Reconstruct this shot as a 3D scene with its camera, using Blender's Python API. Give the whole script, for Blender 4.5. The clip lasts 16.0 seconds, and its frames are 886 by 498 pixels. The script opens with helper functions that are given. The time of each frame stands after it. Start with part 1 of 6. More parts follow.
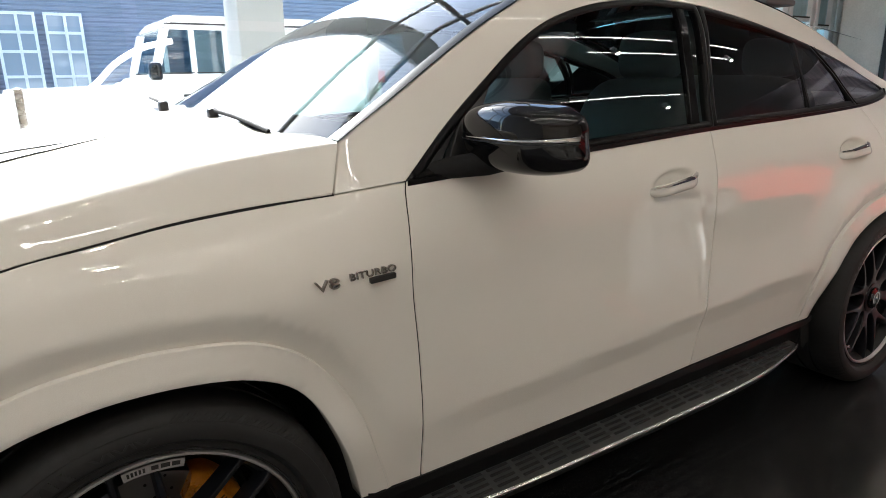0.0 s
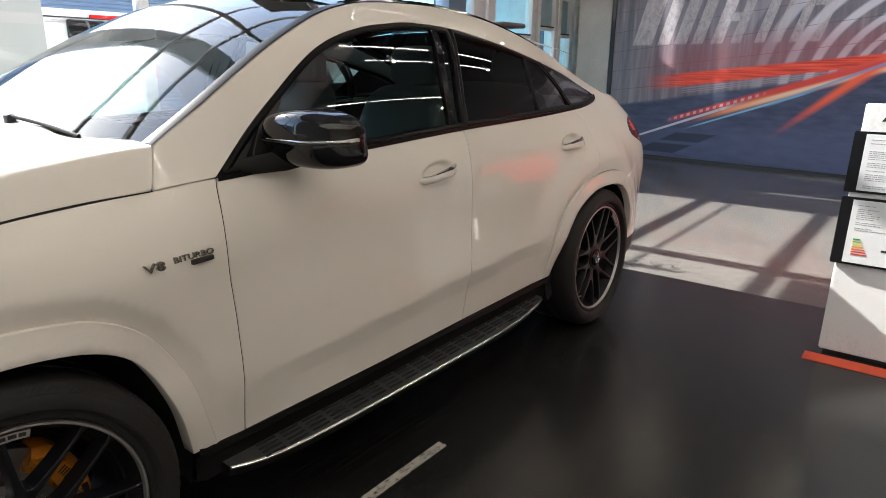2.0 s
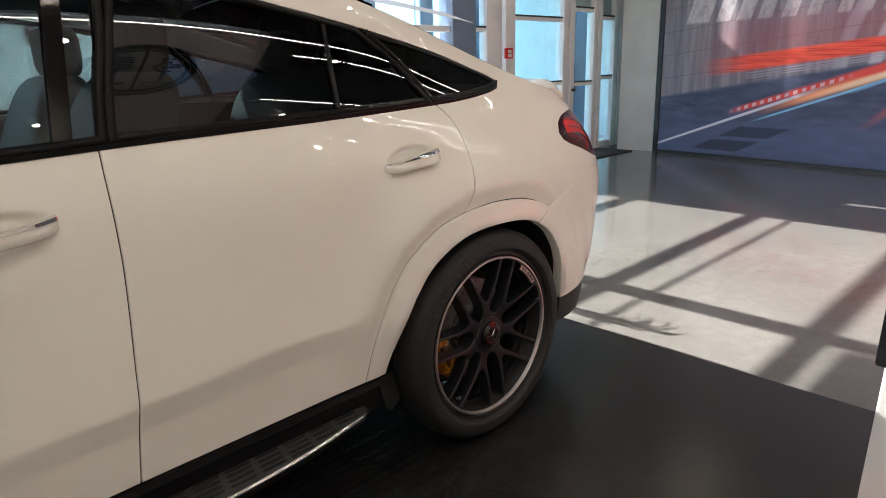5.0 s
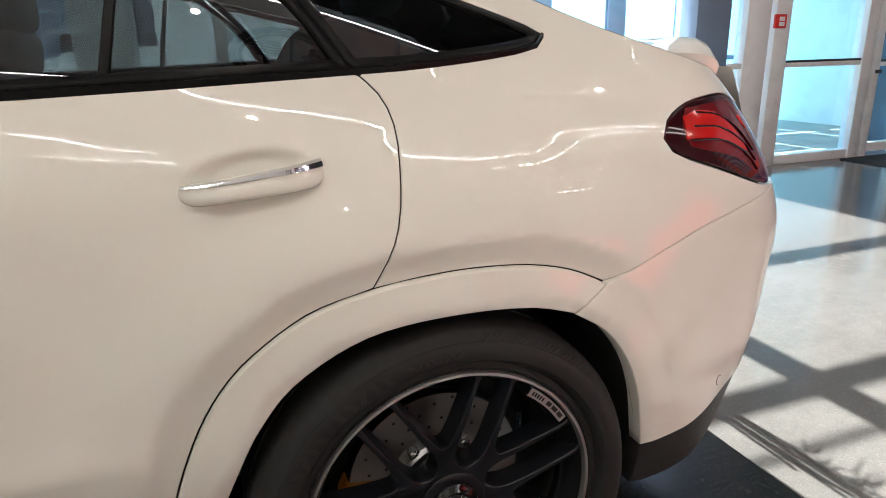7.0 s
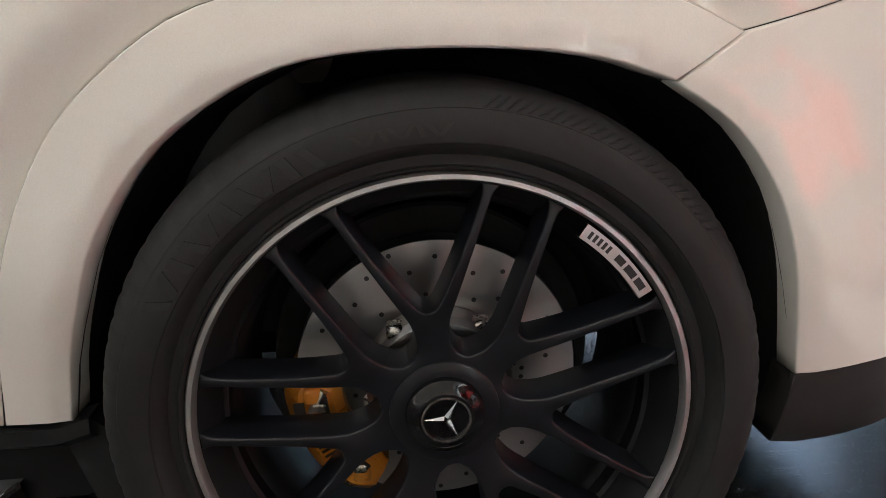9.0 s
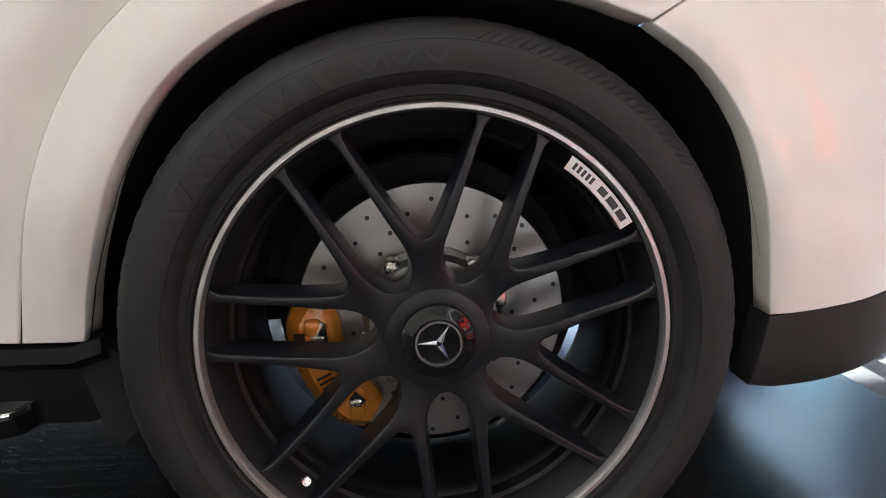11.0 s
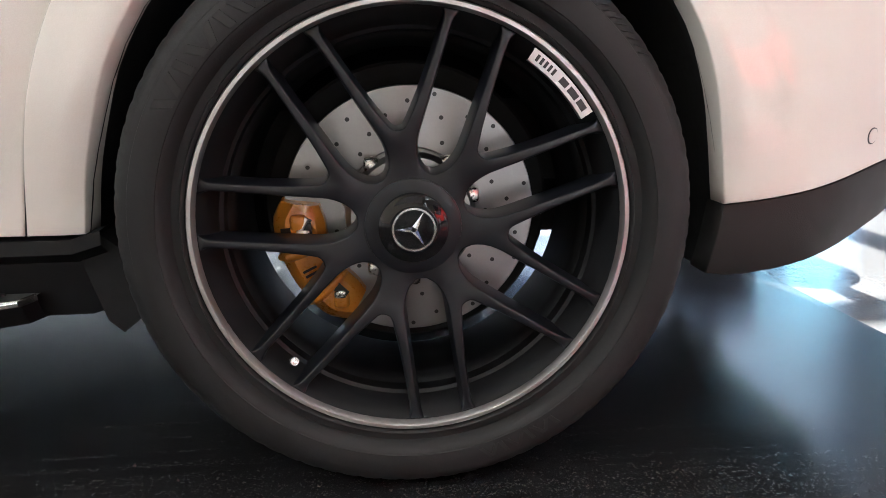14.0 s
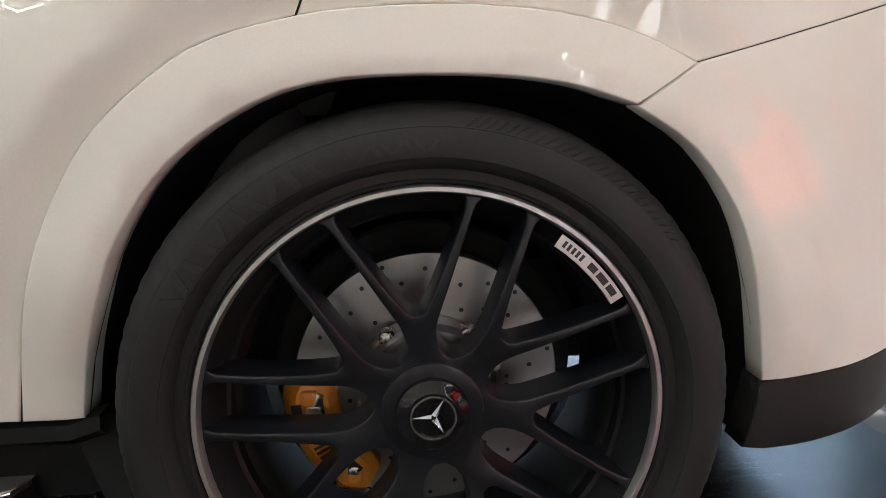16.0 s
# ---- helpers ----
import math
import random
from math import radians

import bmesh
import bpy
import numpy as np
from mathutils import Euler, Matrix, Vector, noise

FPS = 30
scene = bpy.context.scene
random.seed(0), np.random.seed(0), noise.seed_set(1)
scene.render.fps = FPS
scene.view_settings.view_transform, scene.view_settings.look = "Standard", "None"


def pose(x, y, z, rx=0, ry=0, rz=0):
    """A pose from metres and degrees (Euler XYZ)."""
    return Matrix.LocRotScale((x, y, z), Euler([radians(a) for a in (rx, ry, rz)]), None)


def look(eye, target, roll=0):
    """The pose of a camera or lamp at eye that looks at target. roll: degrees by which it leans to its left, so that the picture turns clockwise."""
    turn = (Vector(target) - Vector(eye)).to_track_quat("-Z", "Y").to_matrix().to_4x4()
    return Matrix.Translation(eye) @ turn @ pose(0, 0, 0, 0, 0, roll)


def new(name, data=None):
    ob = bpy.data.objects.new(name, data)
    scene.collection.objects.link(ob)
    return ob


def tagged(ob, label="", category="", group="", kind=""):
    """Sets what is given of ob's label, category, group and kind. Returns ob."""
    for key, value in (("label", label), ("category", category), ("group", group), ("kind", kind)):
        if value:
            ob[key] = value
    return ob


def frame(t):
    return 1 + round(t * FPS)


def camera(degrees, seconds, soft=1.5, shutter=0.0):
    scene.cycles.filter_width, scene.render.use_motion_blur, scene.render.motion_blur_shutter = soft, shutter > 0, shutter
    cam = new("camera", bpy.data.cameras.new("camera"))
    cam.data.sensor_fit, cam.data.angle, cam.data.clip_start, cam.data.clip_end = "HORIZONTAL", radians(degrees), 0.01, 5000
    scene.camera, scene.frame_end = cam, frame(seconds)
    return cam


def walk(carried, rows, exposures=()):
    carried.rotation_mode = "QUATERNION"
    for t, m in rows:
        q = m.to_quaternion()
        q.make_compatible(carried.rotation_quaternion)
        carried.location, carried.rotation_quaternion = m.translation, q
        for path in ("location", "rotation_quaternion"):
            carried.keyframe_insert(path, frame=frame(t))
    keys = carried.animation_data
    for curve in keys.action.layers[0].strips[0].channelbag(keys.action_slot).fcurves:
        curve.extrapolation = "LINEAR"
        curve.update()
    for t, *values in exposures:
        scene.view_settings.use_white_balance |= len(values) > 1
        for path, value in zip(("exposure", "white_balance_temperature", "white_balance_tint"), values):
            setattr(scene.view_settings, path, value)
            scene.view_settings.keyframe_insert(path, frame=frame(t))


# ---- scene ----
# seconds, stops, white balance
EXPOSURES = [(0.0, 2.32, 6000, 8), (3.6, 2.27, 6250, 10), (5.8, 2.68, 6100, 10), (7.0, 2.74, 5920, 7), (8.5, 2.85, 5800, 6), (11.0, 3.35, 5550, 7), (12.0, 3.5, 5600, 8), (14.5, 3.53, 5600, 9), (16.0, 3.05, 5650, 5)]
cam = camera(69.74, 16.0, soft=0.9)
# seconds, place, turn
PATH_ROWS = [
    (0, -3.0407, -1.1479, 1.3693, 74.679, 0.772, -33.522),
    (0.5, -3.2262, -1.2952, 1.3941, 73.896, -0.355, -43.814),
    (1, -3.3060, -1.3700, 1.4135, 73.739, -1.127, -49.534),
    (1.5, -3.3294, -1.4132, 1.4204, 73.923, -0.778, -51.379),
    (2, -3.2855, -1.4207, 1.4213, 74.180, -0.370, -52.146),
    (2.5, -3.1358, -1.4315, 1.4225, 74.298, -0.062, -52.338),
    (3, -2.9750, -1.4752, 1.4173, 74.205, 0.606, -51.432),
    (3.5, -2.7165, -1.4736, 1.3991, 74.364, 1.084, -50.712),
    (3.7, -2.5932, -1.4948, 1.3988, 74.338, 1.041, -49.934),
    (5.8, -1.0337, -1.3231, 1.3054, 73.830, 1.846, -37.873),
    (6, -0.9122, -1.3010, 1.3044, 73.742, 1.752, -35.293),
    (6.5, -0.6051, -1.1760, 1.2731, 73.454, 1.586, -27.162),
    (7, -0.3655, -0.9736, 1.2459, 73.008, 1.386, -20.105),
    (7.5, -0.1613, -0.7403, 1.1150, 73.277, 1.365, -11.238),
    (8, -0.0840, -0.6554, 0.9593, 72.138, 1.118, -6.266),
    (8.5, -0.0587, -0.6437, 0.8663, 72.392, 1.343, -5.357),
    (10.8, -0.0562, -0.7288, 0.6846, 77.442, 0.095, -5.250),
    (11, -0.0591, -0.7377, 0.6817, 77.393, 0.160, -4.992),
    (11.5, -0.0582, -0.7572, 0.6442, 76.921, 0.224, -5.048),
    (12, -0.0570, -0.7804, 0.6005, 76.095, 0.224, -5.027),
    (12.5, -0.0565, -0.7998, 0.5773, 75.478, 0.382, -5.368),
    (13, -0.0503, -0.8100, 0.5750, 75.307, 0.507, -5.257),
    (13.5, -0.0413, -0.8194, 0.5727, 75.397, 0.699, -5.310),
    (14, -0.0357, -0.8249, 0.5877, 75.070, 0.846, -5.315),
    (14.5, -0.0385, -0.8254, 0.6184, 75.484, 0.827, -5.335),
    (15, -0.0439, -0.8141, 0.6575, 76.480, 0.796, -5.274),
    (15.5, -0.0456, -0.7933, 0.6911, 77.661, 0.819, -5.201),
    (16, -0.0455, -0.7301, 0.7702, 77.861, 0.987, -4.960),
]
walk(cam, [(t, pose(x, y, z, rx, ry, rz)) for t, x, y, z, rx, ry, rz in PATH_ROWS], EXPOSURES)


# ---- light ----
SUN_ELEV = radians(35.0)
world = bpy.data.worlds.new("world")
scene.world = world
world.use_nodes = True
wn = world.node_tree
sky = wn.nodes.new("ShaderNodeTexSky")
sky.sky_type = "NISHITA"
sky.sun_disc = False
sky.sun_elevation = SUN_ELEV
sky.sun_rotation = 0.0
wn.links.new(sky.outputs[0], wn.nodes["Background"].inputs[0])
wn.nodes["Background"].inputs[1].default_value = 0.125
sun_data = bpy.data.lights.new("sun", "SUN")
sun_data.energy, sun_data.angle, sun_data.color = 5.0, radians(0.5), (1.0, 0.95, 0.87)
sun = new("sun", sun_data)
sun.matrix_world = look((0.0, 10.0 * math.cos(SUN_ELEV), 10.0 * math.sin(SUN_ELEV)), (0.0, 0.0, 0.0))
CEIL, LAMP_Z = 7.6, 4.85
# hanging line lights: rounded loops, x and y from and to, corner radius
LOOPS = ((-7.2, -4.4, -1.5, -0.5, 0.32), (-4.0, 0.8, -0.55, 0.35, 0.32), (1.4, 5.2, -0.55, 0.35, 0.32))


# ---- materials ----
def mat(name, color=(0.5, 0.5, 0.5), rough=0.5, metal=0.0, coat=0.0, coat_rough=0.03, spec=0.5):
    m = bpy.data.materials.new(name)
    m.use_nodes = True
    b = m.node_tree.nodes["Principled BSDF"]
    b.inputs["Base Color"].default_value = (*color, 1)
    b.inputs["Roughness"].default_value = rough
    b.inputs["Metallic"].default_value = metal
    b.inputs["Coat Weight"].default_value = coat
    b.inputs["Coat Roughness"].default_value = coat_rough
    b.inputs["Specular IOR Level"].default_value = spec
    return m


def tex_coord(m):
    n = m.node_tree.nodes
    for k in n:
        if k.type == "TEX_COORD":
            return k.outputs["Object"]
    return n.new("ShaderNodeTexCoord").outputs["Object"]


def noise_tex(m, scale, detail=4.0, rough=0.55, stretch=None):
    nt = m.node_tree
    n = nt.nodes.new("ShaderNodeTexNoise")
    n.inputs["Scale"].default_value = scale
    n.inputs["Detail"].default_value = detail
    n.inputs["Roughness"].default_value = rough
    c = tex_coord(m)
    if stretch:
        mp = nt.nodes.new("ShaderNodeMapping")
        mp.inputs["Scale"].default_value = stretch
        nt.links.new(c, mp.inputs[0])
        c = mp.outputs[0]
    nt.links.new(c, n.inputs["Vector"])
    return n.outputs["Fac"]


def ramp(m, fac, stops):
    nt = m.node_tree
    r = nt.nodes.new("ShaderNodeValToRGB")
    nt.links.new(fac, r.inputs[0])
    e = r.color_ramp.elements
    while len(e) < len(stops):
        e.new(0.5)
    for k, (p, c) in zip(e, stops):
        k.position = p
        k.color = (*c, 1) if len(c) == 3 else c
    return r.outputs[0]


def bump(m, height, strength, dist=0.002):
    nt = m.node_tree
    b = nt.nodes.new("ShaderNodeBump")
    b.inputs["Strength"].default_value = strength
    b.inputs["Distance"].default_value = dist
    nt.links.new(height, b.inputs["Height"])
    nt.links.new(b.outputs[0], m.node_tree.nodes["Principled BSDF"].inputs["Normal"])


def link(m, out, socket):
    m.node_tree.links.new(out, m.node_tree.nodes["Principled BSDF"].inputs[socket])


def grey(v):
    return (v, v, v)


def worn(name, color, rough, vary=0.12, scale=6.0, fine=90.0, metal=0.0, coat=0.0, bumps=0.0, rvary=0.12):
    """A surface with two scales of variation in colour and gloss."""
    m = mat(name, color, rough, metal, coat)
    big, small = noise_tex(m, scale), noise_tex(m, fine)
    nt = m.node_tree
    mix = nt.nodes.new("ShaderNodeMix")
    mix.inputs[0].default_value = 0.4
    nt.links.new(big, mix.inputs[2])
    nt.links.new(small, mix.inputs[3])
    lo, hi = tuple(c * (1 - vary) for c in color), tuple(min(1, c * (1 + vary)) for c in color)
    link(m, ramp(m, mix.outputs[0], ((0.3, lo), (0.7, hi))), "Base Color")
    link(m, ramp(m, mix.outputs[0], ((0.3, grey(max(0.02, rough - rvary))), (0.7, grey(min(1, rough + rvary))))), "Roughness")
    if bumps:
        bump(m, small, bumps)
    return m


PAINT = mat("pearl_white_paint", (0.80, 0.765, 0.71), 0.5, 0.0, 1.0, 0.015, spec=0.0)
link(PAINT, ramp(PAINT, noise_tex(PAINT, 900.0, 1.0), ((0.35, (0.77, 0.735, 0.672)), (0.65, (0.83, 0.798, 0.735)))), "Base Color")
bump(PAINT, noise_tex(PAINT, 220.0, 2.0), 0.015, 0.001)
GLOSS_BLACK = mat("gloss_black", (0.005, 0.005, 0.006), 0.05)
TRIM = worn("satin_black_trim", (0.018, 0.018, 0.019), 0.4, 0.2, 8, 200, bumps=0.05)
CLADDING = worn("grained_dark_plastic", (0.020, 0.0195, 0.019), 0.5, 0.15, 8, 500, bumps=0.25)
SILL_BLACK = worn("satin_black_sill", (0.0075, 0.0075, 0.008), 0.36, 0.15, 8, 300, rvary=0.06)
SILL_BLACK.node_tree.nodes["Principled BSDF"].inputs["Specular IOR Level"].default_value = 0.22
RUBBER = worn("tyre_rubber", (0.0180, 0.0178, 0.0180), 0.62, 0.2, 14, 160, bumps=0.15)
RUBBER.node_tree.nodes["Principled BSDF"].inputs["Specular IOR Level"].default_value = 0.3
CLADDING.node_tree.nodes["Principled BSDF"].inputs["Specular IOR Level"].default_value = 0.3
SEAT_LEATHER = worn("light_grey_leather", (0.24, 0.24, 0.235), 0.5, 0.1, 9, 260, bumps=0.2)
PIANO = mat("black_window_trim", (0.004, 0.004, 0.0045), 0.12, spec=0.12)
WEATHER_STRIP = worn("black_weather_strip", (0.005, 0.005, 0.0055), 0.34, 0.15, 8, 200, rvary=0.02)
WEATHER_STRIP.node_tree.nodes["Principled BSDF"].inputs["Specular IOR Level"].default_value = 0.12
MATT_BLACK = worn("matt_black", (0.007, 0.007, 0.0075), 0.9, 0.2)
WHEEL_BLACK = worn("satin_black_wheel_paint", (0.0062, 0.0070, 0.0098), 0.34, 0.06, 12, 150, coat=0.08, rvary=0.01)
WHEEL_BLACK.node_tree.nodes["Principled BSDF"].inputs["Specular IOR Level"].default_value = 0.42
BARREL = worn("black_rim_barrel", (0.008, 0.0085, 0.0095), 0.5, 0.15, 12, 150, rvary=0.05)
BARREL.node_tree.nodes["Principled BSDF"].inputs["Specular IOR Level"].default_value = 0.25
RUBBER_MARK = worn("smooth_tyre_lettering", (0.0135, 0.0135, 0.0138), 0.56, 0.1, 14, 160)
RIM_SILVER = worn("turned_aluminium", (0.58, 0.565, 0.56), 0.45, 0.06, 10, 300, metal=1.0)
CHROME = mat("chrome", (0.82, 0.82, 0.83), 0.07, 1.0)
CAST = worn("machined_iron", (0.38, 0.372, 0.368), 0.32, 0.05, 20, 260, metal=1.0, rvary=0.01)
way = CAST.node_tree.nodes.new("ShaderNodeTangent")
way.direction_type, way.axis = "RADIAL", "Y"
link(CAST, way.outputs[0], "Tangent")
CAST.node_tree.nodes["Principled BSDF"].inputs["Anisotropic"].default_value = 0.6
EDGE_STEEL = worn("polished_edge_steel", (0.88, 0.87, 0.85), 0.22, 0.05, 3, 40, metal=1.0, rvary=0.02)
STEEL = worn("brushed_steel", (0.62, 0.60, 0.57), 0.28, 0.1, 14, 220, metal=1.0)
CALIPER = worn("bronze_gold_enamel", (0.62, 0.23, 0.018), 0.32, 0.1, 20, 200, coat=0.6)
STEP_GREY = worn("anodised_step_metal", (0.085, 0.088, 0.088), 0.40, 0.15, 10, 240, metal=0.5)
LEATHER = worn("dark_grey_leather", (0.085, 0.088, 0.092), 0.55, 0.15, 9, 260, bumps=0.2)
RED_PAINT = mat("glossy_red_car_paint", (0.36, 0.014, 0.008), 0.3, 0.0, 1.0, 0.02)
LAMP_RED = mat("red_lens", (0.14, 0.003, 0.005), 0.06, spec=0.4)
LAMP_DARK = mat("dark_red_lens", (0.028, 0.002, 0.004), 0.06, spec=0.4)
LAMP_LIT = mat("bright_red_lens", (0.50, 0.009, 0.008), 0.08, spec=0.4)
WHITE_STAND = worn("white_lacquered_board", (0.80, 0.79, 0.77), 0.3, 0.03, 3, 60, rvary=0.06)
PAPER = worn("white_paper", (0.76, 0.76, 0.76), 0.25, 0.03, 4, 120, rvary=0.05)
INK = mat("grey_print", (0.25, 0.25, 0.26), 0.5)
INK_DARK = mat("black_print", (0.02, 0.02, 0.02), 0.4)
ALU = worn("white_powder_coated_frame", (0.80, 0.81, 0.82), 0.3, 0.05, 5, 90)
CONCRETE = worn("fair_faced_concrete", (0.52, 0.50, 0.46), 0.65, 0.16, 2.2, 40, bumps=0.1)
WHITE_WALL = worn("white_plaster", (0.78, 0.76, 0.73), 0.7, 0.05, 1.5, 60, bumps=0.05)
BEIGE_WALL = worn("warm_beige_panel", (0.40, 0.335, 0.26), 0.6, 0.1, 1.2, 50)
DARK_CEIL = worn("dark_grey_ceiling", (0.075, 0.075, 0.08), 0.8, 0.15, 1.5, 40)
COLUMN_GREY = worn("pale_grey_render", (0.27, 0.268, 0.26), 0.7, 0.05, 1.5, 60)
ORANGE = worn("orange_red_vinyl", (0.72, 0.075, 0.018), 0.35, 0.1, 6, 80)
MARK_WHITE = worn("worn_white_marking", (0.50, 0.48, 0.44), 0.5, 0.45, 22, 110)
link(MARK_WHITE, ramp(MARK_WHITE, noise_tex(MARK_WHITE, 75.0, 7.0, 0.72, (0.45, 1.0, 1.0)), ((0.40, (0.035, 0.035, 0.034)), (0.455, (0.33, 0.315, 0.28)), (0.56, (0.54, 0.51, 0.45)))), "Base Color")
SIGN_RED = mat("sign_red", (0.60, 0.02, 0.015), 0.35)
SIGN_WHITE = mat("sign_white", (0.8, 0.8, 0.8), 0.4)
MAT_DARK = worn("ribbed_doormat", (0.022, 0.022, 0.023), 0.9, 0.3, 10, 250, bumps=0.6)
PAVING = worn("pale_paving", (0.42, 0.40, 0.37), 0.8, 0.12, 0.8, 30, bumps=0.1)
CORRUGATED = worn("blue_grey_sheet_metal", (0.235, 0.27, 0.345), 0.45, 0.1, 1.0, 20)
FAR_GLASS = mat("dark_office_glass", (0.30, 0.36, 0.42), 0.08, 0.0, 0.5)
OTHER_WHITE = worn("plain_white_car_paint", (0.78, 0.78, 0.78), 0.25, 0.03, 3, 50, coat=0.8)
YELLOWS = [mat("label_%s" % n, c, 0.5) for n, c in (("green", (0.05, 0.25, 0.05)), ("lime", (0.25, 0.4, 0.05)), ("yellow", (0.7, 0.6, 0.05)),
                                                   ("amber", (0.7, 0.35, 0.03)), ("orange", (0.7, 0.15, 0.02)), ("red", (0.6, 0.03, 0.02)))]


def glass(name, tint, gloss=1.0, rough=0.0, ior=1.5):
    """Thin pane: tinted see-through, with a mirror that grows with the angle."""
    m = bpy.data.materials.new(name)
    m.use_nodes = True
    nt = m.node_tree
    nt.nodes.remove(nt.nodes["Principled BSDF"])
    out = nt.nodes["Material Output"]
    tr, gl, fr, mx = (nt.nodes.new("ShaderNode" + k) for k in ("BsdfTransparent", "BsdfGlossy", "Fresnel", "MixShader"))
    tr.inputs[0].default_value = (*tint, 1)
    gl.inputs[0].default_value = (gloss, gloss, gloss, 1)
    gl.inputs["Roughness"].default_value = rough
    fr.inputs[0].default_value = ior
    for a, b in ((fr.outputs[0], mx.inputs[0]), (tr.outputs[0], mx.inputs[1]), (gl.outputs[0], mx.inputs[2]), (mx.outputs[0], out.inputs[0])):
        nt.links.new(a, b)
    return m


SCREEN_GLASS = glass("windscreen_glass", (0.66, 0.74, 0.70), 1.0, 0.0, 1.7)
DOOR_GLASS = glass("tinted_door_glass", (0.40, 0.55, 0.56), 1.0, 0.0, 1.62)
PRIVACY_GLASS = glass("privacy_glass", (0.21, 0.245, 0.25), 1.0, 0.0, 1.60)
ROOF_GLASS = glass("dark_roof_glass", (0.08, 0.09, 0.095), 1.0, 0.0, 1.6)
PANE_GLASS = glass("facade_glass", (0.90, 0.95, 0.95), 1.0, 0.0, 1.45)
FILM_GLASS = glass("cyan_tinted_glass", (0.55, 0.74, 0.80), 1.0, 0.0, 1.45)
FAR_PANE = glass("rail_glass", (0.85, 0.92, 0.93), 1.0, 0.0, 1.45)


def frosted(name, color):
    """Milky glass that glows with the light behind it."""
    m = bpy.data.materials.new(name)
    m.use_nodes = True
    nt = m.node_tree
    b = nt.nodes["Principled BSDF"]
    b.inputs["Base Color"].default_value = (*color, 1)
    b.inputs["Roughness"].default_value = 0.25
    t = nt.nodes.new("ShaderNodeBsdfTranslucent")
    t.inputs[0].default_value = (*color, 1)
    mx = nt.nodes.new("ShaderNodeMixShader")
    mx.inputs[0].default_value = 0.7
    nt.links.new(b.outputs[0], mx.inputs[1])
    nt.links.new(t.outputs[0], mx.inputs[2])
    nt.links.new(mx.outputs[0], nt.nodes["Material Output"].inputs[0])
    return m


FROSTED = frosted("cyan_frosted_glass", (0.52, 0.74, 0.82))


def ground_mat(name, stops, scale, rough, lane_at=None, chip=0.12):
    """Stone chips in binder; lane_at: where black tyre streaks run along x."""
    m = mat(name, (0.1, 0.1, 0.1), 0.3)
    nt = m.node_tree

    def node(op, a, b=None):
        n = nt.nodes.new("ShaderNodeMath")
        n.operation = op
        for i, v in enumerate((a, b)):
            if v is None:
                continue
            if isinstance(v, float):
                n.inputs[i].default_value = v
            else:
                nt.links.new(v, n.inputs[i])
        return n.outputs[0]
    v = nt.nodes.new("ShaderNodeTexVoronoi")
    v.inputs["Scale"].default_value = scale
    nt.links.new(tex_coord(m), v.inputs["Vector"])
    rnd = nt.nodes.new("ShaderNodeSeparateColor")
    nt.links.new(v.outputs["Color"], rnd.inputs[0])
    base = ramp(m, rnd.outputs[0], stops)
    big = noise_tex(m, 0.9, 5.0)
    layers = [ramp(m, big, ((0.3, grey(0.86)), (0.7, grey(1.14)))), ramp(m, noise_tex(m, 14.0, 4.0), ((0.3, grey(0.92)), (0.7, grey(1.06))))]
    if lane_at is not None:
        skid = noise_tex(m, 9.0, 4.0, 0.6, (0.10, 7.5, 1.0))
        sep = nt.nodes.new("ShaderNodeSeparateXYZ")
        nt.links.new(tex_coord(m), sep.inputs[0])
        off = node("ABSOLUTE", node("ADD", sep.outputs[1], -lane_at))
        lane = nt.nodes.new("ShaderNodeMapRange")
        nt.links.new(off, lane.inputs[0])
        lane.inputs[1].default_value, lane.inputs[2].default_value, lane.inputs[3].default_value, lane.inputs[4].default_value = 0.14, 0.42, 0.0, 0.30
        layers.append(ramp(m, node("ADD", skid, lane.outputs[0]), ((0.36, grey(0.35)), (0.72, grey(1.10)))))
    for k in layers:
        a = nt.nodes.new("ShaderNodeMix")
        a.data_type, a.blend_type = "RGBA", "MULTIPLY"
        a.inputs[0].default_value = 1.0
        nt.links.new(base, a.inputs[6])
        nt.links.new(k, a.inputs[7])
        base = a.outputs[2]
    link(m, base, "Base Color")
    link(m, ramp(m, big, ((0.3, grey(rough * 0.85)), (0.7, grey(rough * 1.2)))), "Roughness")
    bump(m, v.outputs["Distance"], chip, 0.001)
    return m


FLOOR = ground_mat("polished_grey_screed", ((0.0, (0.097, 0.092, 0.084)), (0.5, (0.108, 0.102, 0.093)), (0.9, (0.119, 0.112, 0.102)), (0.97, (0.14, 0.13, 0.117))), 260.0, 0.15, chip=0.04)
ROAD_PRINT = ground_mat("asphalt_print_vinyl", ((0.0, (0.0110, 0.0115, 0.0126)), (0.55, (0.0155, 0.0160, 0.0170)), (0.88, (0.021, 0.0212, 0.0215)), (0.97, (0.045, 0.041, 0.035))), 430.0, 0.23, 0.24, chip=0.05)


# ---- mesh helpers ----
from mathutils.geometry import delaunay_2d_cdt

WORLD = {}


def place(ob, parent=None):
    """Hang ob, whose mesh is in world metres, under parent."""
    if parent is not None:
        ob.parent = parent
        ob.matrix_parent_inverse = WORLD[parent].inverted()
    WORLD[ob] = Matrix.Identity(4)
    return ob


def thing(name, at, label, category, group="", kind=""):
    ob = new(name)
    ob.location = at
    WORLD[ob] = Matrix.Translation(at)
    return tagged(ob, label, category, group, kind)


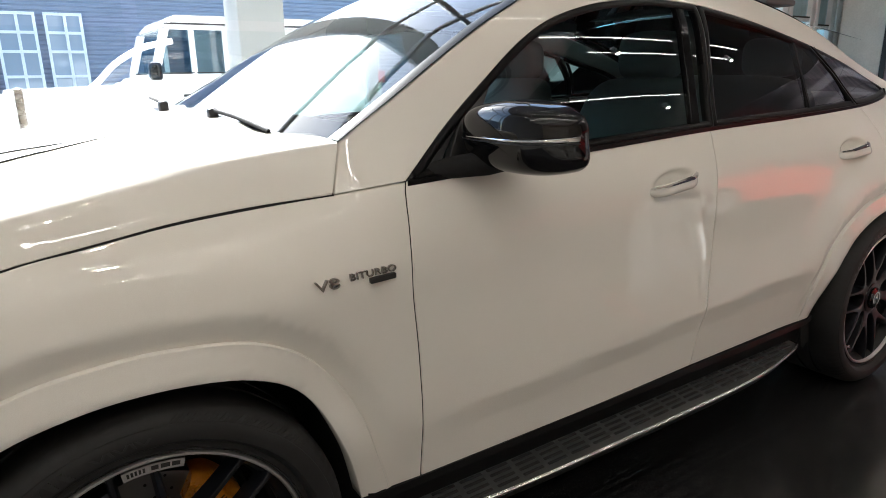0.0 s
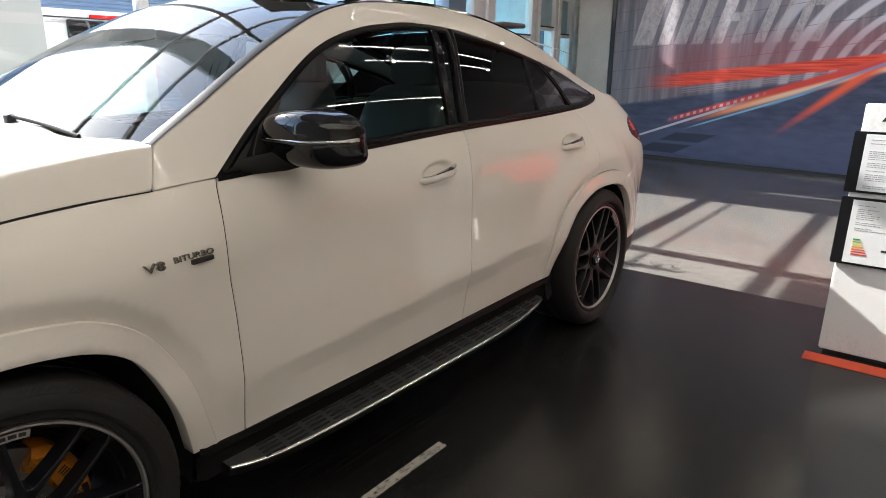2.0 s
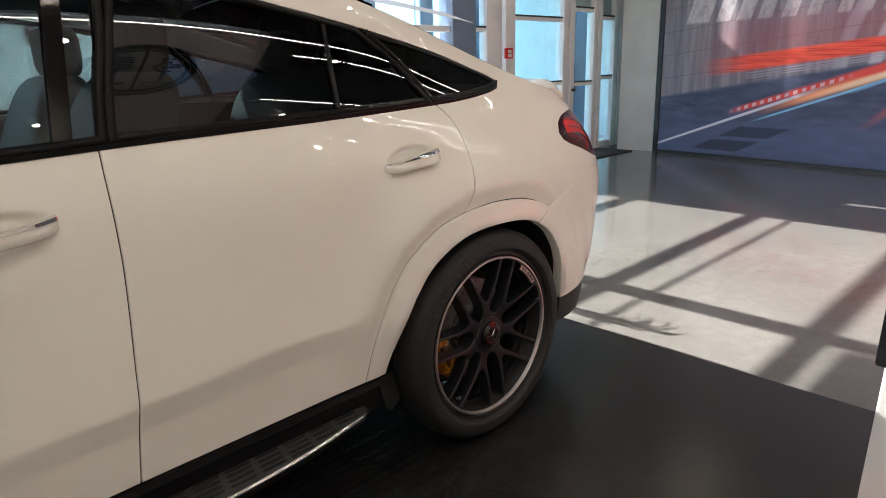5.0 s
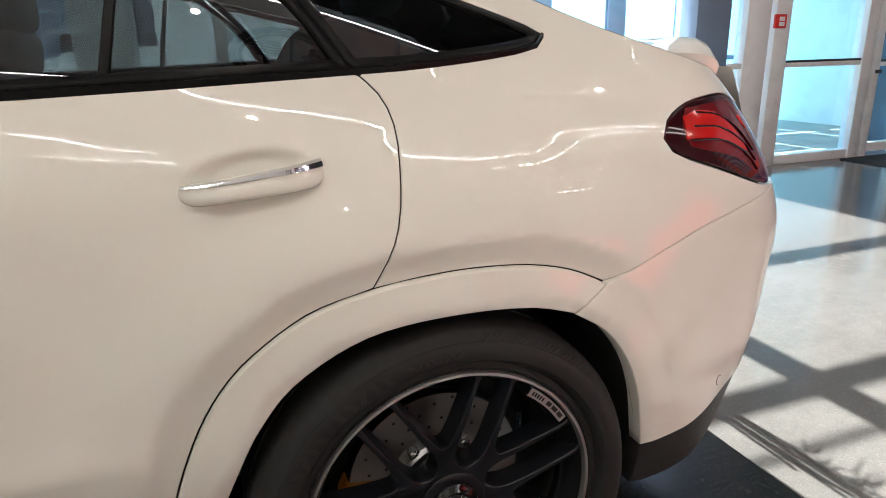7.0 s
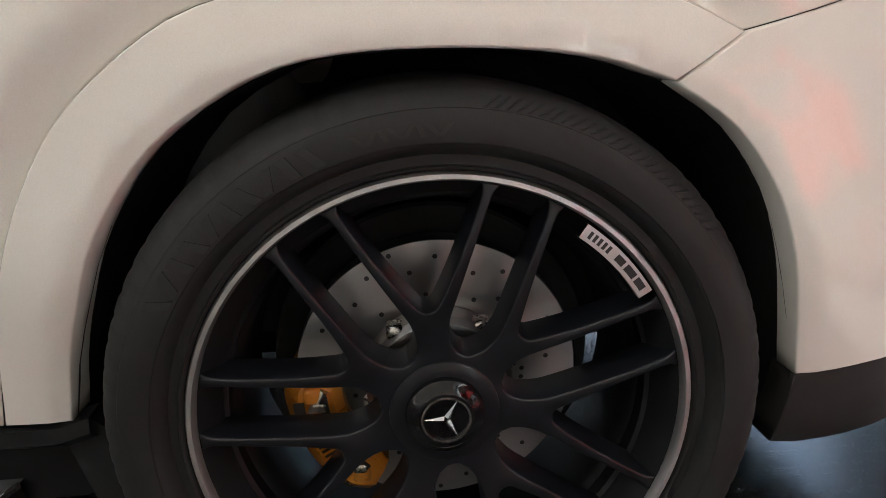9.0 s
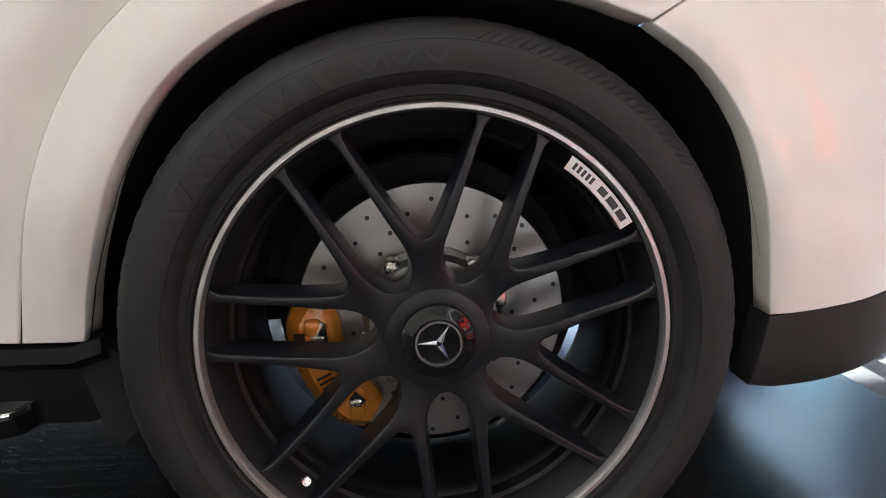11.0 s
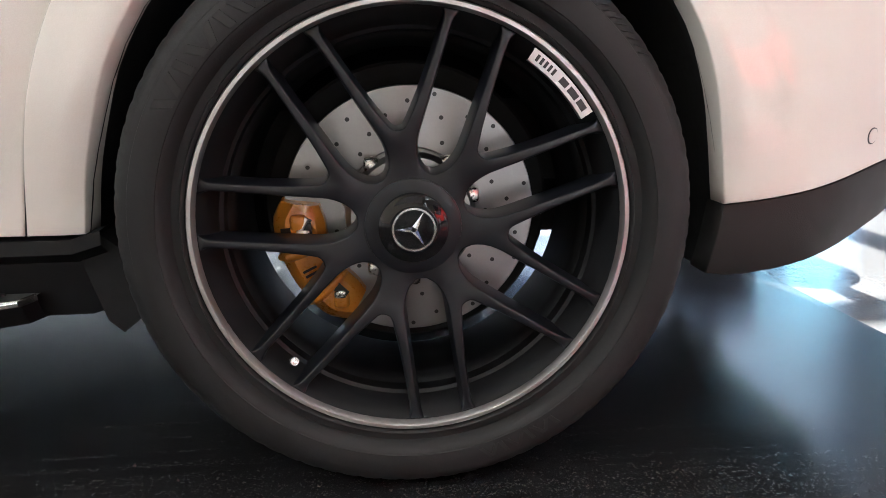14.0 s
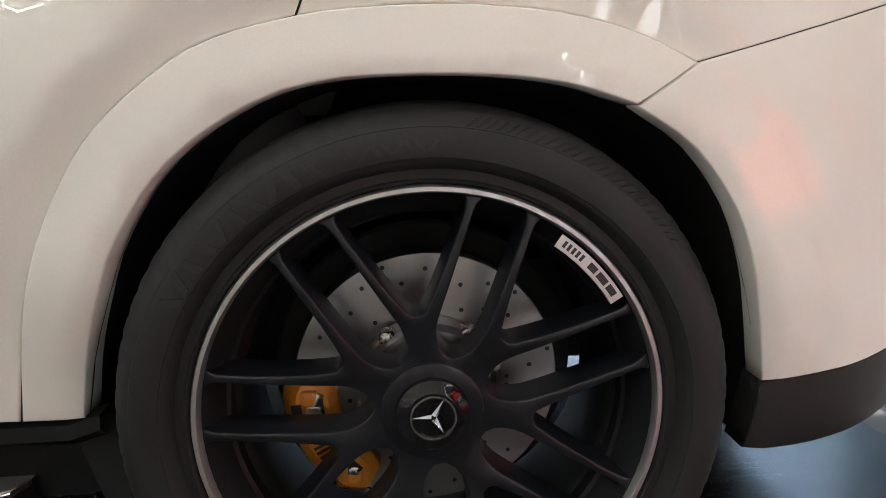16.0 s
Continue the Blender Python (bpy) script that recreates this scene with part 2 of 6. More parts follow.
def finish(name, bm, material, smooth):
    me = bpy.data.meshes.new(name)
    bm.to_mesh(me)
    bm.free()
    me.materials.append(material)
    if smooth:
        me.polygons.foreach_set("use_smooth", [True] * len(me.polygons))
        if smooth != "all":
            me.set_sharp_from_angle(angle=radians(38))
    return me


def part(name, bm, material, parent=None, label="", smooth=True):
    ob = place(new(name, finish(name, bm, material, smooth)), parent)
    return tagged(ob, label) if label else ob


def solo(name, bm, material, label, category, group="", kind="", smooth=True):
    ob = place(new(name, finish(name, bm, material, smooth)))
    return tagged(ob, label, category, group, kind)


def box(lo, hi, bevel=0.0, bm=None, segs=2):
    bm = bm or bmesh.new()
    r = bmesh.ops.create_cube(bm, size=1.0)
    vs = r["verts"]
    for v in vs:
        v.co = Vector([lo[i] + (v.co[i] + 0.5) * (hi[i] - lo[i]) for i in range(3)])
    if bevel:
        es = list({e for v in vs for e in v.link_edges})
        bmesh.ops.bevel(bm, geom=es, offset=bevel, segments=segs, affect="EDGES", profile=0.5)
    return bm


def quad_grid(rows, close_u=False, close_v=False, bm=None, flip=False):
    """Faces between rows of points."""
    bm = bm or bmesh.new()
    vs = [[bm.verts.new(p) for p in r] for r in rows]
    n, k = len(vs), len(vs[0])
    for i in range(n if close_u else n - 1):
        for j in range(k if close_v else k - 1):
            q = (vs[i][j], vs[i][(j + 1) % k], vs[(i + 1) % n][(j + 1) % k], vs[(i + 1) % n][j])
            q = [v for a, v in enumerate(q) if v not in q[:a]]
            bm.faces.new(q[::-1] if flip else q)
    return bm


def smooth_line(pts, step=0.03, closed=False):
    """Catmull-Rom through points of any dimension."""
    pts = [Vector(p) for p in pts]
    if len(pts) < 3 and not closed:
        a, b = pts[0], pts[-1]
        n = max(1, int((b - a).length / step))
        return [a.lerp(b, i / n) for i in range(n + 1)]
    n, out = len(pts), []
    for i in range(n if closed else n - 1):
        p1, p2 = pts[i], pts[(i + 1) % n]
        p0 = pts[i - 1] if closed or i > 0 else p1 * 2 - p2
        p3 = pts[(i + 2) % n] if closed or i + 2 < n else p2 * 2 - p1
        k = max(1, int((p2 - p1).length / step))
        for j in range(k):
            t = j / k
            out.append(0.5 * (2 * p1 + (p2 - p0) * t + (2 * p0 - 5 * p1 + 4 * p2 - p3) * t * t + (3 * p1 - p0 - 3 * p2 + p3) * t ** 3))
    if not closed:
        out.append(pts[-1])
    return out


def outline(*segs, step=0.025):
    """A closed outline from smooth pieces that meet in corners."""
    pts = []
    for s in segs:
        for p in smooth_line(s, step):
            if not pts or (p - pts[-1]).length > 1e-4:
                pts.append(p)
    while (pts[0] - pts[-1]).length < 1e-4:
        pts.pop()
    return pts


def area(pts):
    return 0.5 * sum(a[0] * b[1] - b[0] * a[1] for a, b in zip(pts, pts[1:] + pts[:1]))


def inset(pts, d):
    """The outline moved inwards by d."""
    if area(pts) < 0:
        pts = pts[::-1]
    n, out = len(pts), []
    for i in range(n):
        a, b, c = pts[i - 1], pts[i], pts[(i + 1) % n]
        u, v = (b - a).normalized(), (c - b).normalized()
        m = Vector((-(u[1] + v[1]), u[0] + v[0]))
        k = max(0.35, m.length / 2)
        out.append(b + (m.normalized() * (d / k) if m.length > 1e-6 else Vector((0, 0))))
    return out


def inside(p, pts):
    c, n = False, len(pts)
    j = n - 1
    for i in range(n):
        a, b = pts[i], pts[j]
        if (a[1] > p[1]) != (b[1] > p[1]) and p[0] < (b[0] - a[0]) * (p[1] - a[1]) / (b[1] - a[1]) + a[0]:
            c = not c
        j = i
    return c


def fill2d(pts, step, cup=None):
    """Triangles over an outline, with a regular grid inside."""
    n = len(pts)
    xs, ys = [p[0] for p in pts], [p[1] for p in pts]
    arr = np.array([(p[0], p[1]) for p in pts])
    grid, row = [], 0
    y = min(ys) + step * 0.5
    while y < max(ys):
        x = min(xs) + step * (0.5 if row % 2 else 0.0)
        while x < max(xs):
            if np.min(np.hypot(arr[:, 0] - x, arr[:, 1] - y)) > step * 0.55 and inside((x, y), pts):
                grid.append(Vector((x, y)))
            x += step
        y += step * 0.866
        row += 1
    if cup:
        cx, cz = cup_place(cup, 0, 0)
        grid = [g for g in grid if math.hypot((g[0] - cx) / 0.125, (g[1] - cz) / 0.055) > 1.0]
        for k in range(1, 13):
            grid += [Vector(cup_place(cup, 0.010 * k * math.cos(a), 0.0042 * k * math.sin(a))) for a in [2 * math.pi * (i + 0.5 * (k % 2)) / 44 for i in range(44)]]
    vs, _, faces, _, _, _ = delaunay_2d_cdt([Vector((p[0], p[1])) for p in pts] + grid, [], [list(range(n))], 1, 1e-6)
    return vs, [f for f in faces], n


CAR_MID = 1.0
ROAD_PRINT.node_tree.nodes["Principled BSDF"].inputs["Specular IOR Level"].default_value = 0.42
ZL = (0.20, 0.30, 0.45, 0.58, 0.70, 0.85, 0.97, 1.07, 1.15, 1.25, 1.40, 1.57, 1.72)
ST = (
    (-3.75, (.40, .36, .30, .27, .26, .27, .31, .39, .50, .60, .70, .80, .90)),
    (-3.40, (.18, .14, .10, .08, .07, .06, .07, .13, .24, .35, .45, .55, .65)),
    (-2.935, (.15, .10, .07, .05, .04, .02, .018, .055, .14, .22, .32, .42, .52)),
    (-2.50, (.12, .085, .062, .052, .050, .030, .022, .060, .122, .19, .28, .38, .48)),
    (-2.32, (.12, .085, .062, .050, .046, .040, .036, .060, .100, .155, .235, .33, .46)),
    (-1.90, (.12, .085, .058, .046, .046, .052, .054, .068, .098, .140, .202, .285, .42)),
    (-1.30, (.12, .085, .058, .047, .050, .057, .060, .072, .098, .135, .192, .268, .40)),
    (-0.60, (.12, .085, .058, .047, .049, .052, .055, .068, .100, .150, .220, .310, .45)),
    (-0.14, (.12, .09, .065, .05, .05, .032, .032, .057, .102, .172, .26, .37, .50)),
    (0.29, (.12, .08, .06, .05, .045, .035, .042, .072, .125, .215, .34, .48, .60)),
    (1.10, (.12, .08, .06, .05, .045, .035, .045, .09, .15, .24, .38, .52, .64)),
)


def spline(xs, ys, x):
    """Monotone-ish cubic through the points."""
    n = len(xs)
    if x <= xs[0]:
        return ys[0]
    if x >= xs[-1]:
        return ys[-1]
    i = 0
    while x > xs[i + 1]:
        i += 1
    h = xs[i + 1] - xs[i]
    s = (ys[i + 1] - ys[i]) / h

    def slope(k):
        if k == 0 or k == n - 1:
            return s
        a = (ys[k] - ys[k - 1]) / (xs[k] - xs[k - 1])
        b = (ys[k + 1] - ys[k]) / (xs[k + 1] - xs[k])
        return (a * (xs[k + 1] - xs[k]) + b * (xs[k] - xs[k - 1])) / (xs[k + 1] - xs[k - 1])
    m0, m1 = slope(i), slope(i + 1)
    t = (x - xs[i]) / h
    return (ys[i] * (1 + 2 * t) * (1 - t) ** 2 + m0 * h * t * (1 - t) ** 2
            + ys[i + 1] * t * t * (3 - 2 * t) + m1 * h * t * t * (t - 1))


SX = tuple(s[0] for s in ST)
TAIL_Z = (0.2, 0.35, 0.5, 0.7, 0.85, 0.95, 1.05, 1.15, 1.22, 1.6)
TAIL_X = (1.02, 1.06, 1.13, 1.165, 1.165, 1.12, 1.07, 1.03, 1.00, 0.82)


def flank(x, z):
    """Distance of the car's near side from the plane of its wheels."""
    y = spline(SX, [spline(ZL, s[1], z) for s in ST], x)
    crease = 0.556 + 0.046 * (x + 2.03)
    w = crease - z
    if w > 0.0 and -2.40 < x < -0.48:
        ends = max(0.0, min(1.0, (x + 2.40) / 0.35, (-0.48 - x) / 0.16))
        edge = spline(SX, [spline(ZL, s[1], crease) for s in ST], x)
        y += ends * (edge - 0.006 + 0.25 * w - 0.15 * max(0.0, w - 0.07) - y)
    elif w > -0.15 and -2.40 < x < -0.48:
        ends = max(0.0, min(1.0, (x + 2.40) / 0.35, (-0.48 - x) / 0.16))
        y -= ends * 0.006 * (1 + w / 0.15) ** 2
    if x > 0.35:
        u = min((x - 0.35) / (spline(TAIL_Z, TAIL_X, z) - 0.35), 0.999)
        y += 0.9 * (1 - math.sqrt(1 - u ** 3.5))
    return y


# outer edges of the wheel-arch flares: lengthwise place and height
REAR_EDGE = ((-0.536, 0.36), (-0.531, 0.386), (-0.508, 0.485), (-0.476, 0.583), (-0.430, 0.680), (-0.365, 0.764), (-0.255, 0.842), (-0.140, 0.8745), (-0.05, 0.884), (0.043, 0.886), (0.15, 0.877),
             (0.239, 0.855), (0.313, 0.821), (0.395, 0.755), (0.455, 0.66), (0.50, 0.54), (0.53, 0.42), (0.545, 0.36))
FRONT_EDGE = ((-3.44, 0.36), (-3.42, 0.47), (-3.395, 0.58), (-3.33, 0.705), (-3.24, 0.81), (-3.13, 0.872), (-3.0, 0.894), (-2.87, 0.897), (-2.722, 0.872), (-2.599, 0.795), (-2.50, 0.65), (-2.44, 0.48), (-2.41, 0.384))


def arch_reach(x, z):
    """How far a place lies outside (or, minus, inside) the flare of the nearer wheel arch."""
    edge, cx = (REAR_EDGE, 0.0) if x > -1.4 else (FRONT_EDGE, -2.93)
    if abs(x - cx) > 0.95:
        return 0.5
    best = 9.0
    for (ax, az), (bx, bz) in zip(edge, edge[1:]):
        ux, uz = bx - ax, bz - az
        t = max(0.0, min(1.0, ((x - ax) * ux + (z - az) * uz) / (ux * ux + uz * uz)))
        dx, dz = x - ax - t * ux, z - az - t * uz
        d2 = dx * dx + dz * dz
        if d2 < best:
            best, side = d2, ux * dz - uz * dx
    return math.copysign(math.sqrt(best), side)


def ease(v, lo, hi):
    t = max(0.0, min(1.0, (v - lo) / (hi - lo)))
    return t * t * (3 - 2 * t)


def swell(x, z, d):
    """The bulge of the body round an arch, and the hollow between it and the flare."""
    if d > 0.45:
        return 0.0
    k = ease(z, 0.36, 0.64) * (1 - ease(x, 0.27, 0.46))
    if d > 0.058:
        return -0.017 * k * math.exp(-((d - 0.058) / 0.11) ** 2)
    return k * (-0.017 + 0.017 * (1 - max(d, 0.0) / 0.058))


GRIPS = ((-1.512, 1.027, -1.284, 1.051), (-0.425, 1.053, -0.198, 1.074))


def cup_place(g, u, v):
    tilt = math.atan2(g[3] - g[1], g[2] - g[0])
    return ((g[0] + g[2]) / 2 + u * math.cos(tilt) - v * math.sin(tilt), (g[1] + g[3]) / 2 + 0.008 + u * math.sin(tilt) + v * math.cos(tilt))


def cup_depth(x, z):
    """The shallow oval hollows behind the door handles."""
    for g in GRIPS:
        if abs(x - (g[0] + g[2]) / 2) < 0.14 and abs(z - (g[1] + g[3]) / 2) < 0.07:
            tilt = math.atan2(g[3] - g[1], g[2] - g[0])
            dx, dz = x - (g[0] + g[2]) / 2, z - (g[1] + g[3]) / 2 - 0.008
            u, v = dx * math.cos(tilt) + dz * math.sin(tilt), dz * math.cos(tilt) - dx * math.sin(tilt)
            r = math.hypot(u / 0.112, v / 0.040)
            return 0.017 * (1 - ease(r, 0.45, 1.0))
    return 0.0


HAUNCH_A = (-20.0, 0.0, 30.0, 50.0, 90.0, 125.0, 140.0, 150.0, 158.0, 168.0, 190.0)
HAUNCH_Y = (-0.036, -0.036, -0.032, -0.029, -0.0265, -0.0245, -0.019, -0.011, -0.005, 0.0, 0.0)


def haunch(x, z, d):
    """The body stands further out over the rear wheel."""
    if x < -0.9 or d > 0.24:
        return 0.0
    turn_at = math.degrees(math.atan2(z - 0.393, x))
    return spline(HAUNCH_A, HAUNCH_Y, turn_at + 360 if turn_at < -90 else turn_at) * (1 - ease(d, 0.03, 0.24))


def skin(x, z):
    d = arch_reach(x, z)
    return flank(x, z) + haunch(x, z, d) + swell(x, z, d) + cup_depth(x, z)


def flare(x, z):
    """The flare itself stands proud and rolls in at the opening."""
    d = arch_reach(x, z)
    return flank(x, z) + haunch(x, z, d) - 0.015 * ease(z, 0.36, 0.64) - 0.25 * ease(z, 0.36, 0.60) * max(0.0, min(0.056, -d)) + 0.12 * max(0.0, -0.056 - d) + 0.30 * max(0.0, -0.080 - d)


GLASS_X = (-2.32, -1.9, -1.3, -0.6, -0.14, 0.29)
GLASS_Y = (0.155, 0.139, 0.135, 0.150, 0.172, 0.215)
GLASS_S = (0.45, 0.410, 0.385, 0.405, 0.47, 0.62)


def pane_skin(x, z):
    """The smooth face of the side windows."""
    return spline(GLASS_X, GLASS_Y, x) + spline(GLASS_X, GLASS_S, x) * (z - 1.25) + 0.25 * (z - 1.25) ** 2


def bumper_skin(x, z):
    """The bumper takes over the line of the flare and runs out into the plain flank."""
    d = arch_reach(x, z)
    if d <= 0.0:
        return flare(x, z)
    plain = flank(x, z) + haunch(x, z, d)
    return plain - 0.015 * ease(z, 0.36, 0.64) * (1 - ease(d, 0.0, 0.09))


def panel(name, pts, material, parent, offset=0.0, cup=None, gap=0.0018, depth=0.02, step=0.035, fn=skin, label="", both=True, rim=0.0025):
    """A sheet of the car's side with rolled edges; the far side gets its mirror image."""
    if area(pts) < 0:
        pts = pts[::-1]
    top = inset(pts, gap + rim)
    vs, faces, n = fill2d(top, step, cup)
    made = []
    for far in ((False, True) if both else (False,)):
        bm = bmesh.new()

        def at(p, dy):
            y = fn(p[0], p[1]) + offset + dy
            return (p[0], 2 * CAR_MID - y if far else y, p[1])
        bv = [bm.verts.new(at(p, 0.0)) for p in vs]
        for f in faces:
            try:
                bm.faces.new([bv[i] for i in (reversed(f) if far else f)])
            except ValueError:
                pass
        edge = inset(pts, gap)
        rings = [bv[:n], [bm.verts.new(at(p, rim)) for p in edge], [bm.verts.new(at(p, depth)) for p in edge]]
        for a, b in zip(rings, rings[1:]):
            for i in range(n):
                q = (a[i], a[i - 1], b[i - 1], b[i])
                bm.faces.new(q[::-1] if far else q)
        bmesh.ops.recalc_face_normals(bm, faces=bm.faces[:])
        if (sum(f.normal.y for f in bm.faces) > 0) != far:
            bmesh.ops.reverse_faces(bm, faces=bm.faces[:])
        ob = part(name, bm, material, parent, label, "all")
        e, nrm = 0.005, []
        for p in vs:
            gx = (fn(p[0] + e, p[1]) - fn(p[0] - e, p[1])) / (2 * e)
            gz = (fn(p[0], p[1] + e) - fn(p[0], p[1] - e)) / (2 * e)
            v = Vector((gx, -1.0, gz)).normalized()
            nrm.append((v[0], -v[1], v[2]) if far else tuple(v))
        nrm += [(0.0, 0.0, 0.0)] * (len(ob.data.vertices) - len(vs))
        ob.data.normals_split_custom_set_from_vertices(nrm)
        made.append(ob)
    return made[0]


def ribbon(name, pts, w0, w1, offset, depth, material, parent):
    """A raised strip along an outline on the car's side, between two insets."""
    a, b = inset(pts, w0), inset(pts, w1)
    for far in (False, True):
        def at(p, dy):
            y = skin(p[0], p[1]) + offset + dy
            return (p[0], 2 * CAR_MID - y if far else y, p[1])
        mid = [p.lerp(q, 0.5) for p, q in zip(a, b)]
        rows = [[at(p, depth) for p in a], [at(p, 0.002) for p in a], [at(p, -0.001) for p in mid], [at(p, 0.002) for p in b], [at(p, depth) for p in b]]
        bm = quad_grid(rows, close_v=True)
        bmesh.ops.recalc_face_normals(bm, faces=bm.faces[:])
        part(name, bm, material, parent, "", "all")


def V2(*ps):
    return [Vector(p) for p in ps]


car = thing("car", (-0.95, 1.0, 0.0), "pearl white coupe-roofed sport utility car parked on dark floor", "car")

# -- lines on the side of the car: lengthwise place and height --
BELT = V2((-2.322, 1.137), (-2.0, 1.154), (-1.717, 1.169), (-1.15, 1.194), (-0.586, 1.209), (-0.12, 1.224))
BELT_Q = V2((-0.12, 1.224), (0.0, 1.229), (0.117, 1.238), (0.22, 1.250), (0.272, 1.261), (0.296, 1.281))
WIN_TOP = V2((0.296, 1.281), (0.262, 1.300), (0.151, 1.340), (-0.0, 1.388), (-0.318, 1.462), (-0.55, 1.508), (-0.76, 1.545), (-1.05, 1.584), (-1.25, 1.592), (-1.374, 1.588),
             (-1.61, 1.556), (-1.826, 1.485), (-2.064, 1.332), (-2.2, 1.235), (-2.322, 1.137))
RAIL = V2((-2.449, 1.227), (-2.295, 1.318), (-2.13, 1.415), (-1.96, 1.508), (-1.77, 1.592), (-1.6, 1.638), (-1.437, 1.661), (-1.144, 1.673), (-0.95, 1.668),
          (-0.66, 1.640), (-0.36, 1.574), (-0.09, 1.496), (0.06, 1.446), (0.28, 1.362), (0.495, 1.278), (0.72, 1.215), (0.90, 1.180))
FENDER_TOP = V2((-2.322, 1.137), (-2.496, 1.124), (-2.671, 1.117), (-2.833, 1.107), (-2.975, 1.089), (-3.099, 1.072), (-3.3, 1.02))
DOOR_FRONT = V2((-2.322, 1.137), (-2.336, 1.085), (-2.346, 0.934), (-2.328, 0.719), (-2.316, 0.379))
SPLIT = V2((-1.172, 1.193), (-1.177, 1.079), (-1.180, 0.881), (-1.197, 0.635), (-1.219, 0.383))
DOOR_LOW = 0.381
QUARTER_SEAM = V2((-0.12, 1.224), (-0.083, 1.185), (-0.066, 1.133), (-0.072, 1.066), (-0.093, 0.975), (-0.140, 0.8745))
FLARE_OUT = V2((-0.531, 0.386), (-0.508, 0.485), (-0.476, 0.583), (-0.430, 0.680), (-0.365, 0.764), (-0.255, 0.842), (-0.140, 0.8745), (-0.05, 0.884), (0.043, 0.886), (0.15, 0.877),
               (0.239, 0.855), (0.313, 0.821))
ARCH = V2((-0.450, 0.386), (-0.430, 0.463), (-0.397, 0.548), (-0.355, 0.636), (-0.287, 0.721), (-0.187, 0.783), (-0.093, 0.806), (0.044, 0.809), (0.154, 0.798),
          (0.238, 0.773), (0.311, 0.724), (0.366, 0.653), (0.400, 0.572), (0.424, 0.491), (0.445, 0.409))
CUT = 9
BUMPER_TOP = V2((0.313, 0.821), (0.415, 0.848), (0.506, 0.872), (0.614, 0.901), (0.74, 0.924), (0.90, 0.934), (1.06, 0.934))
CLAD_TOP = V2((0.445, 0.409), (0.558, 0.422), (0.78, 0.462), (1.05, 0.50))
CLAD_LOW = V2((0.434, 0.300), (0.47, 0.294), (0.58, 0.305), (0.78, 0.345), (1.0, 0.36))


def shift(pts, dx, dz=0.0):
    return [Vector((p[0] + dx, p[1] + dz)) for p in pts]


# wheel-arch flare of the front wheel: the rear one, moved and turned round at its tail end
F_OUT = V2(*FRONT_EDGE[1:])
F_ARCH = V2((-3.36, 0.45), (-3.33, 0.57), (-3.27, 0.675), (-3.21, 0.75), (-3.14, 0.795), (-3.015, 0.822), (-2.88, 0.826), (-2.755, 0.806), (-2.66, 0.760), (-2.595, 0.683), (-2.535, 0.555), (-2.503, 0.455), (-2.485, 0.384))

# -- sheet metal --
panel("front_door", outline(BELT[:4] + [SPLIT[0]], SPLIT, V2(SPLIT[-1], (-1.8, DOOR_LOW - 0.004), DOOR_FRONT[-1]), DOOR_FRONT[::-1]), PAINT, car, cup=GRIPS[0], step=0.02)
panel("rear_door", outline([SPLIT[0], BELT[4], BELT[5]], QUARTER_SEAM, FLARE_OUT[:7][::-1], V2(FLARE_OUT[0], SPLIT[-1]), SPLIT[::-1]), PAINT, car, step=0.02, cup=GRIPS[1])
panel("front_fender", outline(FENDER_TOP[1:], V2(FENDER_TOP[-1], (-3.42, 0.80), F_OUT[0]), F_OUT, V2(F_OUT[-1], DOOR_FRONT[-1]), DOOR_FRONT[::-1], FENDER_TOP[:2]), PAINT, car, step=0.018)
panel("front_arch_flare", outline(F_OUT, V2(F_OUT[-1], F_ARCH[-1]), F_ARCH[::-1], V2(F_ARCH[0], F_OUT[0])), PAINT, car, gap=0.0, depth=0.05, step=0.018, fn=flare)
panel("rear_arch_flare", outline(FLARE_OUT, V2(FLARE_OUT[-1], ARCH[CUT]), ARCH[:CUT + 1][::-1], V2(ARCH[0], FLARE_OUT[0])), PAINT, car, gap=0.0017, depth=0.05, step=0.018, fn=flare)
panel("rear_bumper", outline(BUMPER_TOP, V2(BUMPER_TOP[-1], CLAD_TOP[-1]), CLAD_TOP[::-1], ARCH[CUT:][::-1], V2(ARCH[CUT], BUMPER_TOP[0])), PAINT, car, gap=0.0003, depth=0.04, step=0.018, fn=bumper_skin)
panel("lower_cladding", outline(CLAD_TOP, V2(CLAD_TOP[-1], CLAD_LOW[-1]), CLAD_LOW[::-1], V2(CLAD_LOW[0], CLAD_TOP[0])), CLADDING, car, offset=0.004, depth=0.05, label="dark grained plastic lower bumper")

def seal(pts, width=0.009, drop=0.0045, material=MATT_BLACK):
    """Dark rubber seal in a shut line."""
    ln = smooth_line(pts, 0.025)
    for far in (False, True):
        rows = []
        for s in (-0.5, 0.5):
            row = []
            for i, p in enumerate(ln):
                t = (ln[min(i + 1, len(ln) - 1)] - ln[max(i - 1, 0)]).normalized()
                q = p + Vector((-t[1], t[0])) * width * s
                y = skin(q[0], q[1]) + drop
                row.append((q[0], 2 * CAR_MID - y if far else y, q[1]))
            rows.append(row)
        bm = quad_grid(rows)
        bmesh.ops.recalc_face_normals(bm, faces=bm.faces[:])
        part("shut_line_seal", bm, material, car)


for line in (DOOR_FRONT, QUARTER_SEAM, FLARE_OUT, BUMPER_TOP[:5]):
    seal(line)
seal(SPLIT, 0.009, 0.008)
seal(F_OUT, 0.016, 0.0012, PAINT)
seal(shift(FENDER_TOP[1:], 0.0, 0.0008), 0.008, 0.0035)

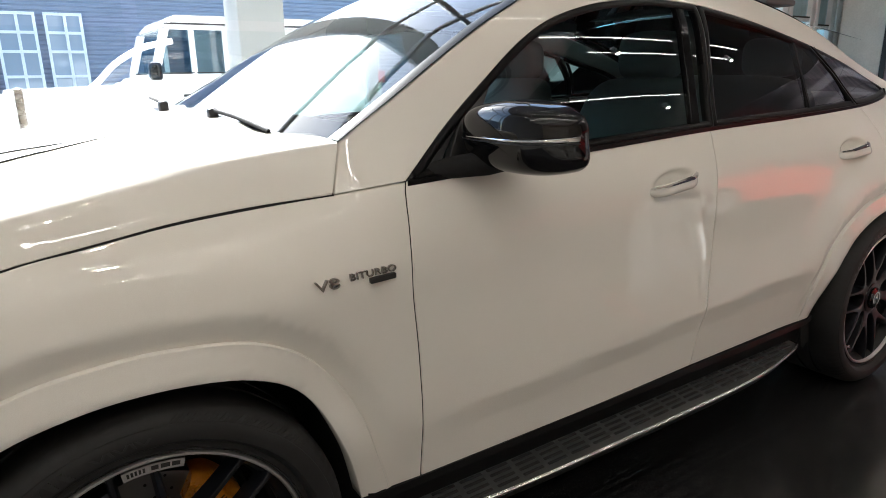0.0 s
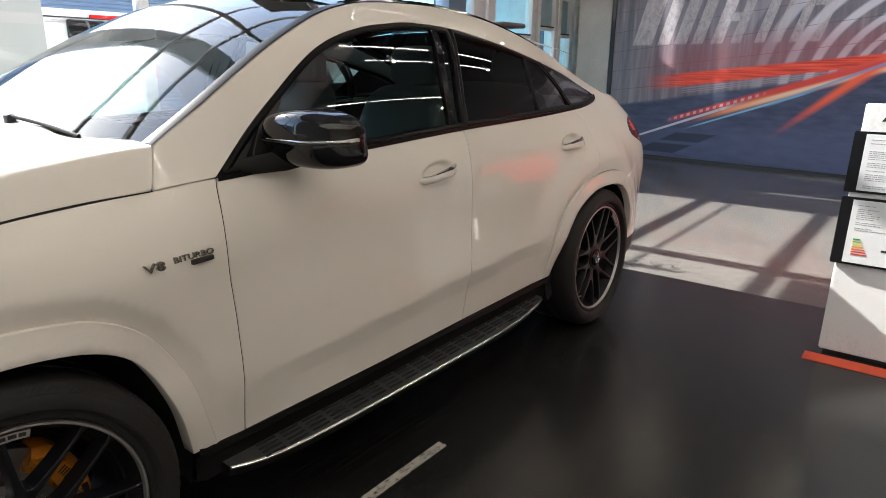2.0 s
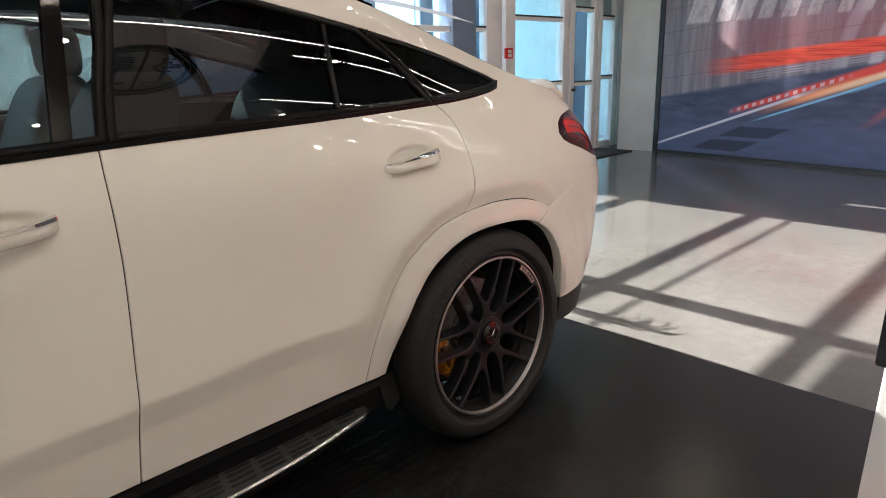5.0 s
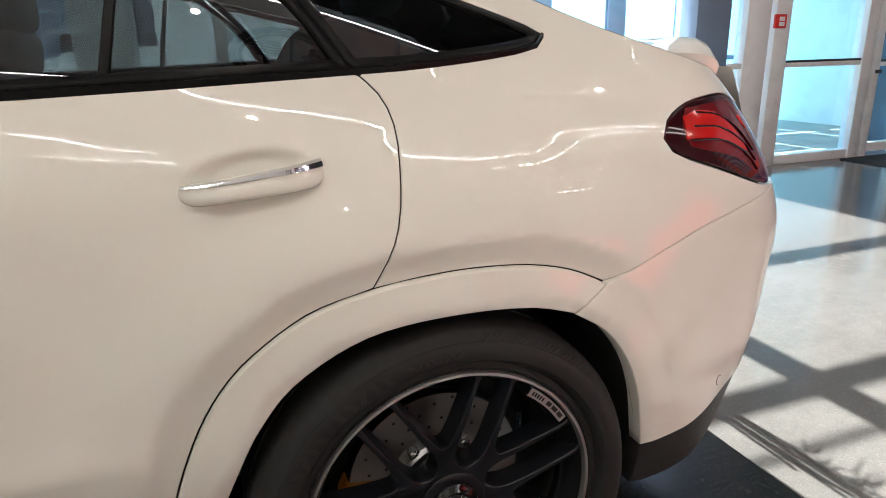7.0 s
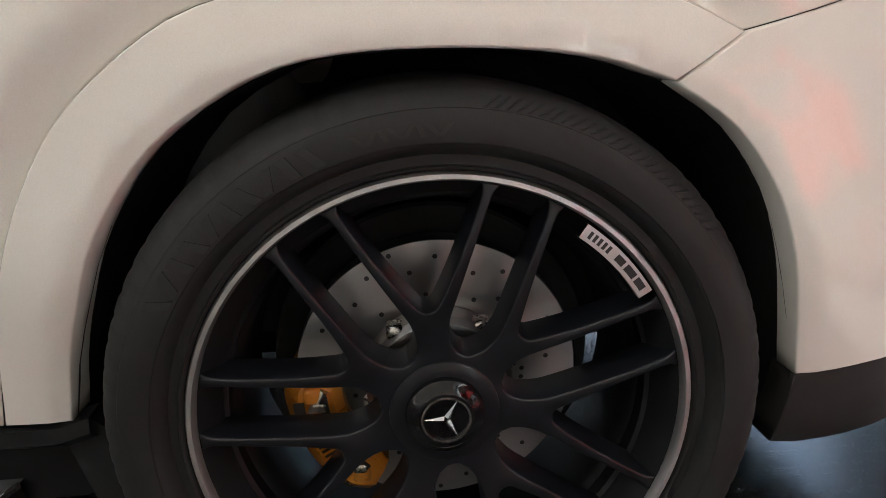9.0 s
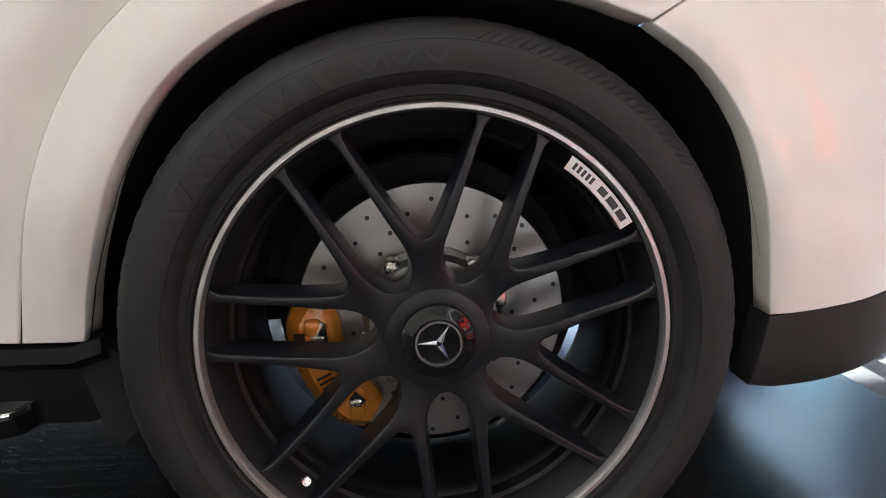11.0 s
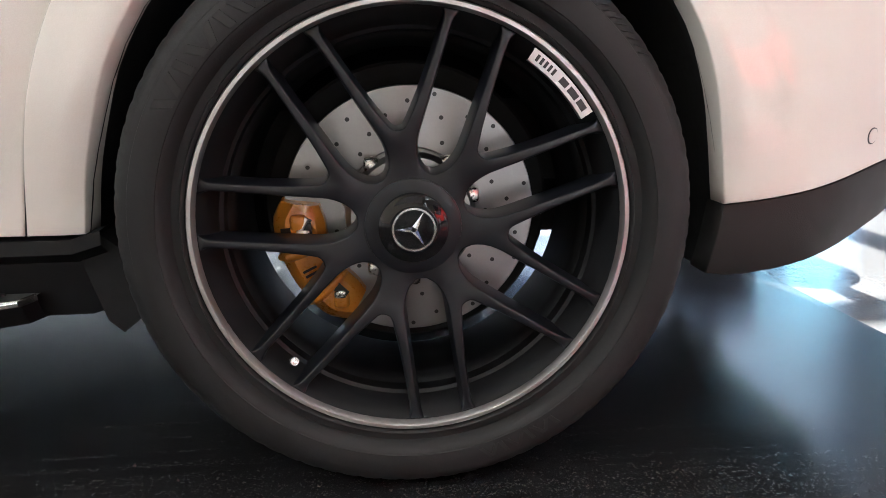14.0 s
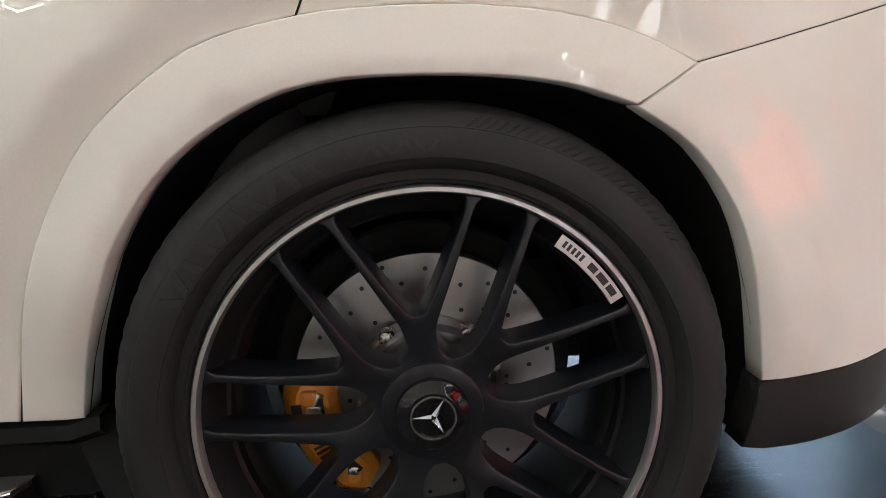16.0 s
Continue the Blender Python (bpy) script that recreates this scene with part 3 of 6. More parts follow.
def tube(path, radius, bm=None, sides=8, ends=True):
    bm = bm or bmesh.new()
    path = [Vector(p) for p in path]
    rings = []
    for i, p in enumerate(path):
        t = (path[min(i + 1, len(path) - 1)] - path[max(i - 1, 0)]).normalized()
        u = t.cross(Vector((0, 0, 1))) if abs(t.z) < 0.95 else t.cross(Vector((1, 0, 0)))
        u.normalize()
        w = t.cross(u)
        rr = radius[i] if isinstance(radius, (list, tuple)) else radius
        rings.append([bm.verts.new(p + (u * math.cos(a) + w * math.sin(a)) * rr) for a in [2 * math.pi * k / sides for k in range(sides)]])
    for a, b in zip(rings, rings[1:]):
        for k in range(sides):
            bm.faces.new((a[k], a[(k + 1) % sides], b[(k + 1) % sides], b[k]))
    if ends:
        bm.faces.new(rings[0][::-1])
        bm.faces.new(rings[-1])
    return bm


# tail lamp outline on the side
LAMP = V2((0.494, 1.074), (0.508, 1.052), (0.545, 1.034), (0.625, 1.008), (0.76, 0.962), (0.845, 0.945), (0.905, 0.985), (0.90, 1.05), (0.84, 1.115), (0.74, 1.143), (0.62, 1.140), (0.56, 1.126), (0.515, 1.103))
panel("side_frame", outline([FENDER_TOP[0]] + FENDER_TOP[1:2], V2(FENDER_TOP[1], RAIL[0]), RAIL[:13], RAIL[12:], V2(RAIL[-1], (0.87, 1.12)), V2((0.87, 1.12), (0.84, 1.115), (0.74, 1.147), (0.62, 1.143), (0.557, 1.129), (0.512, 1.106), (0.490, 1.074)),
                             V2((0.490, 1.074), (0.505, 1.048), (0.543, 1.030), (0.625, 1.003), (0.76, 0.957), (0.85, 0.940)), V2((0.85, 0.940), (0.90, 0.934)), BUMPER_TOP[:6][::-1], FLARE_OUT[6:][::-1], QUARTER_SEAM[::-1],
                             BELT_Q + WIN_TOP[1:]), PAINT, car, gap=0.0010, step=0.018)
panel("side_backing", outline(V2((-2.55, 1.10), (-1.2, 1.17), (-0.2, 1.2), (0.4, 1.15)), V2((0.4, 1.15), (0.45, 0.87)), V2((0.45, 0.87), (0.1, 0.91), (-0.2, 0.88), (-0.43, 0.74), (-0.56, 0.40)), V2((-0.56, 0.40), (-2.40, 0.40)),
                               V2((-2.40, 0.40), (-2.5, 0.68), (-2.66, 0.87), (-2.86, 0.93), (-3.0, 0.93)), V2((-3.0, 0.93), (-3.0, 1.06)), V2((-3.0, 1.06), (-2.55, 1.10)), step=0.06), MATT_BLACK, car, offset=0.022, step=0.08)
# body behind the tail lamp and over the front end
panel("nose_side", outline(V2((-3.302, 1.018), (-3.42, 0.99), (-3.55, 0.94), (-3.70, 0.86)), V2((-3.70, 0.86), (-3.72, 0.6), (-3.66, 0.32)), V2((-3.66, 0.32), (-3.40, 0.36)), V2((-3.40, 0.36), (-3.42, 0.80)), V2((-3.42, 0.80), (-3.302, 1.018))), PAINT, car, step=0.05)

# -- tail lamp: body, bright inner band, dark edge --
lamp = panel("tail_lamp", smooth_line(LAMP, 0.012, True), LAMP_DARK, car, offset=0.004, gap=0.0, depth=0.05, step=0.025, label="dark red wraparound tail lamp")
panel("lamp_lens", outline(V2((0.575, 1.128), (0.66, 1.133), (0.75, 1.134), (0.83, 1.105)), V2((0.83, 1.105), (0.885, 1.05), (0.895, 0.99)), V2((0.895, 0.99), (0.85, 0.955), (0.80, 0.962)), V2((0.80, 0.962), (0.70, 1.015), (0.56, 1.052)), V2((0.56, 1.052), (0.548, 1.09), (0.575, 1.128)), step=0.015),
      LAMP_RED, lamp, offset=0.0028, gap=0.0, depth=0.006, step=0.025, both=False, label="deep red lens")
panel("lamp_band", outline(V2((0.560, 1.112), (0.61, 1.122), (0.665, 1.115)), V2((0.665, 1.115), (0.715, 1.08), (0.750, 1.025)), V2((0.750, 1.025), (0.72, 1.035), (0.665, 1.057)), V2((0.665, 1.057), (0.60, 1.066), (0.549, 1.067)), V2((0.549, 1.067), (0.560, 1.112)), step=0.015),
      LAMP_LIT, lamp, offset=0.0014, gap=0.0, depth=0.006, step=0.025, both=False, label="bright red light band")
panel("lamp_band", outline(V2((0.755, 1.100), (0.785, 1.098), (0.80, 1.075)), V2((0.80, 1.075), (0.785, 1.068), (0.765, 1.08)), V2((0.765, 1.08), (0.755, 1.100)), step=0.01), LAMP_LIT, lamp, offset=0.0014, gap=0.0, depth=0.006, step=0.03, both=False)
for k in range(3):
    ln = smooth_line(V2((0.60 - 0.02 * k, 1.118 - 0.026 * k), (0.67 - 0.01 * k, 1.108 - 0.024 * k), (0.73, 1.075 - 0.024 * k), (0.775, 1.025 - 0.020 * k)), 0.02)
    part("lamp_rib", tube([(p[0], skin(p[0], p[1]) + 0.0014, p[1]) for p in ln], 0.0022, sides=6), LAMP_DARK, lamp)

# -- glass and black trim --
FRONT_DLO = outline(BELT[:4], V2(BELT[3], (-1.128, 1.30), (-1.085, 1.45), (-1.066, 1.582)), [WIN_TOP[7].lerp(WIN_TOP[8], 0.1)] + WIN_TOP[8:], step=0.02)
REAR_DLO = outline([Vector((-1.15, 1.194)), BELT[4], BELT[5]], V2((-0.12, 1.224), (-0.20, 1.345), (-0.335, 1.466)), [Vector((-0.335, 1.466))] + WIN_TOP[5:8], V2(WIN_TOP[7], (-1.085, 1.45), (-1.128, 1.30), (-1.15, 1.194)), step=0.02)
QUART_DLO = outline(BELT_Q + WIN_TOP[1:5], V2(WIN_TOP[4], (-0.20, 1.345), (-0.12, 1.224)), step=0.02)
for nm, dl in (("front_window_trim", FRONT_DLO), ("rear_window_trim", REAR_DLO), ("quarter_window_trim", QUART_DLO)):
    ribbon(nm, dl, 0.0, 0.019, -0.002, 0.03, WEATHER_STRIP, car)
panel("front_door_glass", inset(FRONT_DLO, 0.012), DOOR_GLASS, car, offset=0.010, gap=0.0, depth=0.004, step=0.025, fn=pane_skin, label="lightly tinted side window")
panel("rear_door_glass", inset(REAR_DLO, 0.012), PRIVACY_GLASS, car, offset=0.010, gap=0.0, depth=0.004, step=0.025, fn=pane_skin, label="dark privacy side window")
panel("quarter_glass", inset(QUART_DLO, 0.012), PRIVACY_GLASS, car, offset=0.010, gap=0.0, depth=0.004, step=0.025, fn=pane_skin, label="dark privacy quarter window")
for nm, ln, w in (("window_divider", V2((-0.512, 1.205), (-0.485, 1.35), (-0.452, 1.492)), 0.016),
                  ("pillar_cover", V2((-1.240, 1.19), (-1.205, 1.38), (-1.165, 1.59)), 0.040),
                  ("pillar_cover", V2((-1.150, 1.192), (-1.110, 1.38), (-1.07, 1.585)), 0.026),
                  ("mirror_sail", V2((-2.20, 1.13), (-2.12, 1.24), (-2.03, 1.36)), 0.055),
                  ("mirror_sail", V2((-2.27, 1.14), (-2.19, 1.23), (-2.08, 1.335)), 0.05)):
    body = smooth_line(ln, 0.02)
    strip = [p + Vector((-w * 0.5, 0)) for p in body] + [p + Vector((w * 0.5, 0)) for p in body[::-1]]
    panel(nm, strip, {"mirror_sail": TRIM, "window_divider": WEATHER_STRIP}.get(nm, PIANO), car, offset=0.001, gap=0.0, depth=0.02, step=0.05)
# bright-edged weather strip under the windows
belt_line = smooth_line(BELT + BELT_Q[1:], 0.03)
for far in (False, True):
    rows = []
    for dz, dy in ((0.004, 0.004), (0.002, -0.006), (-0.010, -0.006), (-0.012, 0.004)):
        rows.append([(p[0], (lambda y: 2 * CAR_MID - y if far else y)(skin(p[0], p[1]) + dy), p[1] + dz) for p in belt_line])
    bm = quad_grid(rows)
    bmesh.ops.recalc_face_normals(bm, faces=bm.faces[:])
    part("weather_strip", bm, WEATHER_STRIP, car)


# -- roof, screen, bonnet, tail --
def over(a, crown, n=14, power=2.2, mid=CAR_MID):
    """A cross-section from the side point a over the car to its mirror image."""
    x, y, z = a
    out = []
    for i in range(n + 1):
        s = i / n
        yy = y + (2 * mid - 2 * y) * s
        k = abs(2 * s - 1) ** power
        out.append((x - crown[0] * (1 - k), yy, z + crown[1] * (1 - k)))
    return out


rail = smooth_line(RAIL, 0.03)
rail3 = [(p[0], skin(p[0], p[1]) + 0.002, p[1]) for p in rail]


def crossbar(rows, name, material, label=""):
    bm = quad_grid(rows)
    bmesh.ops.recalc_face_normals(bm, faces=bm.faces[:])
    if sum(f.normal.z for f in bm.faces) < 0:
        bmesh.ops.reverse_faces(bm, faces=bm.faces[:])
    return part(name, bm, material, car, label, "all")


screen = [p for p in rail3 if p[0] < -1.60]
crossbar([over((p[0], p[1] + 0.004, p[2] - 0.002), (0.17 - 0.06 * (i / len(screen)), 0.035 + 0.03 * i / len(screen))) for i, p in enumerate(screen)], "windscreen", SCREEN_GLASS, "raked windscreen of clear glass")
top = [p for p in rail3 if -1.66 <= p[0] <= -0.30]
crossbar([over(p, (0.11 * (1 - min(1, (p[0] + 1.66) / 0.5)), 0.062), power=2.6) for p in top], "roof", ROOF_GLASS, "black glass panorama roof")
hatch = [p for p in rail3 if p[0] >= -0.34]
crossbar([over(p, (-0.05 * min(1, (p[0] + 0.34) / 0.8), 0.055 - 0.02 * min(1, (p[0] + 0.34) / 1.2)), power=3.0) for p in hatch], "tailgate", GLOSS_BLACK, "dark sloping rear window and tailgate")
# dark band round the screen and its lower cowl
for far in (False, True):
    m = (lambda y: 2 * CAR_MID - y) if far else (lambda y: y)
    rows = [[(p[0] - 0.004 + dx, m(p[1] + dy), p[2] + dz) for p in screen] for dx, dy, dz in ((0, -0.003, 0.004), (-0.004, 0.012, 0.008), (-0.012, 0.028, 0.006))]
    bm = quad_grid(rows)
    bmesh.ops.recalc_face_normals(bm, faces=bm.faces[:])
    part("screen_trim", bm, WEATHER_STRIP, car)
for far in (False, True):
    m = (lambda y: 2 * CAR_MID - y) if far else (lambda y: y)
    r = [p for p in rail3 if -1.62 <= p[0] <= -0.2]
    rows = [[(p[0], m(p[1] + dy), p[2] + dz) for p in r] for dy, dz in ((0.015, 0.0), (0.02, 0.014), (0.04, 0.014), (0.05, 0.0))]
    bm = quad_grid(rows)
    bmesh.ops.recalc_face_normals(bm, faces=bm.faces[:])
    part("roof_rail", bm, GLOSS_BLACK, car)

SEAM_X = [p[0] for p in FENDER_TOP[::-1]]
SEAM_Z = [p[1] for p in FENDER_TOP[::-1]]
def resample(pts, n):
    """n points at even steps along a line."""
    pts = [Vector(p) for p in pts]
    run = [0.0]
    for p, q in zip(pts, pts[1:]):
        run.append(run[-1] + (q - p).length)
    out, j = [], 0
    for i in range(n):
        d = run[-1] * i / (n - 1)
        while j < len(pts) - 2 and run[j + 1] < d:
            j += 1
        out.append(tuple(pts[j].lerp(pts[j + 1], (d - run[j]) / max(1e-9, run[j + 1] - run[j]))))
    return out


def hood_edge(x):
    zs = spline([-3.62, -3.42] + SEAM_X, [0.90, 0.985] + SEAM_Z, x) + 0.0035
    return skin(x, zs) + 0.001, zs, spline((-3.62, -3.3, -3.085, -2.8, -2.449), (0.06, 0.078, 0.085, 0.090, 0.100), x)


CROWN_Y, CROWN_Z = (0.165, 0.30, 0.46, 0.54, 0.70, 0.79, 0.815, 1.0), (0.0, 0.012, 0.020, 0.036, 0.044, 0.045, 0.053, 0.056)


def hood_z(x, y):
    e = hood_edge(x)
    return e[1] + e[2] + spline(CROWN_Y, CROWN_Z, y)


full = []
for i in range(29):
    x = -3.62 + i * (3.62 - 2.4545) / 28
    ys, zs, rise = hood_edge(x)
    back = 0.10 * max(0.0, (x + 3.0) / 0.54)
    tail_end = max(0.0, (x + 2.9) / 0.44)
    side = [(x - 0.044 * tail_end, ys, zs), (x - 0.030 * tail_end, ys + 0.016, zs + rise * 0.35), (x - 0.012 * tail_end, ys + 0.040, zs + rise * 0.78), (x, 0.165, zs + rise)]
    upper = [(x - back * (y - 0.165), y, zs + rise + spline(CROWN_Y, CROWN_Z, y)) for y in [0.165 + (1.0 - 0.165) * k / 24 for k in range(25)]]
    h = resample(smooth_line(side, 0.015), 10) + resample(upper, 30)[1:]
    full.append(h + [(p[0], 2 * CAR_MID - p[1], p[2]) for p in h[-2::-1]])
bm = quad_grid(full)
bmesh.ops.recalc_face_normals(bm, faces=bm.faces[:])
if sum(f.normal.z for f in bm.faces) < 0:
    bmesh.ops.reverse_faces(bm, faces=bm.faces[:])
edge = [e for e in bm.edges if e.is_boundary]
r = bmesh.ops.extrude_edge_only(bm, edges=edge)
for v in (g for g in r["geom"] if isinstance(g, bmesh.types.BMVert)):
    v.co.z -= 0.03
    v.co.y += 0.012 if v.co.y < 1 else -0.012
hood = part("bonnet", bm, PAINT, car, "white bonnet with two raised power domes")


def hood_strip(edge_a, edge_b, lift, material, label=""):
    """A strip on the bonnet between two lines of (x, y)."""
    for far in (False, True):
        rows = []
        for w, dz in ((-0.02, -0.003), (0.0, lift), (1.0, lift), (1.02, -0.003)):
            row = []
            for a, b in zip(edge_a, edge_b):
                x, y = a[0] + (b[0] - a[0]) * w, a[1] + (b[1] - a[1]) * w
                row.append((x, 2 * CAR_MID - y if far else y, hood_z(x, y) + dz))
            rows.append(row)
        bm = quad_grid(rows)
        bmesh.ops.recalc_face_normals(bm, faces=bm.faces[:])
        part("bonnet_vent", bm, material, hood, label)


VENT_A = [(-3.30 + 0.435 * s, 0.49 + 0.083 * s) for s in [i / 12 for i in range(13)]]
VENT_B = [(-3.30 + 0.435 * s, 0.705 - 0.128 * s ** 1.3) for s in [i / 12 for i in range(13)]]
hood_strip(VENT_A, [(x, y + 0.030) for x, y in VENT_A], 0.003, TRIM, "dark slot in the bonnet")
hood_strip(VENT_B, [(x, y - 0.006) for x, y in VENT_B], 0.003, TRIM)
# thin dark strip painted as the shade along a bonnet crease, no slot
hood_strip([(-2.79 + 0.16 * s, 0.607 + 0.030 * s) for s in [i / 8 for i in range(9)]], [(-2.79 + 0.16 * s, 0.613 + 0.026 * s) for s in [i / 8 for i in range(9)]], 0.002, TRIM)

for far in (False, True):
    m = (lambda y: 2 * CAR_MID - y) if far else (lambda y: y)
    base = smooth_line(FENDER_TOP[1:], 0.04)
    rows = [[(p[0], m(skin(p[0], p[1]) + dy), p[1] + dz) for p in base] for dy, dz in ((0.012, -0.03), (0.014, 0.0), (0.03, 0.03), (0.06, 0.05))]
    bm = quad_grid(rows)
    bmesh.ops.recalc_face_normals(bm, faces=bm.faces[:])
    part("bonnet_gutter", bm, MATT_BLACK, car)
    a, b = FENDER_TOP[1], RAIL[0]
    ln = [a.lerp(b, t / 5) for t in range(6)]
    rows = [[(p[0] + dx, m(skin(p[0], p[1]) + 0.016), p[1]) for p in ln] for dx in (-0.03, 0.03)]
    part("bonnet_gutter", quad_grid(rows), MATT_BLACK, car)

# cowl and wipers at the foot of the screen
cowl_rows = []
for dx, dz in ((-0.035, -0.012), (0.03, -0.002), (0.10, 0.015)):
    row = []
    for j in range(21):
        y = 0.20 + 1.6 * j / 20
        k2 = 1 - abs(y - 1.0) ** 2.2 / 0.8 ** 2.2
        row.append((-2.45 - 0.12 * k2 + dx, y, 1.238 + 0.035 * k2 + dz))
    cowl_rows.append(row)
crossbar(cowl_rows, "cowl", TRIM, "black plastic cowl below the windscreen")


for pts in (((-2.585, 0.69, 1.284), (-2.560, 0.56, 1.270), (-2.535, 0.38, 1.244)), ((-2.665, 0.93, 1.300), (-2.66, 1.15, 1.31), (-2.60, 1.50, 1.30))):
    wiper = part("wiper", tube(smooth_line(pts, 0.05), 0.0055), MATT_BLACK, car, "black windscreen wiper")
    part("wiper_pivot", box((pts[0][0] - 0.014, pts[0][1] - 0.016, pts[0][2] - 0.03), (pts[0][0] + 0.014, pts[0][1] + 0.016, pts[0][2] + 0.007), 0.009), TRIM, wiper)

# nose and tail between the two sides
for nm, xs, zr, mtl in (("nose", -3.70, (0.30, 0.90), PAINT), ("tail", 1.0, (0.30, 1.20), PAINT)):
    rows = []
    for i in range(15):
        z = zr[0] + (zr[1] - zr[0]) * i / 14
        row = []
        for j in range(17):
            y = 0.36 + 1.28 * j / 16
            k2 = 1 - abs(y - 1.0) ** 2.5 / 0.64 ** 2.5
            if nm == "nose":
                x = xs - 0.14 * k2 + 0.25 * max(0, z - 0.75)
            else:
                x = spline(TAIL_Z, TAIL_X, z) - 0.07 + 0.02 * k2 - 0.03 * (abs(y - 1.0) / 0.64) ** 4
            row.append((x, y, z))
        rows.append(row)
    bm = quad_grid(rows)
    bmesh.ops.recalc_face_normals(bm, faces=bm.faces[:])
    part(nm, bm, mtl, car, "", "all")
part("grille", box((-3.90, 0.45, 0.42), (-3.83, 1.55, 0.78), 0.02), TRIM, car, "dark grille between the headlights")

# lip spoiler on the tail edge
rows = []
for j in range(41):
    y = 0.30 + 1.40 * j / 40
    k2 = 1 - abs(y - 1.0) ** 3 / 0.70 ** 3
    xo = 0.785 + 0.145 * k2
    up = 0.052 * (0.25 + 0.75 * max(0.0, min(1.0, k2 * 3.5)) ** 0.7)
    rows.append([(xo - 0.22, y, 1.222), (xo - 0.15, y, 1.226 + up * 0.62), (xo - 0.08, y, 1.224 + up), (xo - 0.03, y, 1.220 + up), (xo + 0.004, y, 1.213 + up * 0.86), (xo + 0.022, y, 1.206 + up * 0.5), (xo + 0.026, y, 1.200 + up * 0.2), (xo + 0.022, y, 1.192),
                 (xo - 0.02, y, 1.12), (xo - 0.05, y, 1.06)])
bm = quad_grid(rows)
for end in (rows[0], rows[-1]):
    bm.faces.new([bm.verts.new(p) for p in end + [(end[0][0], end[0][1], 1.06)]])
bmesh.ops.remove_doubles(bm, verts=bm.verts[:], dist=1e-5)
bmesh.ops.recalc_face_normals(bm, faces=bm.faces[:])
part("spoiler", bm, PAINT, car, "white lip spoiler")

# -- sills, running board, underbody --
for far in (False, True):
    m = (lambda y: 2 * CAR_MID - y) if far else (lambda y: y)
    rows = []
    for y, z in ((0.10, 0.384), (0.066, 0.382), (0.064, 0.362), (0.074, 0.354), (0.088, 0.345), (0.092, 0.30), (0.100, 0.262), (0.20, 0.250)):
        rows.append([(x, m(y), z + (0.012 if x > -0.47 or x < -2.44 else 0.0)) for x in (-2.47, -2.44, -2.0, -1.5, -1.0, -0.6, -0.47, -0.43)])
    bm = quad_grid(rows)
    bmesh.ops.recalc_face_normals(bm, faces=bm.faces[:])
    part("sill", bm, SILL_BLACK, car, "black plastic sill")
    flap = [(-0.47, 0.35), (-0.44, 0.385), (-0.41, 0.36), (-0.385, 0.268), (-0.425, 0.236), (-0.445, 0.256)]
    bm = bmesh.new()
    a = [bm.verts.new((x, m(0.085), z)) for x, z in flap]
    b = [bm.verts.new((x, m(0.34), z)) for x, z in flap]
    bm.faces.new(a), bm.faces.new(b[::-1])
    for i in range(len(flap)):
        bm.faces.new((a[i - 1], a[i], b[i], b[i - 1]))
    bmesh.ops.recalc_face_normals(bm, faces=bm.faces[:])
    part("mud_flap", bm, MATT_BLACK, car)
part("underbody", box((-2.44, 0.16, 0.25), (-0.46, 1.84, 0.42), 0.02), MATT_BLACK, car)
part("underbody", box((-3.55, 0.47, 0.27), (-2.40, 1.53, 0.55), 0.02), MATT_BLACK, car)
part("underbody", box((-0.50, 0.47, 0.27), (0.983, 1.53, 0.62), 0.02), MATT_BLACK, car)

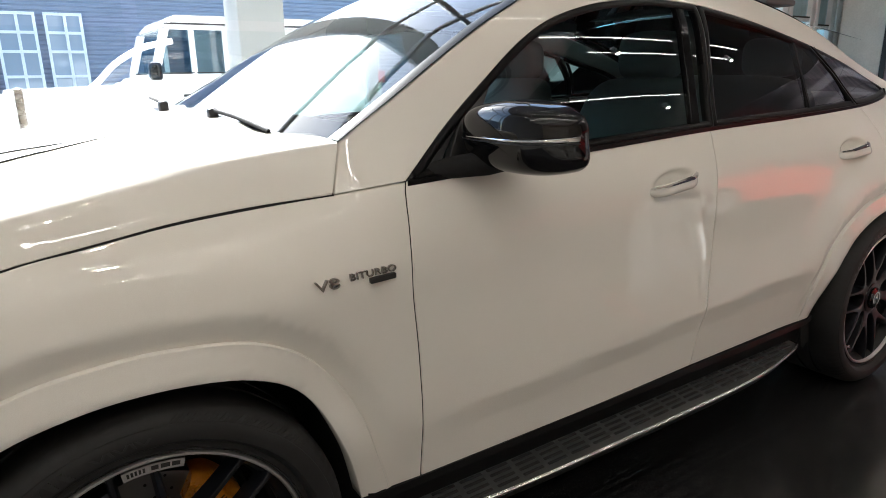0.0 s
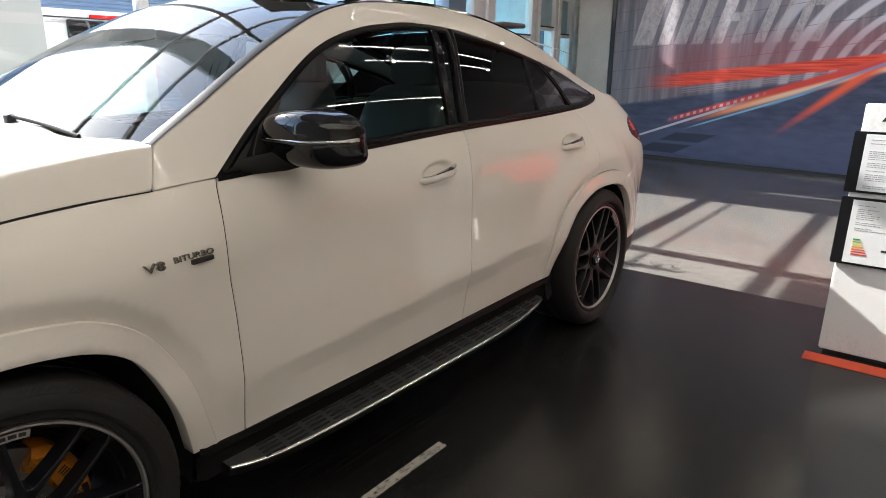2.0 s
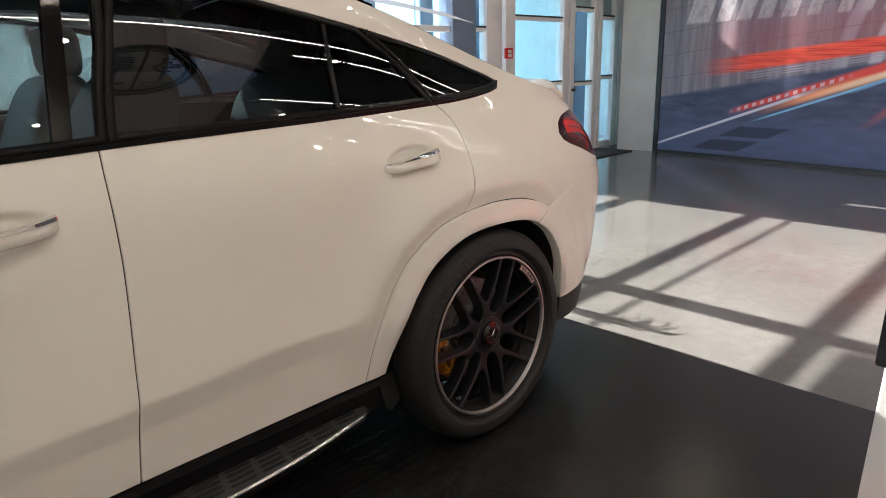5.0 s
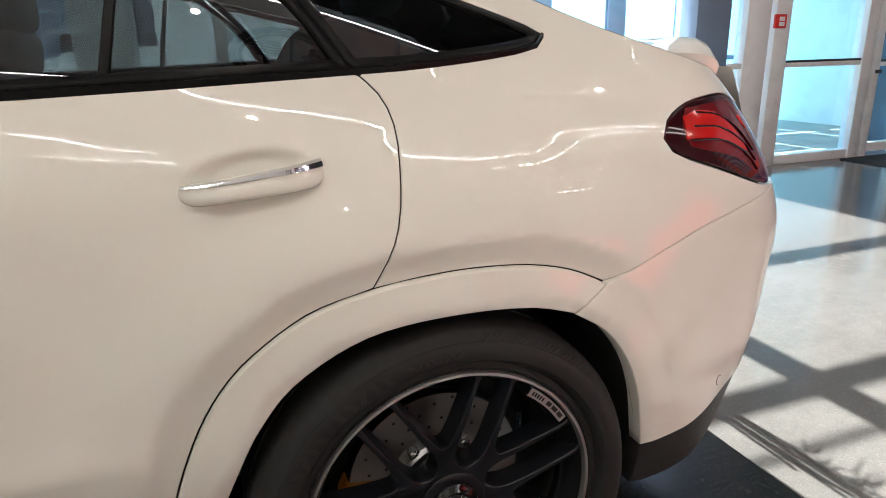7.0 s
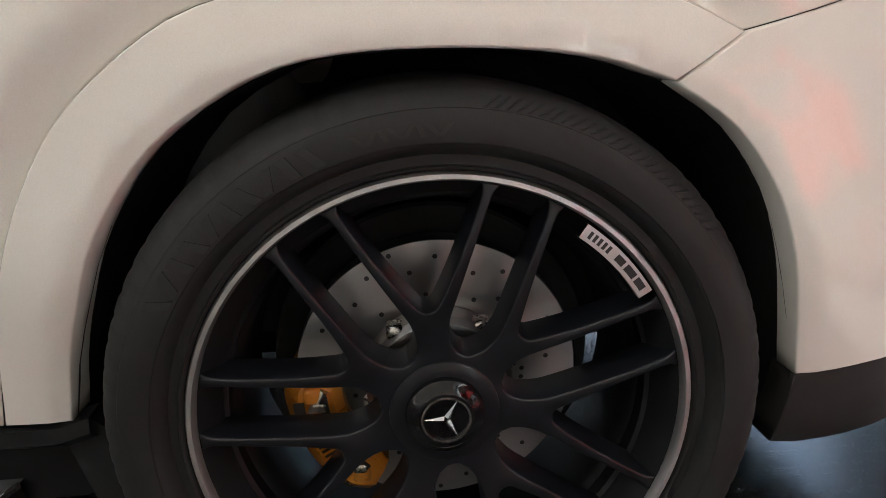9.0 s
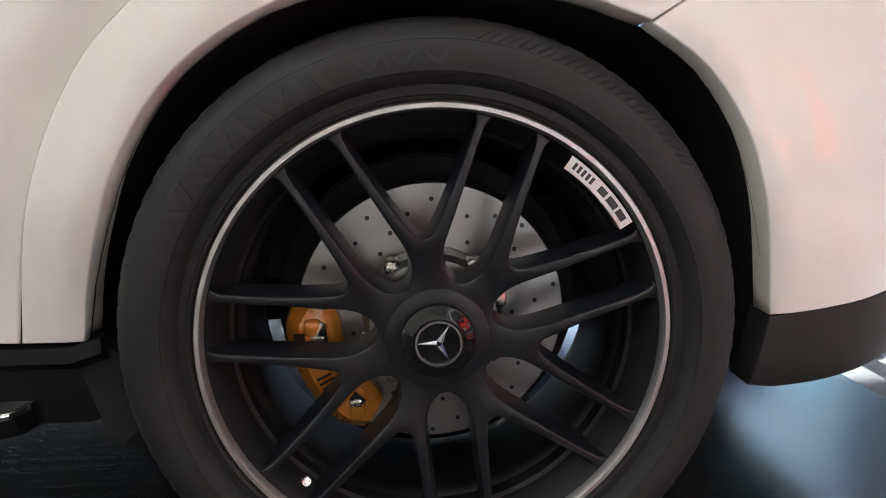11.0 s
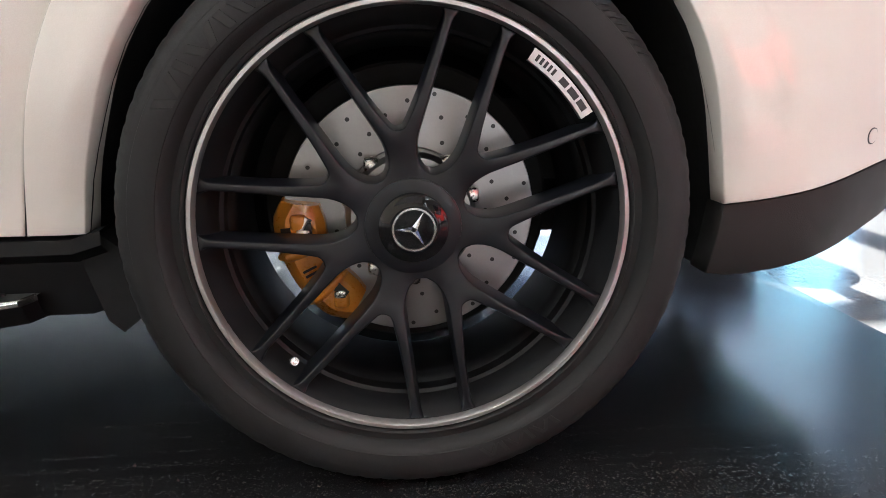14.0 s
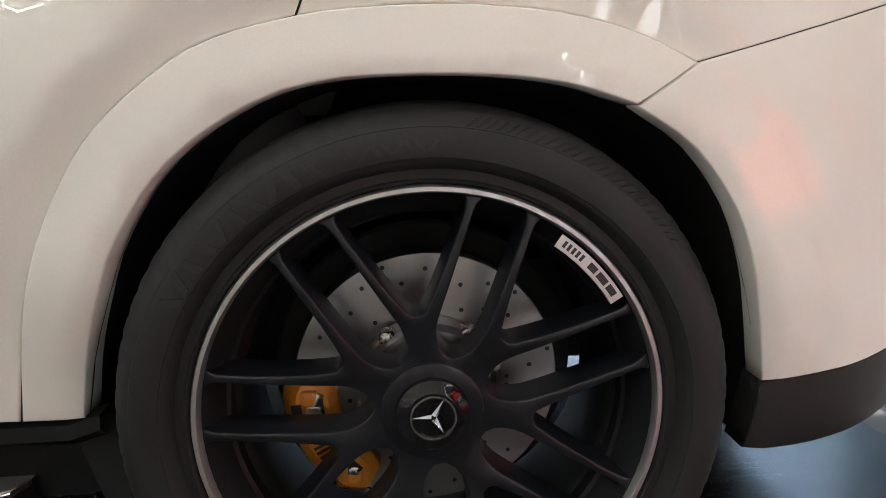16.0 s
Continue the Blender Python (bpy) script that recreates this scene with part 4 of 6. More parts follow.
STEP_EDGE = smooth_line(V2((-2.39, 0.045), (-2.33, 0.018), (-2.22, -0.008), (-2.0, -0.023), (-1.7, -0.028), (-1.25, -0.032), (-0.98, -0.026), (-0.80, -0.008), (-0.66, 0.018), (-0.58, 0.034), (-0.545, 0.050), (-0.536, 0.075)), 0.02)
for far in (False, True):
    m = (lambda y: 2 * CAR_MID - y) if far else (lambda y: y)
    rows = [[(p[0], m(0.14), 0.300) for p in STEP_EDGE], [(p[0], m(p[1] + 0.008), 0.300) for p in STEP_EDGE], [(p[0], m(p[1] + 0.008), 0.292) for p in STEP_EDGE]]
    bm = quad_grid(rows)
    bmesh.ops.recalc_face_normals(bm, faces=bm.faces[:])
    board = part("running_board", bm, STEP_GREY, car, "grey running board with rubber treads")
    rows = [[(p[0], m(p[1] + 0.006), 0.293) for p in STEP_EDGE], [(p[0], m(p[1] + 0.020), 0.262) for p in STEP_EDGE], [(p[0], m(0.14), 0.258) for p in STEP_EDGE]]
    bm = quad_grid(rows)
    bmesh.ops.recalc_face_normals(bm, faces=bm.faces[:])
    part("board_base", bm, SILL_BLACK, board, "black underside of the step")
    rows = [[(p[0], m(p[1] + 0.008), 0.301) for p in STEP_EDGE], [(p[0], m(p[1] + 0.005), 0.3035) for p in STEP_EDGE], [(p[0], m(p[1] + 0.001), 0.3025) for p in STEP_EDGE], [(p[0], m(p[1] - 0.0015), 0.2995) for p in STEP_EDGE], [(p[0], m(p[1] - 0.0010), 0.2945) for p in STEP_EDGE], [(p[0], m(p[1] + 0.004), 0.2925) for p in STEP_EDGE]]
    bm = quad_grid(rows)
    bmesh.ops.recalc_face_normals(bm, faces=bm.faces[:])
    part("step_edging", bm, EDGE_STEEL, board, "bright polished edge of the step")
    for i in range(19):
        x0 = -2.27 + i * 0.0905
        for j in range(6):
            yy = 0.128 - j * 0.0235
            if min(p[1] for p in STEP_EDGE if abs(p[0] - x0 - 0.035) < 0.06) + 0.022 > yy:
                continue
            yy = 2 * CAR_MID - yy if far else yy
            bm = box((x0 - 0.005 * j, yy - 0.0058, 0.2985), (x0 + 0.074 - 0.005 * j, yy + 0.0058, 0.3045), 0.003, segs=1)
            part("tread", bm, MATT_BLACK, board)

# wheel wells
for nm, arch in (("rear", ARCH), ("front", F_ARCH)):
    pts = smooth_line([arch[0] + Vector((-0.0, -0.12))] + arch + [arch[-1] + Vector((0.0, -0.112))], 0.04)
    for far in (False, True):
        m = (lambda y: 2 * CAR_MID - y) if far else (lambda y: y)
        c = Vector((0.0 if nm == "rear" else -2.935, 0.393))
        rows = [[(p[0] + (c[0] - p[0]) * g, m(skin(p[0], p[1]) + d), p[1] + (c[1] - p[1]) * g) for p in pts] for d, g in ((0.012, 0.0), (0.05, -0.02), (0.40, -0.02), (0.44, 0.15), (0.45, 0.95))]
        bm = quad_grid(rows)
        bmesh.ops.recalc_face_normals(bm, faces=bm.faces[:])
        part("wheel_well", bm, MATT_BLACK, car, "black wheel arch liner")


# -- door handles --
def handle(x0, z0, x1, z1):
    cx, cz = (x0 + x1) / 2, (z0 + z1) / 2
    tilt = math.atan2(z1 - z0, x1 - x0)
    ln = math.hypot(x1 - x0, z1 - z0)
    for far in (False, True):
        m = (lambda y: 2 * CAR_MID - y) if far else (lambda y: y)

        def at(u, v, dy):
            x, z = cx + u * math.cos(tilt) - v * math.sin(tilt), cz + u * math.sin(tilt) + v * math.cos(tilt)
            return (x, m(flank(x, z) + haunch(x, z, arch_reach(x, z)) + swell(x, z, arch_reach(x, z)) + dy), z)
        # grip: a flattened bar that stands off the door
        rows = []
        for i in range(25):
            s = i / 24
            u = (s - 0.5) * ln
            fat = min(1.0, (0.10 + 9.0 * min(s, 1 - s))) ** 0.5
            h, d = 0.0195 * fat, 0.011 * fat
            off = 0.006 - 0.026 * min(1.0, 4.0 * min(s, 1 - s)) ** 0.7
            rows.append([at(u, h * math.cos(a) * (0.92 + 0.08 * s) - 0.004, off + d * math.sin(a)) for a in [2 * math.pi * k / 14 for k in range(14)]])
        bm = quad_grid(rows, close_v=True)
        bmesh.ops.recalc_face_normals(bm, faces=bm.faces[:])
        grip = part("door_handle", bm, PAINT, car, "body-coloured door handle with a chrome strip", "all")
        rows = []
        for i in range(25):
            s = 0.03 + 0.96 * i / 24
            u = (s - 0.5) * ln
            off = 0.006 - 0.026 * min(1.0, 4.0 * min(s, 1 - s)) ** 0.7 - 0.0115
            hh = 0.0025 + 0.0065 * s
            rows.append([at(u, 0.0085 + hh, off + 0.007), at(u, 0.0085 + hh * 0.6, off - 0.0010), at(u, 0.0085 - hh * 0.3, off - 0.0014), at(u, 0.0085 - hh * 0.6, off + 0.004)])
        bm = quad_grid(rows)
        bmesh.ops.recalc_face_normals(bm, faces=bm.faces[:])
        part("chrome_strip", bm, CHROME, grip, "chrome strip")


for grip_ends in GRIPS:
    handle(*grip_ends)


# -- mirrors --
def blob(centre, radii, power, bm=None, nu=28, nv=18, warp=None):
    """A rounded box or egg: a superellipsoid."""
    rows = []

    def sp(c):
        return math.copysign(abs(c) ** power, c)
    for i in range(nv + 1):
        v = -math.pi / 2 + math.pi * i / nv
        row = []
        for j in range(nu):
            u = 2 * math.pi * j / nu
            p = Vector((radii[0] * sp(math.cos(v)) * sp(math.cos(u)), radii[1] * sp(math.cos(v)) * sp(math.sin(u)), radii[2] * sp(math.sin(v))))
            if warp:
                p = warp(p)
            row.append(tuple(Vector(centre) + p))
        rows.append(row)
    out = quad_grid(rows, close_v=True, bm=bm)
    bmesh.ops.remove_doubles(out, verts=out.verts[:], dist=0.0002)
    bmesh.ops.recalc_face_normals(out, faces=out.faces[:])
    return out


MIRROR_AT, MIRROR_R = Vector((-2.075, -0.024, 1.228)), (0.100, 0.152, 0.086)
for far in (False, True):
    m = (lambda p: Vector((p[0], 2 * CAR_MID - p[1], p[2]))) if far else (lambda p: Vector(p))

    def shell(p):
        q = Vector(p)
        k = q.y / 0.145
        q.z *= 1.0 - 0.16 * max(0.0, k)
        q.x += 0.040 * k * k if k < 0 else 0.0
        if q.x > 0:
            q.x *= 0.55
        if q.z > 0:
            q.z *= 1.0 - 0.22 * max(0.0, -k) ** 2
        else:
            q.z *= 0.92
            q.x += 0.25 * -q.z
        return q

    def on_shell(u, v, grow):
        def sp(c):
            return math.copysign(abs(c) ** 0.5, c)
        r = MIRROR_R
        p = shell((r[0] * sp(math.cos(v)) * sp(math.cos(u)), r[1] * sp(math.cos(v)) * sp(math.sin(u)), r[2] * sp(math.sin(v))))
        return tuple(m(MIRROR_AT + p * grow))
    bm = blob(MIRROR_AT, MIRROR_R, 0.5, warp=shell, nu=40, nv=26)
    for v in bm.verts:
        v.co = m(v.co)
    bmesh.ops.recalc_face_normals(bm, faces=bm.faces[:])
    mirror = part("door_mirror", bm, GLOSS_BLACK, car, "gloss black door mirror with a clear indicator strip", "all")
    rows = []
    for i in range(33):
        s = i / 32
        u = radians(158 + 112 * s)
        rows.append([on_shell(u, v, g) for v, g in ((0.0002, 1.003), (0.0008, 1.008), (0.0016 + 0.024 * s * s, 1.008), (0.0026 + 0.029 * s * s, 1.003))])
    bm = quad_grid(rows)
    bmesh.ops.recalc_face_normals(bm, faces=bm.faces[:])
    part("indicator_strip", bm, CHROME, mirror, "clear indicator strip")
    rows = [[on_shell(radians(118 + 152 * i / 32), v, g) for v, g in ((-0.0040, 1.0), (-0.0034, 1.005), (-0.0008, 1.005), (-0.0004, 1.0))] for i in range(33)]
    bm = quad_grid(rows)
    bmesh.ops.recalc_face_normals(bm, faces=bm.faces[:])
    part("shell_joint", bm, TRIM, mirror)
    part("mirror_foot", tube([m(p) for p in ((-2.27, 0.125, 1.150), (-2.20, 0.09, 1.158), (-2.13, 0.045, 1.168), (-2.06, 0.0, 1.185))], [0.014, 0.026, 0.030, 0.028], sides=16), MATT_BLACK, mirror)

# -- parking sensor in the rear bumper --
def sensor(x, z):
    e = 0.01
    n = Vector(((bumper_skin(x + e, z) - bumper_skin(x - e, z)) / (2 * e), -1.0, (bumper_skin(x, z + e) - bumper_skin(x, z - e)) / (2 * e))).normalized()
    p = Vector((x, bumper_skin(x, z), z))
    ring_part = part("parking_sensor", tube((p - n * 0.004, p + n * 0.0008), 0.0125, sides=24), TRIM, car, "round parking sensor in the bumper")
    part("sensor_face", tube((p - n * 0.004, p + n * 0.0016), 0.0108, sides=24), PAINT, ring_part)


sensor(0.69, 0.497)


# -- badge on the front wing --
def lettering(name, body, size, m, material, parent, depth=0.002, shear=0.0):
    """Raised letters in the built-in font, set by the pose m."""
    cu = bpy.data.curves.new(name, "FONT")
    cu.body, cu.size, cu.extrude, cu.shear = body, size, depth, shear
    tmp = new("tmp_text", cu)
    me = bpy.data.meshes.new_from_object(tmp.evaluated_get(bpy.context.evaluated_depsgraph_get()))
    bpy.data.objects.remove(tmp)
    me.transform(m)
    mid = sum((v.co.x for v in me.vertices)) / len(me.vertices), sum((v.co.z for v in me.vertices)) / len(me.vertices)
    for v in me.vertices:
        v.co.y += skin(v.co.x, v.co.z) - skin(*mid)
    me.materials.append(material)
    ob = place(new(name, me), parent)
    return ob


BADGE_METAL = mat("dark_chrome", (0.30, 0.29, 0.28), 0.16, 1.0)
badge = part("wing_badge", box((-2.463, 0.0, 0.9415), (-2.397, 0.016, 0.9535), 0.002), TRIM, car, "chrome lettering on a dark strip")
for v in badge.data.vertices:
    v.co.y += skin(v.co.x, v.co.z) - 0.010
rot = Matrix.Rotation(radians(90), 4, "X")
lettering("badge_letters", "V8", 0.030, Matrix.Translation((-2.593, skin(-2.56, 0.96) - 0.003, 0.950)) @ rot @ Matrix.Scale(1.75, 4, (1, 0, 0)), BADGE_METAL, badge, 0.004)
lettering("badge_letters", "BITURBO", 0.0205, Matrix.Translation((-2.513, skin(-2.45, 0.96) - 0.003, 0.9575)) @ rot @ Matrix.Scale(1.42, 4, (1, 0, 0)), BADGE_METAL, badge, 0.003)

# -- cabin --
part("cabin_floor", box((-2.4, 0.22, 0.42), (0.6, 1.78, 0.55), 0.02), MATT_BLACK, car)
part("dashboard", box((-2.35, 0.22, 0.85), (-1.95, 1.78, 1.12), 0.06, segs=3), LEATHER, car, "dark dashboard")
for far in (False, True):
    m = (lambda y: 2 * CAR_MID - y) if far else (lambda y: y)
    ya, yb2 = sorted((m(0.13), m(0.19)))
    part("door_lining", box((-2.3, ya, 0.5), (-0.62, yb2, 1.12), 0.02), LEATHER, car, "dark leather door lining")
for y0, y1 in ((0.36, 0.52), (1.48, 1.64)):
    part("headlining", quad_grid([[(x, y, 1.585 - 0.10 * max(0, x + 0.6) ** 1.3 + 0.05 * min(1, abs(y - (0.36 if y < 1 else 1.64)) / 0.16)) for y in (y0, (y0 + y1) / 2, y1)] for x in (-1.55, -1.2, -0.8, -0.4, 0.0, 0.3)]), LEATHER, car)
part("roof_beam", box((-0.42, 0.42, 1.63), (-0.2, 1.58, 1.655), 0.01), LEATHER, car)
header_rows = []
for dx, dz in ((-0.17, -0.055), (-0.10, -0.012), (0.02, 0.0), (0.10, -0.02), (0.02, -0.05), (-0.17, -0.065)):
    header_rows.append([(-1.66 - 0.13 * (1 - abs(y - 1.0) ** 2.2 / 0.62 ** 2.2) + dx, y, 1.595 + 0.050 * (1 - abs(y - 1.0) ** 2.2 / 0.62 ** 2.2) + dz) for y in [0.38 + 1.24 * j / 20 for j in range(21)]])
crossbar(header_rows, "screen_header", LEATHER, "dark header with sun visors above the windscreen")


def seat(x, y, width, rear=False):
    base = part("seat", box((x - 0.27, y - width / 2, 0.55), (x + 0.27, y + width / 2, 0.82), 0.07, segs=3), SEAT_LEATHER, car, "light grey leather seat")

    def lean(p):
        q = Vector(p)
        q.x += 0.38 * (q.z + 0.33)
        return q
    part("seat_back", blob((x + 0.22, y, 1.02), (0.10, width / 2, 0.33), 0.45, warp=lean), SEAT_LEATHER, base)
    for hy in ((y,) if not rear else (y - 0.36, y + 0.36)):
        part("headrest", blob((x + 0.49, hy, 1.43), (0.065, 0.135, 0.095), 0.55), SEAT_LEATHER, base)
        for s in (-0.05, 0.05):
            part("headrest_post", tube(((x + 0.46, hy + s, 1.30), (x + 0.48, hy + s, 1.38)), 0.007), CHROME, base)


seat(-1.38, 0.60, 0.50)
seat(-1.38, 1.40, 0.50)
seat(-0.45, 1.0, 1.25, True)
ring = [Vector((-1.83, 0.60, 1.07)) + Matrix.Rotation(radians(-65), 3, "Y") @ Vector((0.19 * math.cos(a), 0.19 * math.sin(a), 0)) for a in [2 * math.pi * i / 32 for i in range(33)]]
wheel_rim = part("steering_wheel", tube(ring, 0.016, ends=False), LEATHER, car, "leather steering wheel")
part("steering_boss", blob((-1.84, 0.60, 1.065), (0.05, 0.07, 0.07), 0.7), TRIM, wheel_rim)
part("inner_mirror", blob((-1.86, 1.0, 1.555), (0.03, 0.13, 0.04), 0.5), TRIM, car)


# -- wheels --
HUB_Z = 0.393


def revolve(profile, n=96, bm=None, notch=None):
    """Turn a profile of (radius, y) about the y axis."""
    rows = []
    for i in range(n):
        a = 2 * math.pi * i / n
        rows.append([((r - (notch(i, j) if notch else 0.0)) * math.cos(a), y, (r - (notch(i, j) if notch else 0.0)) * math.sin(a)) for j, (r, y) in enumerate(profile)])
    bm = quad_grid(rows, close_u=True, bm=bm)
    bmesh.ops.remove_doubles(bm, verts=bm.verts[:], dist=1e-6)
    bmesh.ops.recalc_face_normals(bm, faces=bm.faces[:])
    return bm


def spoke_mesh():
    """One forked arm of the wheel face, pointing up: a stem that splits into two slim spokes; it ends in the seam with its neighbours."""
    turn7 = math.pi / 7
    way, side = Vector((math.sin(turn7), math.cos(turn7))), Vector((-math.cos(turn7), math.sin(turn7)))
    SEAM_R, ROOT_R = 0.0765, 0.056

    def at(a, p):
        return way * a + side * p
    deep = smooth_line([at(SEAM_R, 0.0), at(0.0778, 0.0075), at(0.085, 0.0170), at(0.099, 0.0256), at(0.117, 0.0305), at(0.14, 0.0316), at(0.165, 0.0318), at(0.20, 0.0323), at(0.255, 0.0328), at(0.274, 0.0315), at(0.2845, 0.0265)], 0.007)
    fork = smooth_line([at(0.2808, 0.0495), at(0.273, 0.0450), at(0.255, 0.0435), at(0.20, 0.0446), at(0.165, 0.0464), at(0.143, 0.0484), Vector((0.0100, 0.1368)), Vector((0.0060, 0.1336)), Vector((0.0, 0.1326))], 0.007)
    half = [Vector((0.0, ROOT_R * math.cos(turn7))), at(ROOT_R, 0.0)] + deep + fork
    pts = half + [Vector((-p[0], p[1])) for p in half[-2:0:-1]]
    n, k_seam = len(pts), 2
    sealed = {0, 1, k_seam, n - 1, n - 2}

    def moved(d):
        ring_pts = inset(pts, d)
        for i in (0, 1, n - 1):
            ring_pts[i] = pts[i]
        ring_pts[k_seam] = way * (SEAM_R - d)
        ring_pts[n - 2] = Vector((-way[0], way[1])) * (SEAM_R - d)
        return ring_pts

    def face_y(p, k):
        return spline((0.05, 0.075, 0.10, 0.14, 0.20, 0.26, 0.285), (0.0285, 0.0275, 0.0250, 0.0185, 0.0135, 0.0115, 0.0120), p.length) + k
    if area(pts) < 0:
        pts.reverse()
        pts.insert(0, pts.pop())
    bm = bmesh.new()
    top = moved(0.0030)
    vs, faces, _ = fill2d(top, 0.016)
    bv = [bm.verts.new((p[0], face_y(p, 0.0), p[1])) for p in vs]
    for f in faces:
        bm.faces.new([bv[i] for i in f])
    rings = [bv[:n]]
    for ins, dy in ((0.0017, 0.0004), (0.0007, 0.0014), (0.0, 0.0036), (-0.0016, 0.0150), (-0.0028, 0.030), (-0.0034, 0.046)):
        rings.append([bm.verts.new((p[0], face_y(p, dy), p[1])) for p in moved(ins)])
    for a, b in zip(rings, rings[1:]):
        for i in range(n):
            if i in sealed and (i - 1) % n in sealed:
                continue
            bm.faces.new((a[i], a[i - 1], b[i - 1], b[i]))
    bmesh.ops.recalc_face_normals(bm, faces=bm.faces[:])
    if sum(f.normal.y * f.calc_area() for f in bm.faces) > 0:
        bmesh.ops.reverse_faces(bm, faces=bm.faces[:])
    return bm


def arc_plate(r0, r1, a0, a1, y, bm=None, n=10, thick=0.0015):
    bm = bm or bmesh.new()
    rows = []
    for i in range(n + 1):
        a = a0 + (a1 - a0) * i / n
        c, s = math.cos(a), math.sin(a)
        rows.append([(r0 * c, y + thick, r0 * s), (r0 * c, y, r0 * s), (r1 * c, y, r1 * s), (r1 * c, y + thick, r1 * s)])
    quad_grid(rows, bm=bm)
    bmesh.ops.recalc_face_normals(bm, faces=bm.faces[:])
    return bm


def make_wheel(m, turn, near=True, plate_at=44.0, arc=(172, 238)):
    """A wheel whose outer face looks along -y, put in place by m; turn: degrees of the spokes."""
    made = []

    def add(name, bm, material, parent, label="", smooth=True, spin=0.0):
        me = finish(name, bm, material, smooth)
        me.transform(m @ Matrix.Rotation(radians(spin), 4, "Y"))
        ob = place(new(name, me), parent)
        return tagged(ob, label) if label else ob
    base = add("wheel", revolve([(0.2855, 0.012), (0.2810, 0.020), (0.2660, 0.046), (0.2650, 0.052), (0.2600, 0.056), (0.2590, 0.075), (0.2525, 0.082), (0.250, 0.10), (0.246, 0.20), (0.262, 0.245), (0.285, 0.25)]), BARREL, car, "satin black forked-spoke alloy wheel with a bright rim edge")
    add("rim_edge", revolve([(0.2850, 0.016), (0.2862, 0.003), (0.2885, -0.001), (0.2935, -0.001), (0.2958, 0.003), (0.2968, 0.010)], 128), RIM_SILVER, base, "bright turned rim edge")
    tyre_profile = [(0.2960, 0.010), (0.2985, 0.002), (0.3015, -0.001), (0.3035, 0.003), (0.3140, 0.004), (0.3185, -0.006), (0.324, -0.0135), (0.3272, -0.0150), (0.3280, -0.0166), (0.337, -0.018), (0.352, -0.018), (0.3615, -0.0140), (0.3625, -0.0118), (0.369, -0.0095), (0.378, 0.000), (0.385, 0.010), (0.3895, 0.022),
                    (0.3920, 0.045), (0.3925, 0.085), (0.386, 0.087), (0.386, 0.097), (0.3925, 0.099), (0.393, 0.150), (0.386, 0.152), (0.386, 0.162), (0.393, 0.164), (0.3925, 0.25), (0.388, 0.285), (0.36, 0.305), (0.30, 0.28), (0.285, 0.25)]
    add("tyre", revolve(tyre_profile, 320, notch=lambda i, j: 0.0013 if i % 4 == 0 and 13 <= j <= 16 else 0.0), RUBBER, base, "low-profile black tyre")
    ym = finish("spoke", spoke_mesh(), WHEEL_BLACK, True)
    for k in range(7):
        me = ym.copy()
        me.transform(m @ Matrix.Rotation(radians(turn + k * 360 / 7), 4, "Y"))
        place(new("spoke", me), base)
    bpy.data.meshes.remove(ym)
    add("hub", revolve([(0.0001, 0.0235), (0.050, 0.0235), (0.064, 0.0240), (0.0662, 0.0250), (0.0668, 0.0280), (0.0668, 0.034), (0.072, 0.042), (0.078, 0.10)], 72), WHEEL_BLACK, base)
    cap = add("hub_cap", revolve([(0.0001, 0.010), (0.030, 0.010), (0.0315, 0.0085), (0.0345, 0.0085), (0.041, 0.0135), (0.0475, 0.0155), (0.0485, 0.026)], 64), GLOSS_BLACK, base, "gloss black hub cap with a chrome ringed star")
    add("cap_ring", revolve([(0.0272, 0.0105), (0.0272, 0.0075), (0.0300, 0.0075), (0.0300, 0.0105)], 56), CHROME, cap, "chrome ring")
    for k in range(3):
        bm = bmesh.new()
        a = [bm.verts.new(p) for p in ((-0.0040, 0.0095, 0.0022), (0.0040, 0.0095, 0.0022), (0.0, 0.0095, 0.0275), (0.0, 0.0062, 0.003))]
        for q in ((0, 3, 2), (3, 1, 2), (0, 1, 3)):
            bm.faces.new([a[i] for i in q])
        add("cap_point", bm, CHROME, cap, "chrome star point", False, 30 + 120 * k)
    # small bright plate with plain bars, riveted inside the edge
    plate = add("rim_plate", arc_plate(0.2640, 0.2815, radians(plate_at - 11.5), radians(plate_at + 11.5), 0.0035, n=14, thick=0.012), RIM_SILVER, base, "bright plate with dark bars")
    for i in range(5):
        a = radians(plate_at + 9.5 - i * 1.45)
        add("plate_bar", arc_plate(0.2685, 0.2775, a - radians(0.5), a + radians(0.35), 0.0028, n=2), INK_DARK, plate)
    for a0, a1 in ((45.6, 42.9), (42.1, 38.6), (37.9, 34.8)):
        add("plate_bar", arc_plate(0.2688, 0.2775, radians(a1 + plate_at - 44.6), radians(a0 + plate_at - 44.6), 0.0028, n=3), INK_DARK, plate)
    # brake disc, bell, calliper
    disc = add("brake_disc", revolve([(0.098, 0.128), (0.100, 0.126), (0.1875, 0.126), (0.1890, 0.128), (0.1890, 0.158), (0.1875, 0.160), (0.10, 0.160)], 96), CAST, base, "drilled iron brake disc")
    # flat black discs; the shade of the drilled holes is in their colour
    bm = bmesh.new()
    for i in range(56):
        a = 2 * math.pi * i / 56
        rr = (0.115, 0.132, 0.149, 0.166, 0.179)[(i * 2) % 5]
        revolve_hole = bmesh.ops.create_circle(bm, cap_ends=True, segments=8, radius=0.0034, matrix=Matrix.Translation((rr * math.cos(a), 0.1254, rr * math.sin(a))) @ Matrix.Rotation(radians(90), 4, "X"))
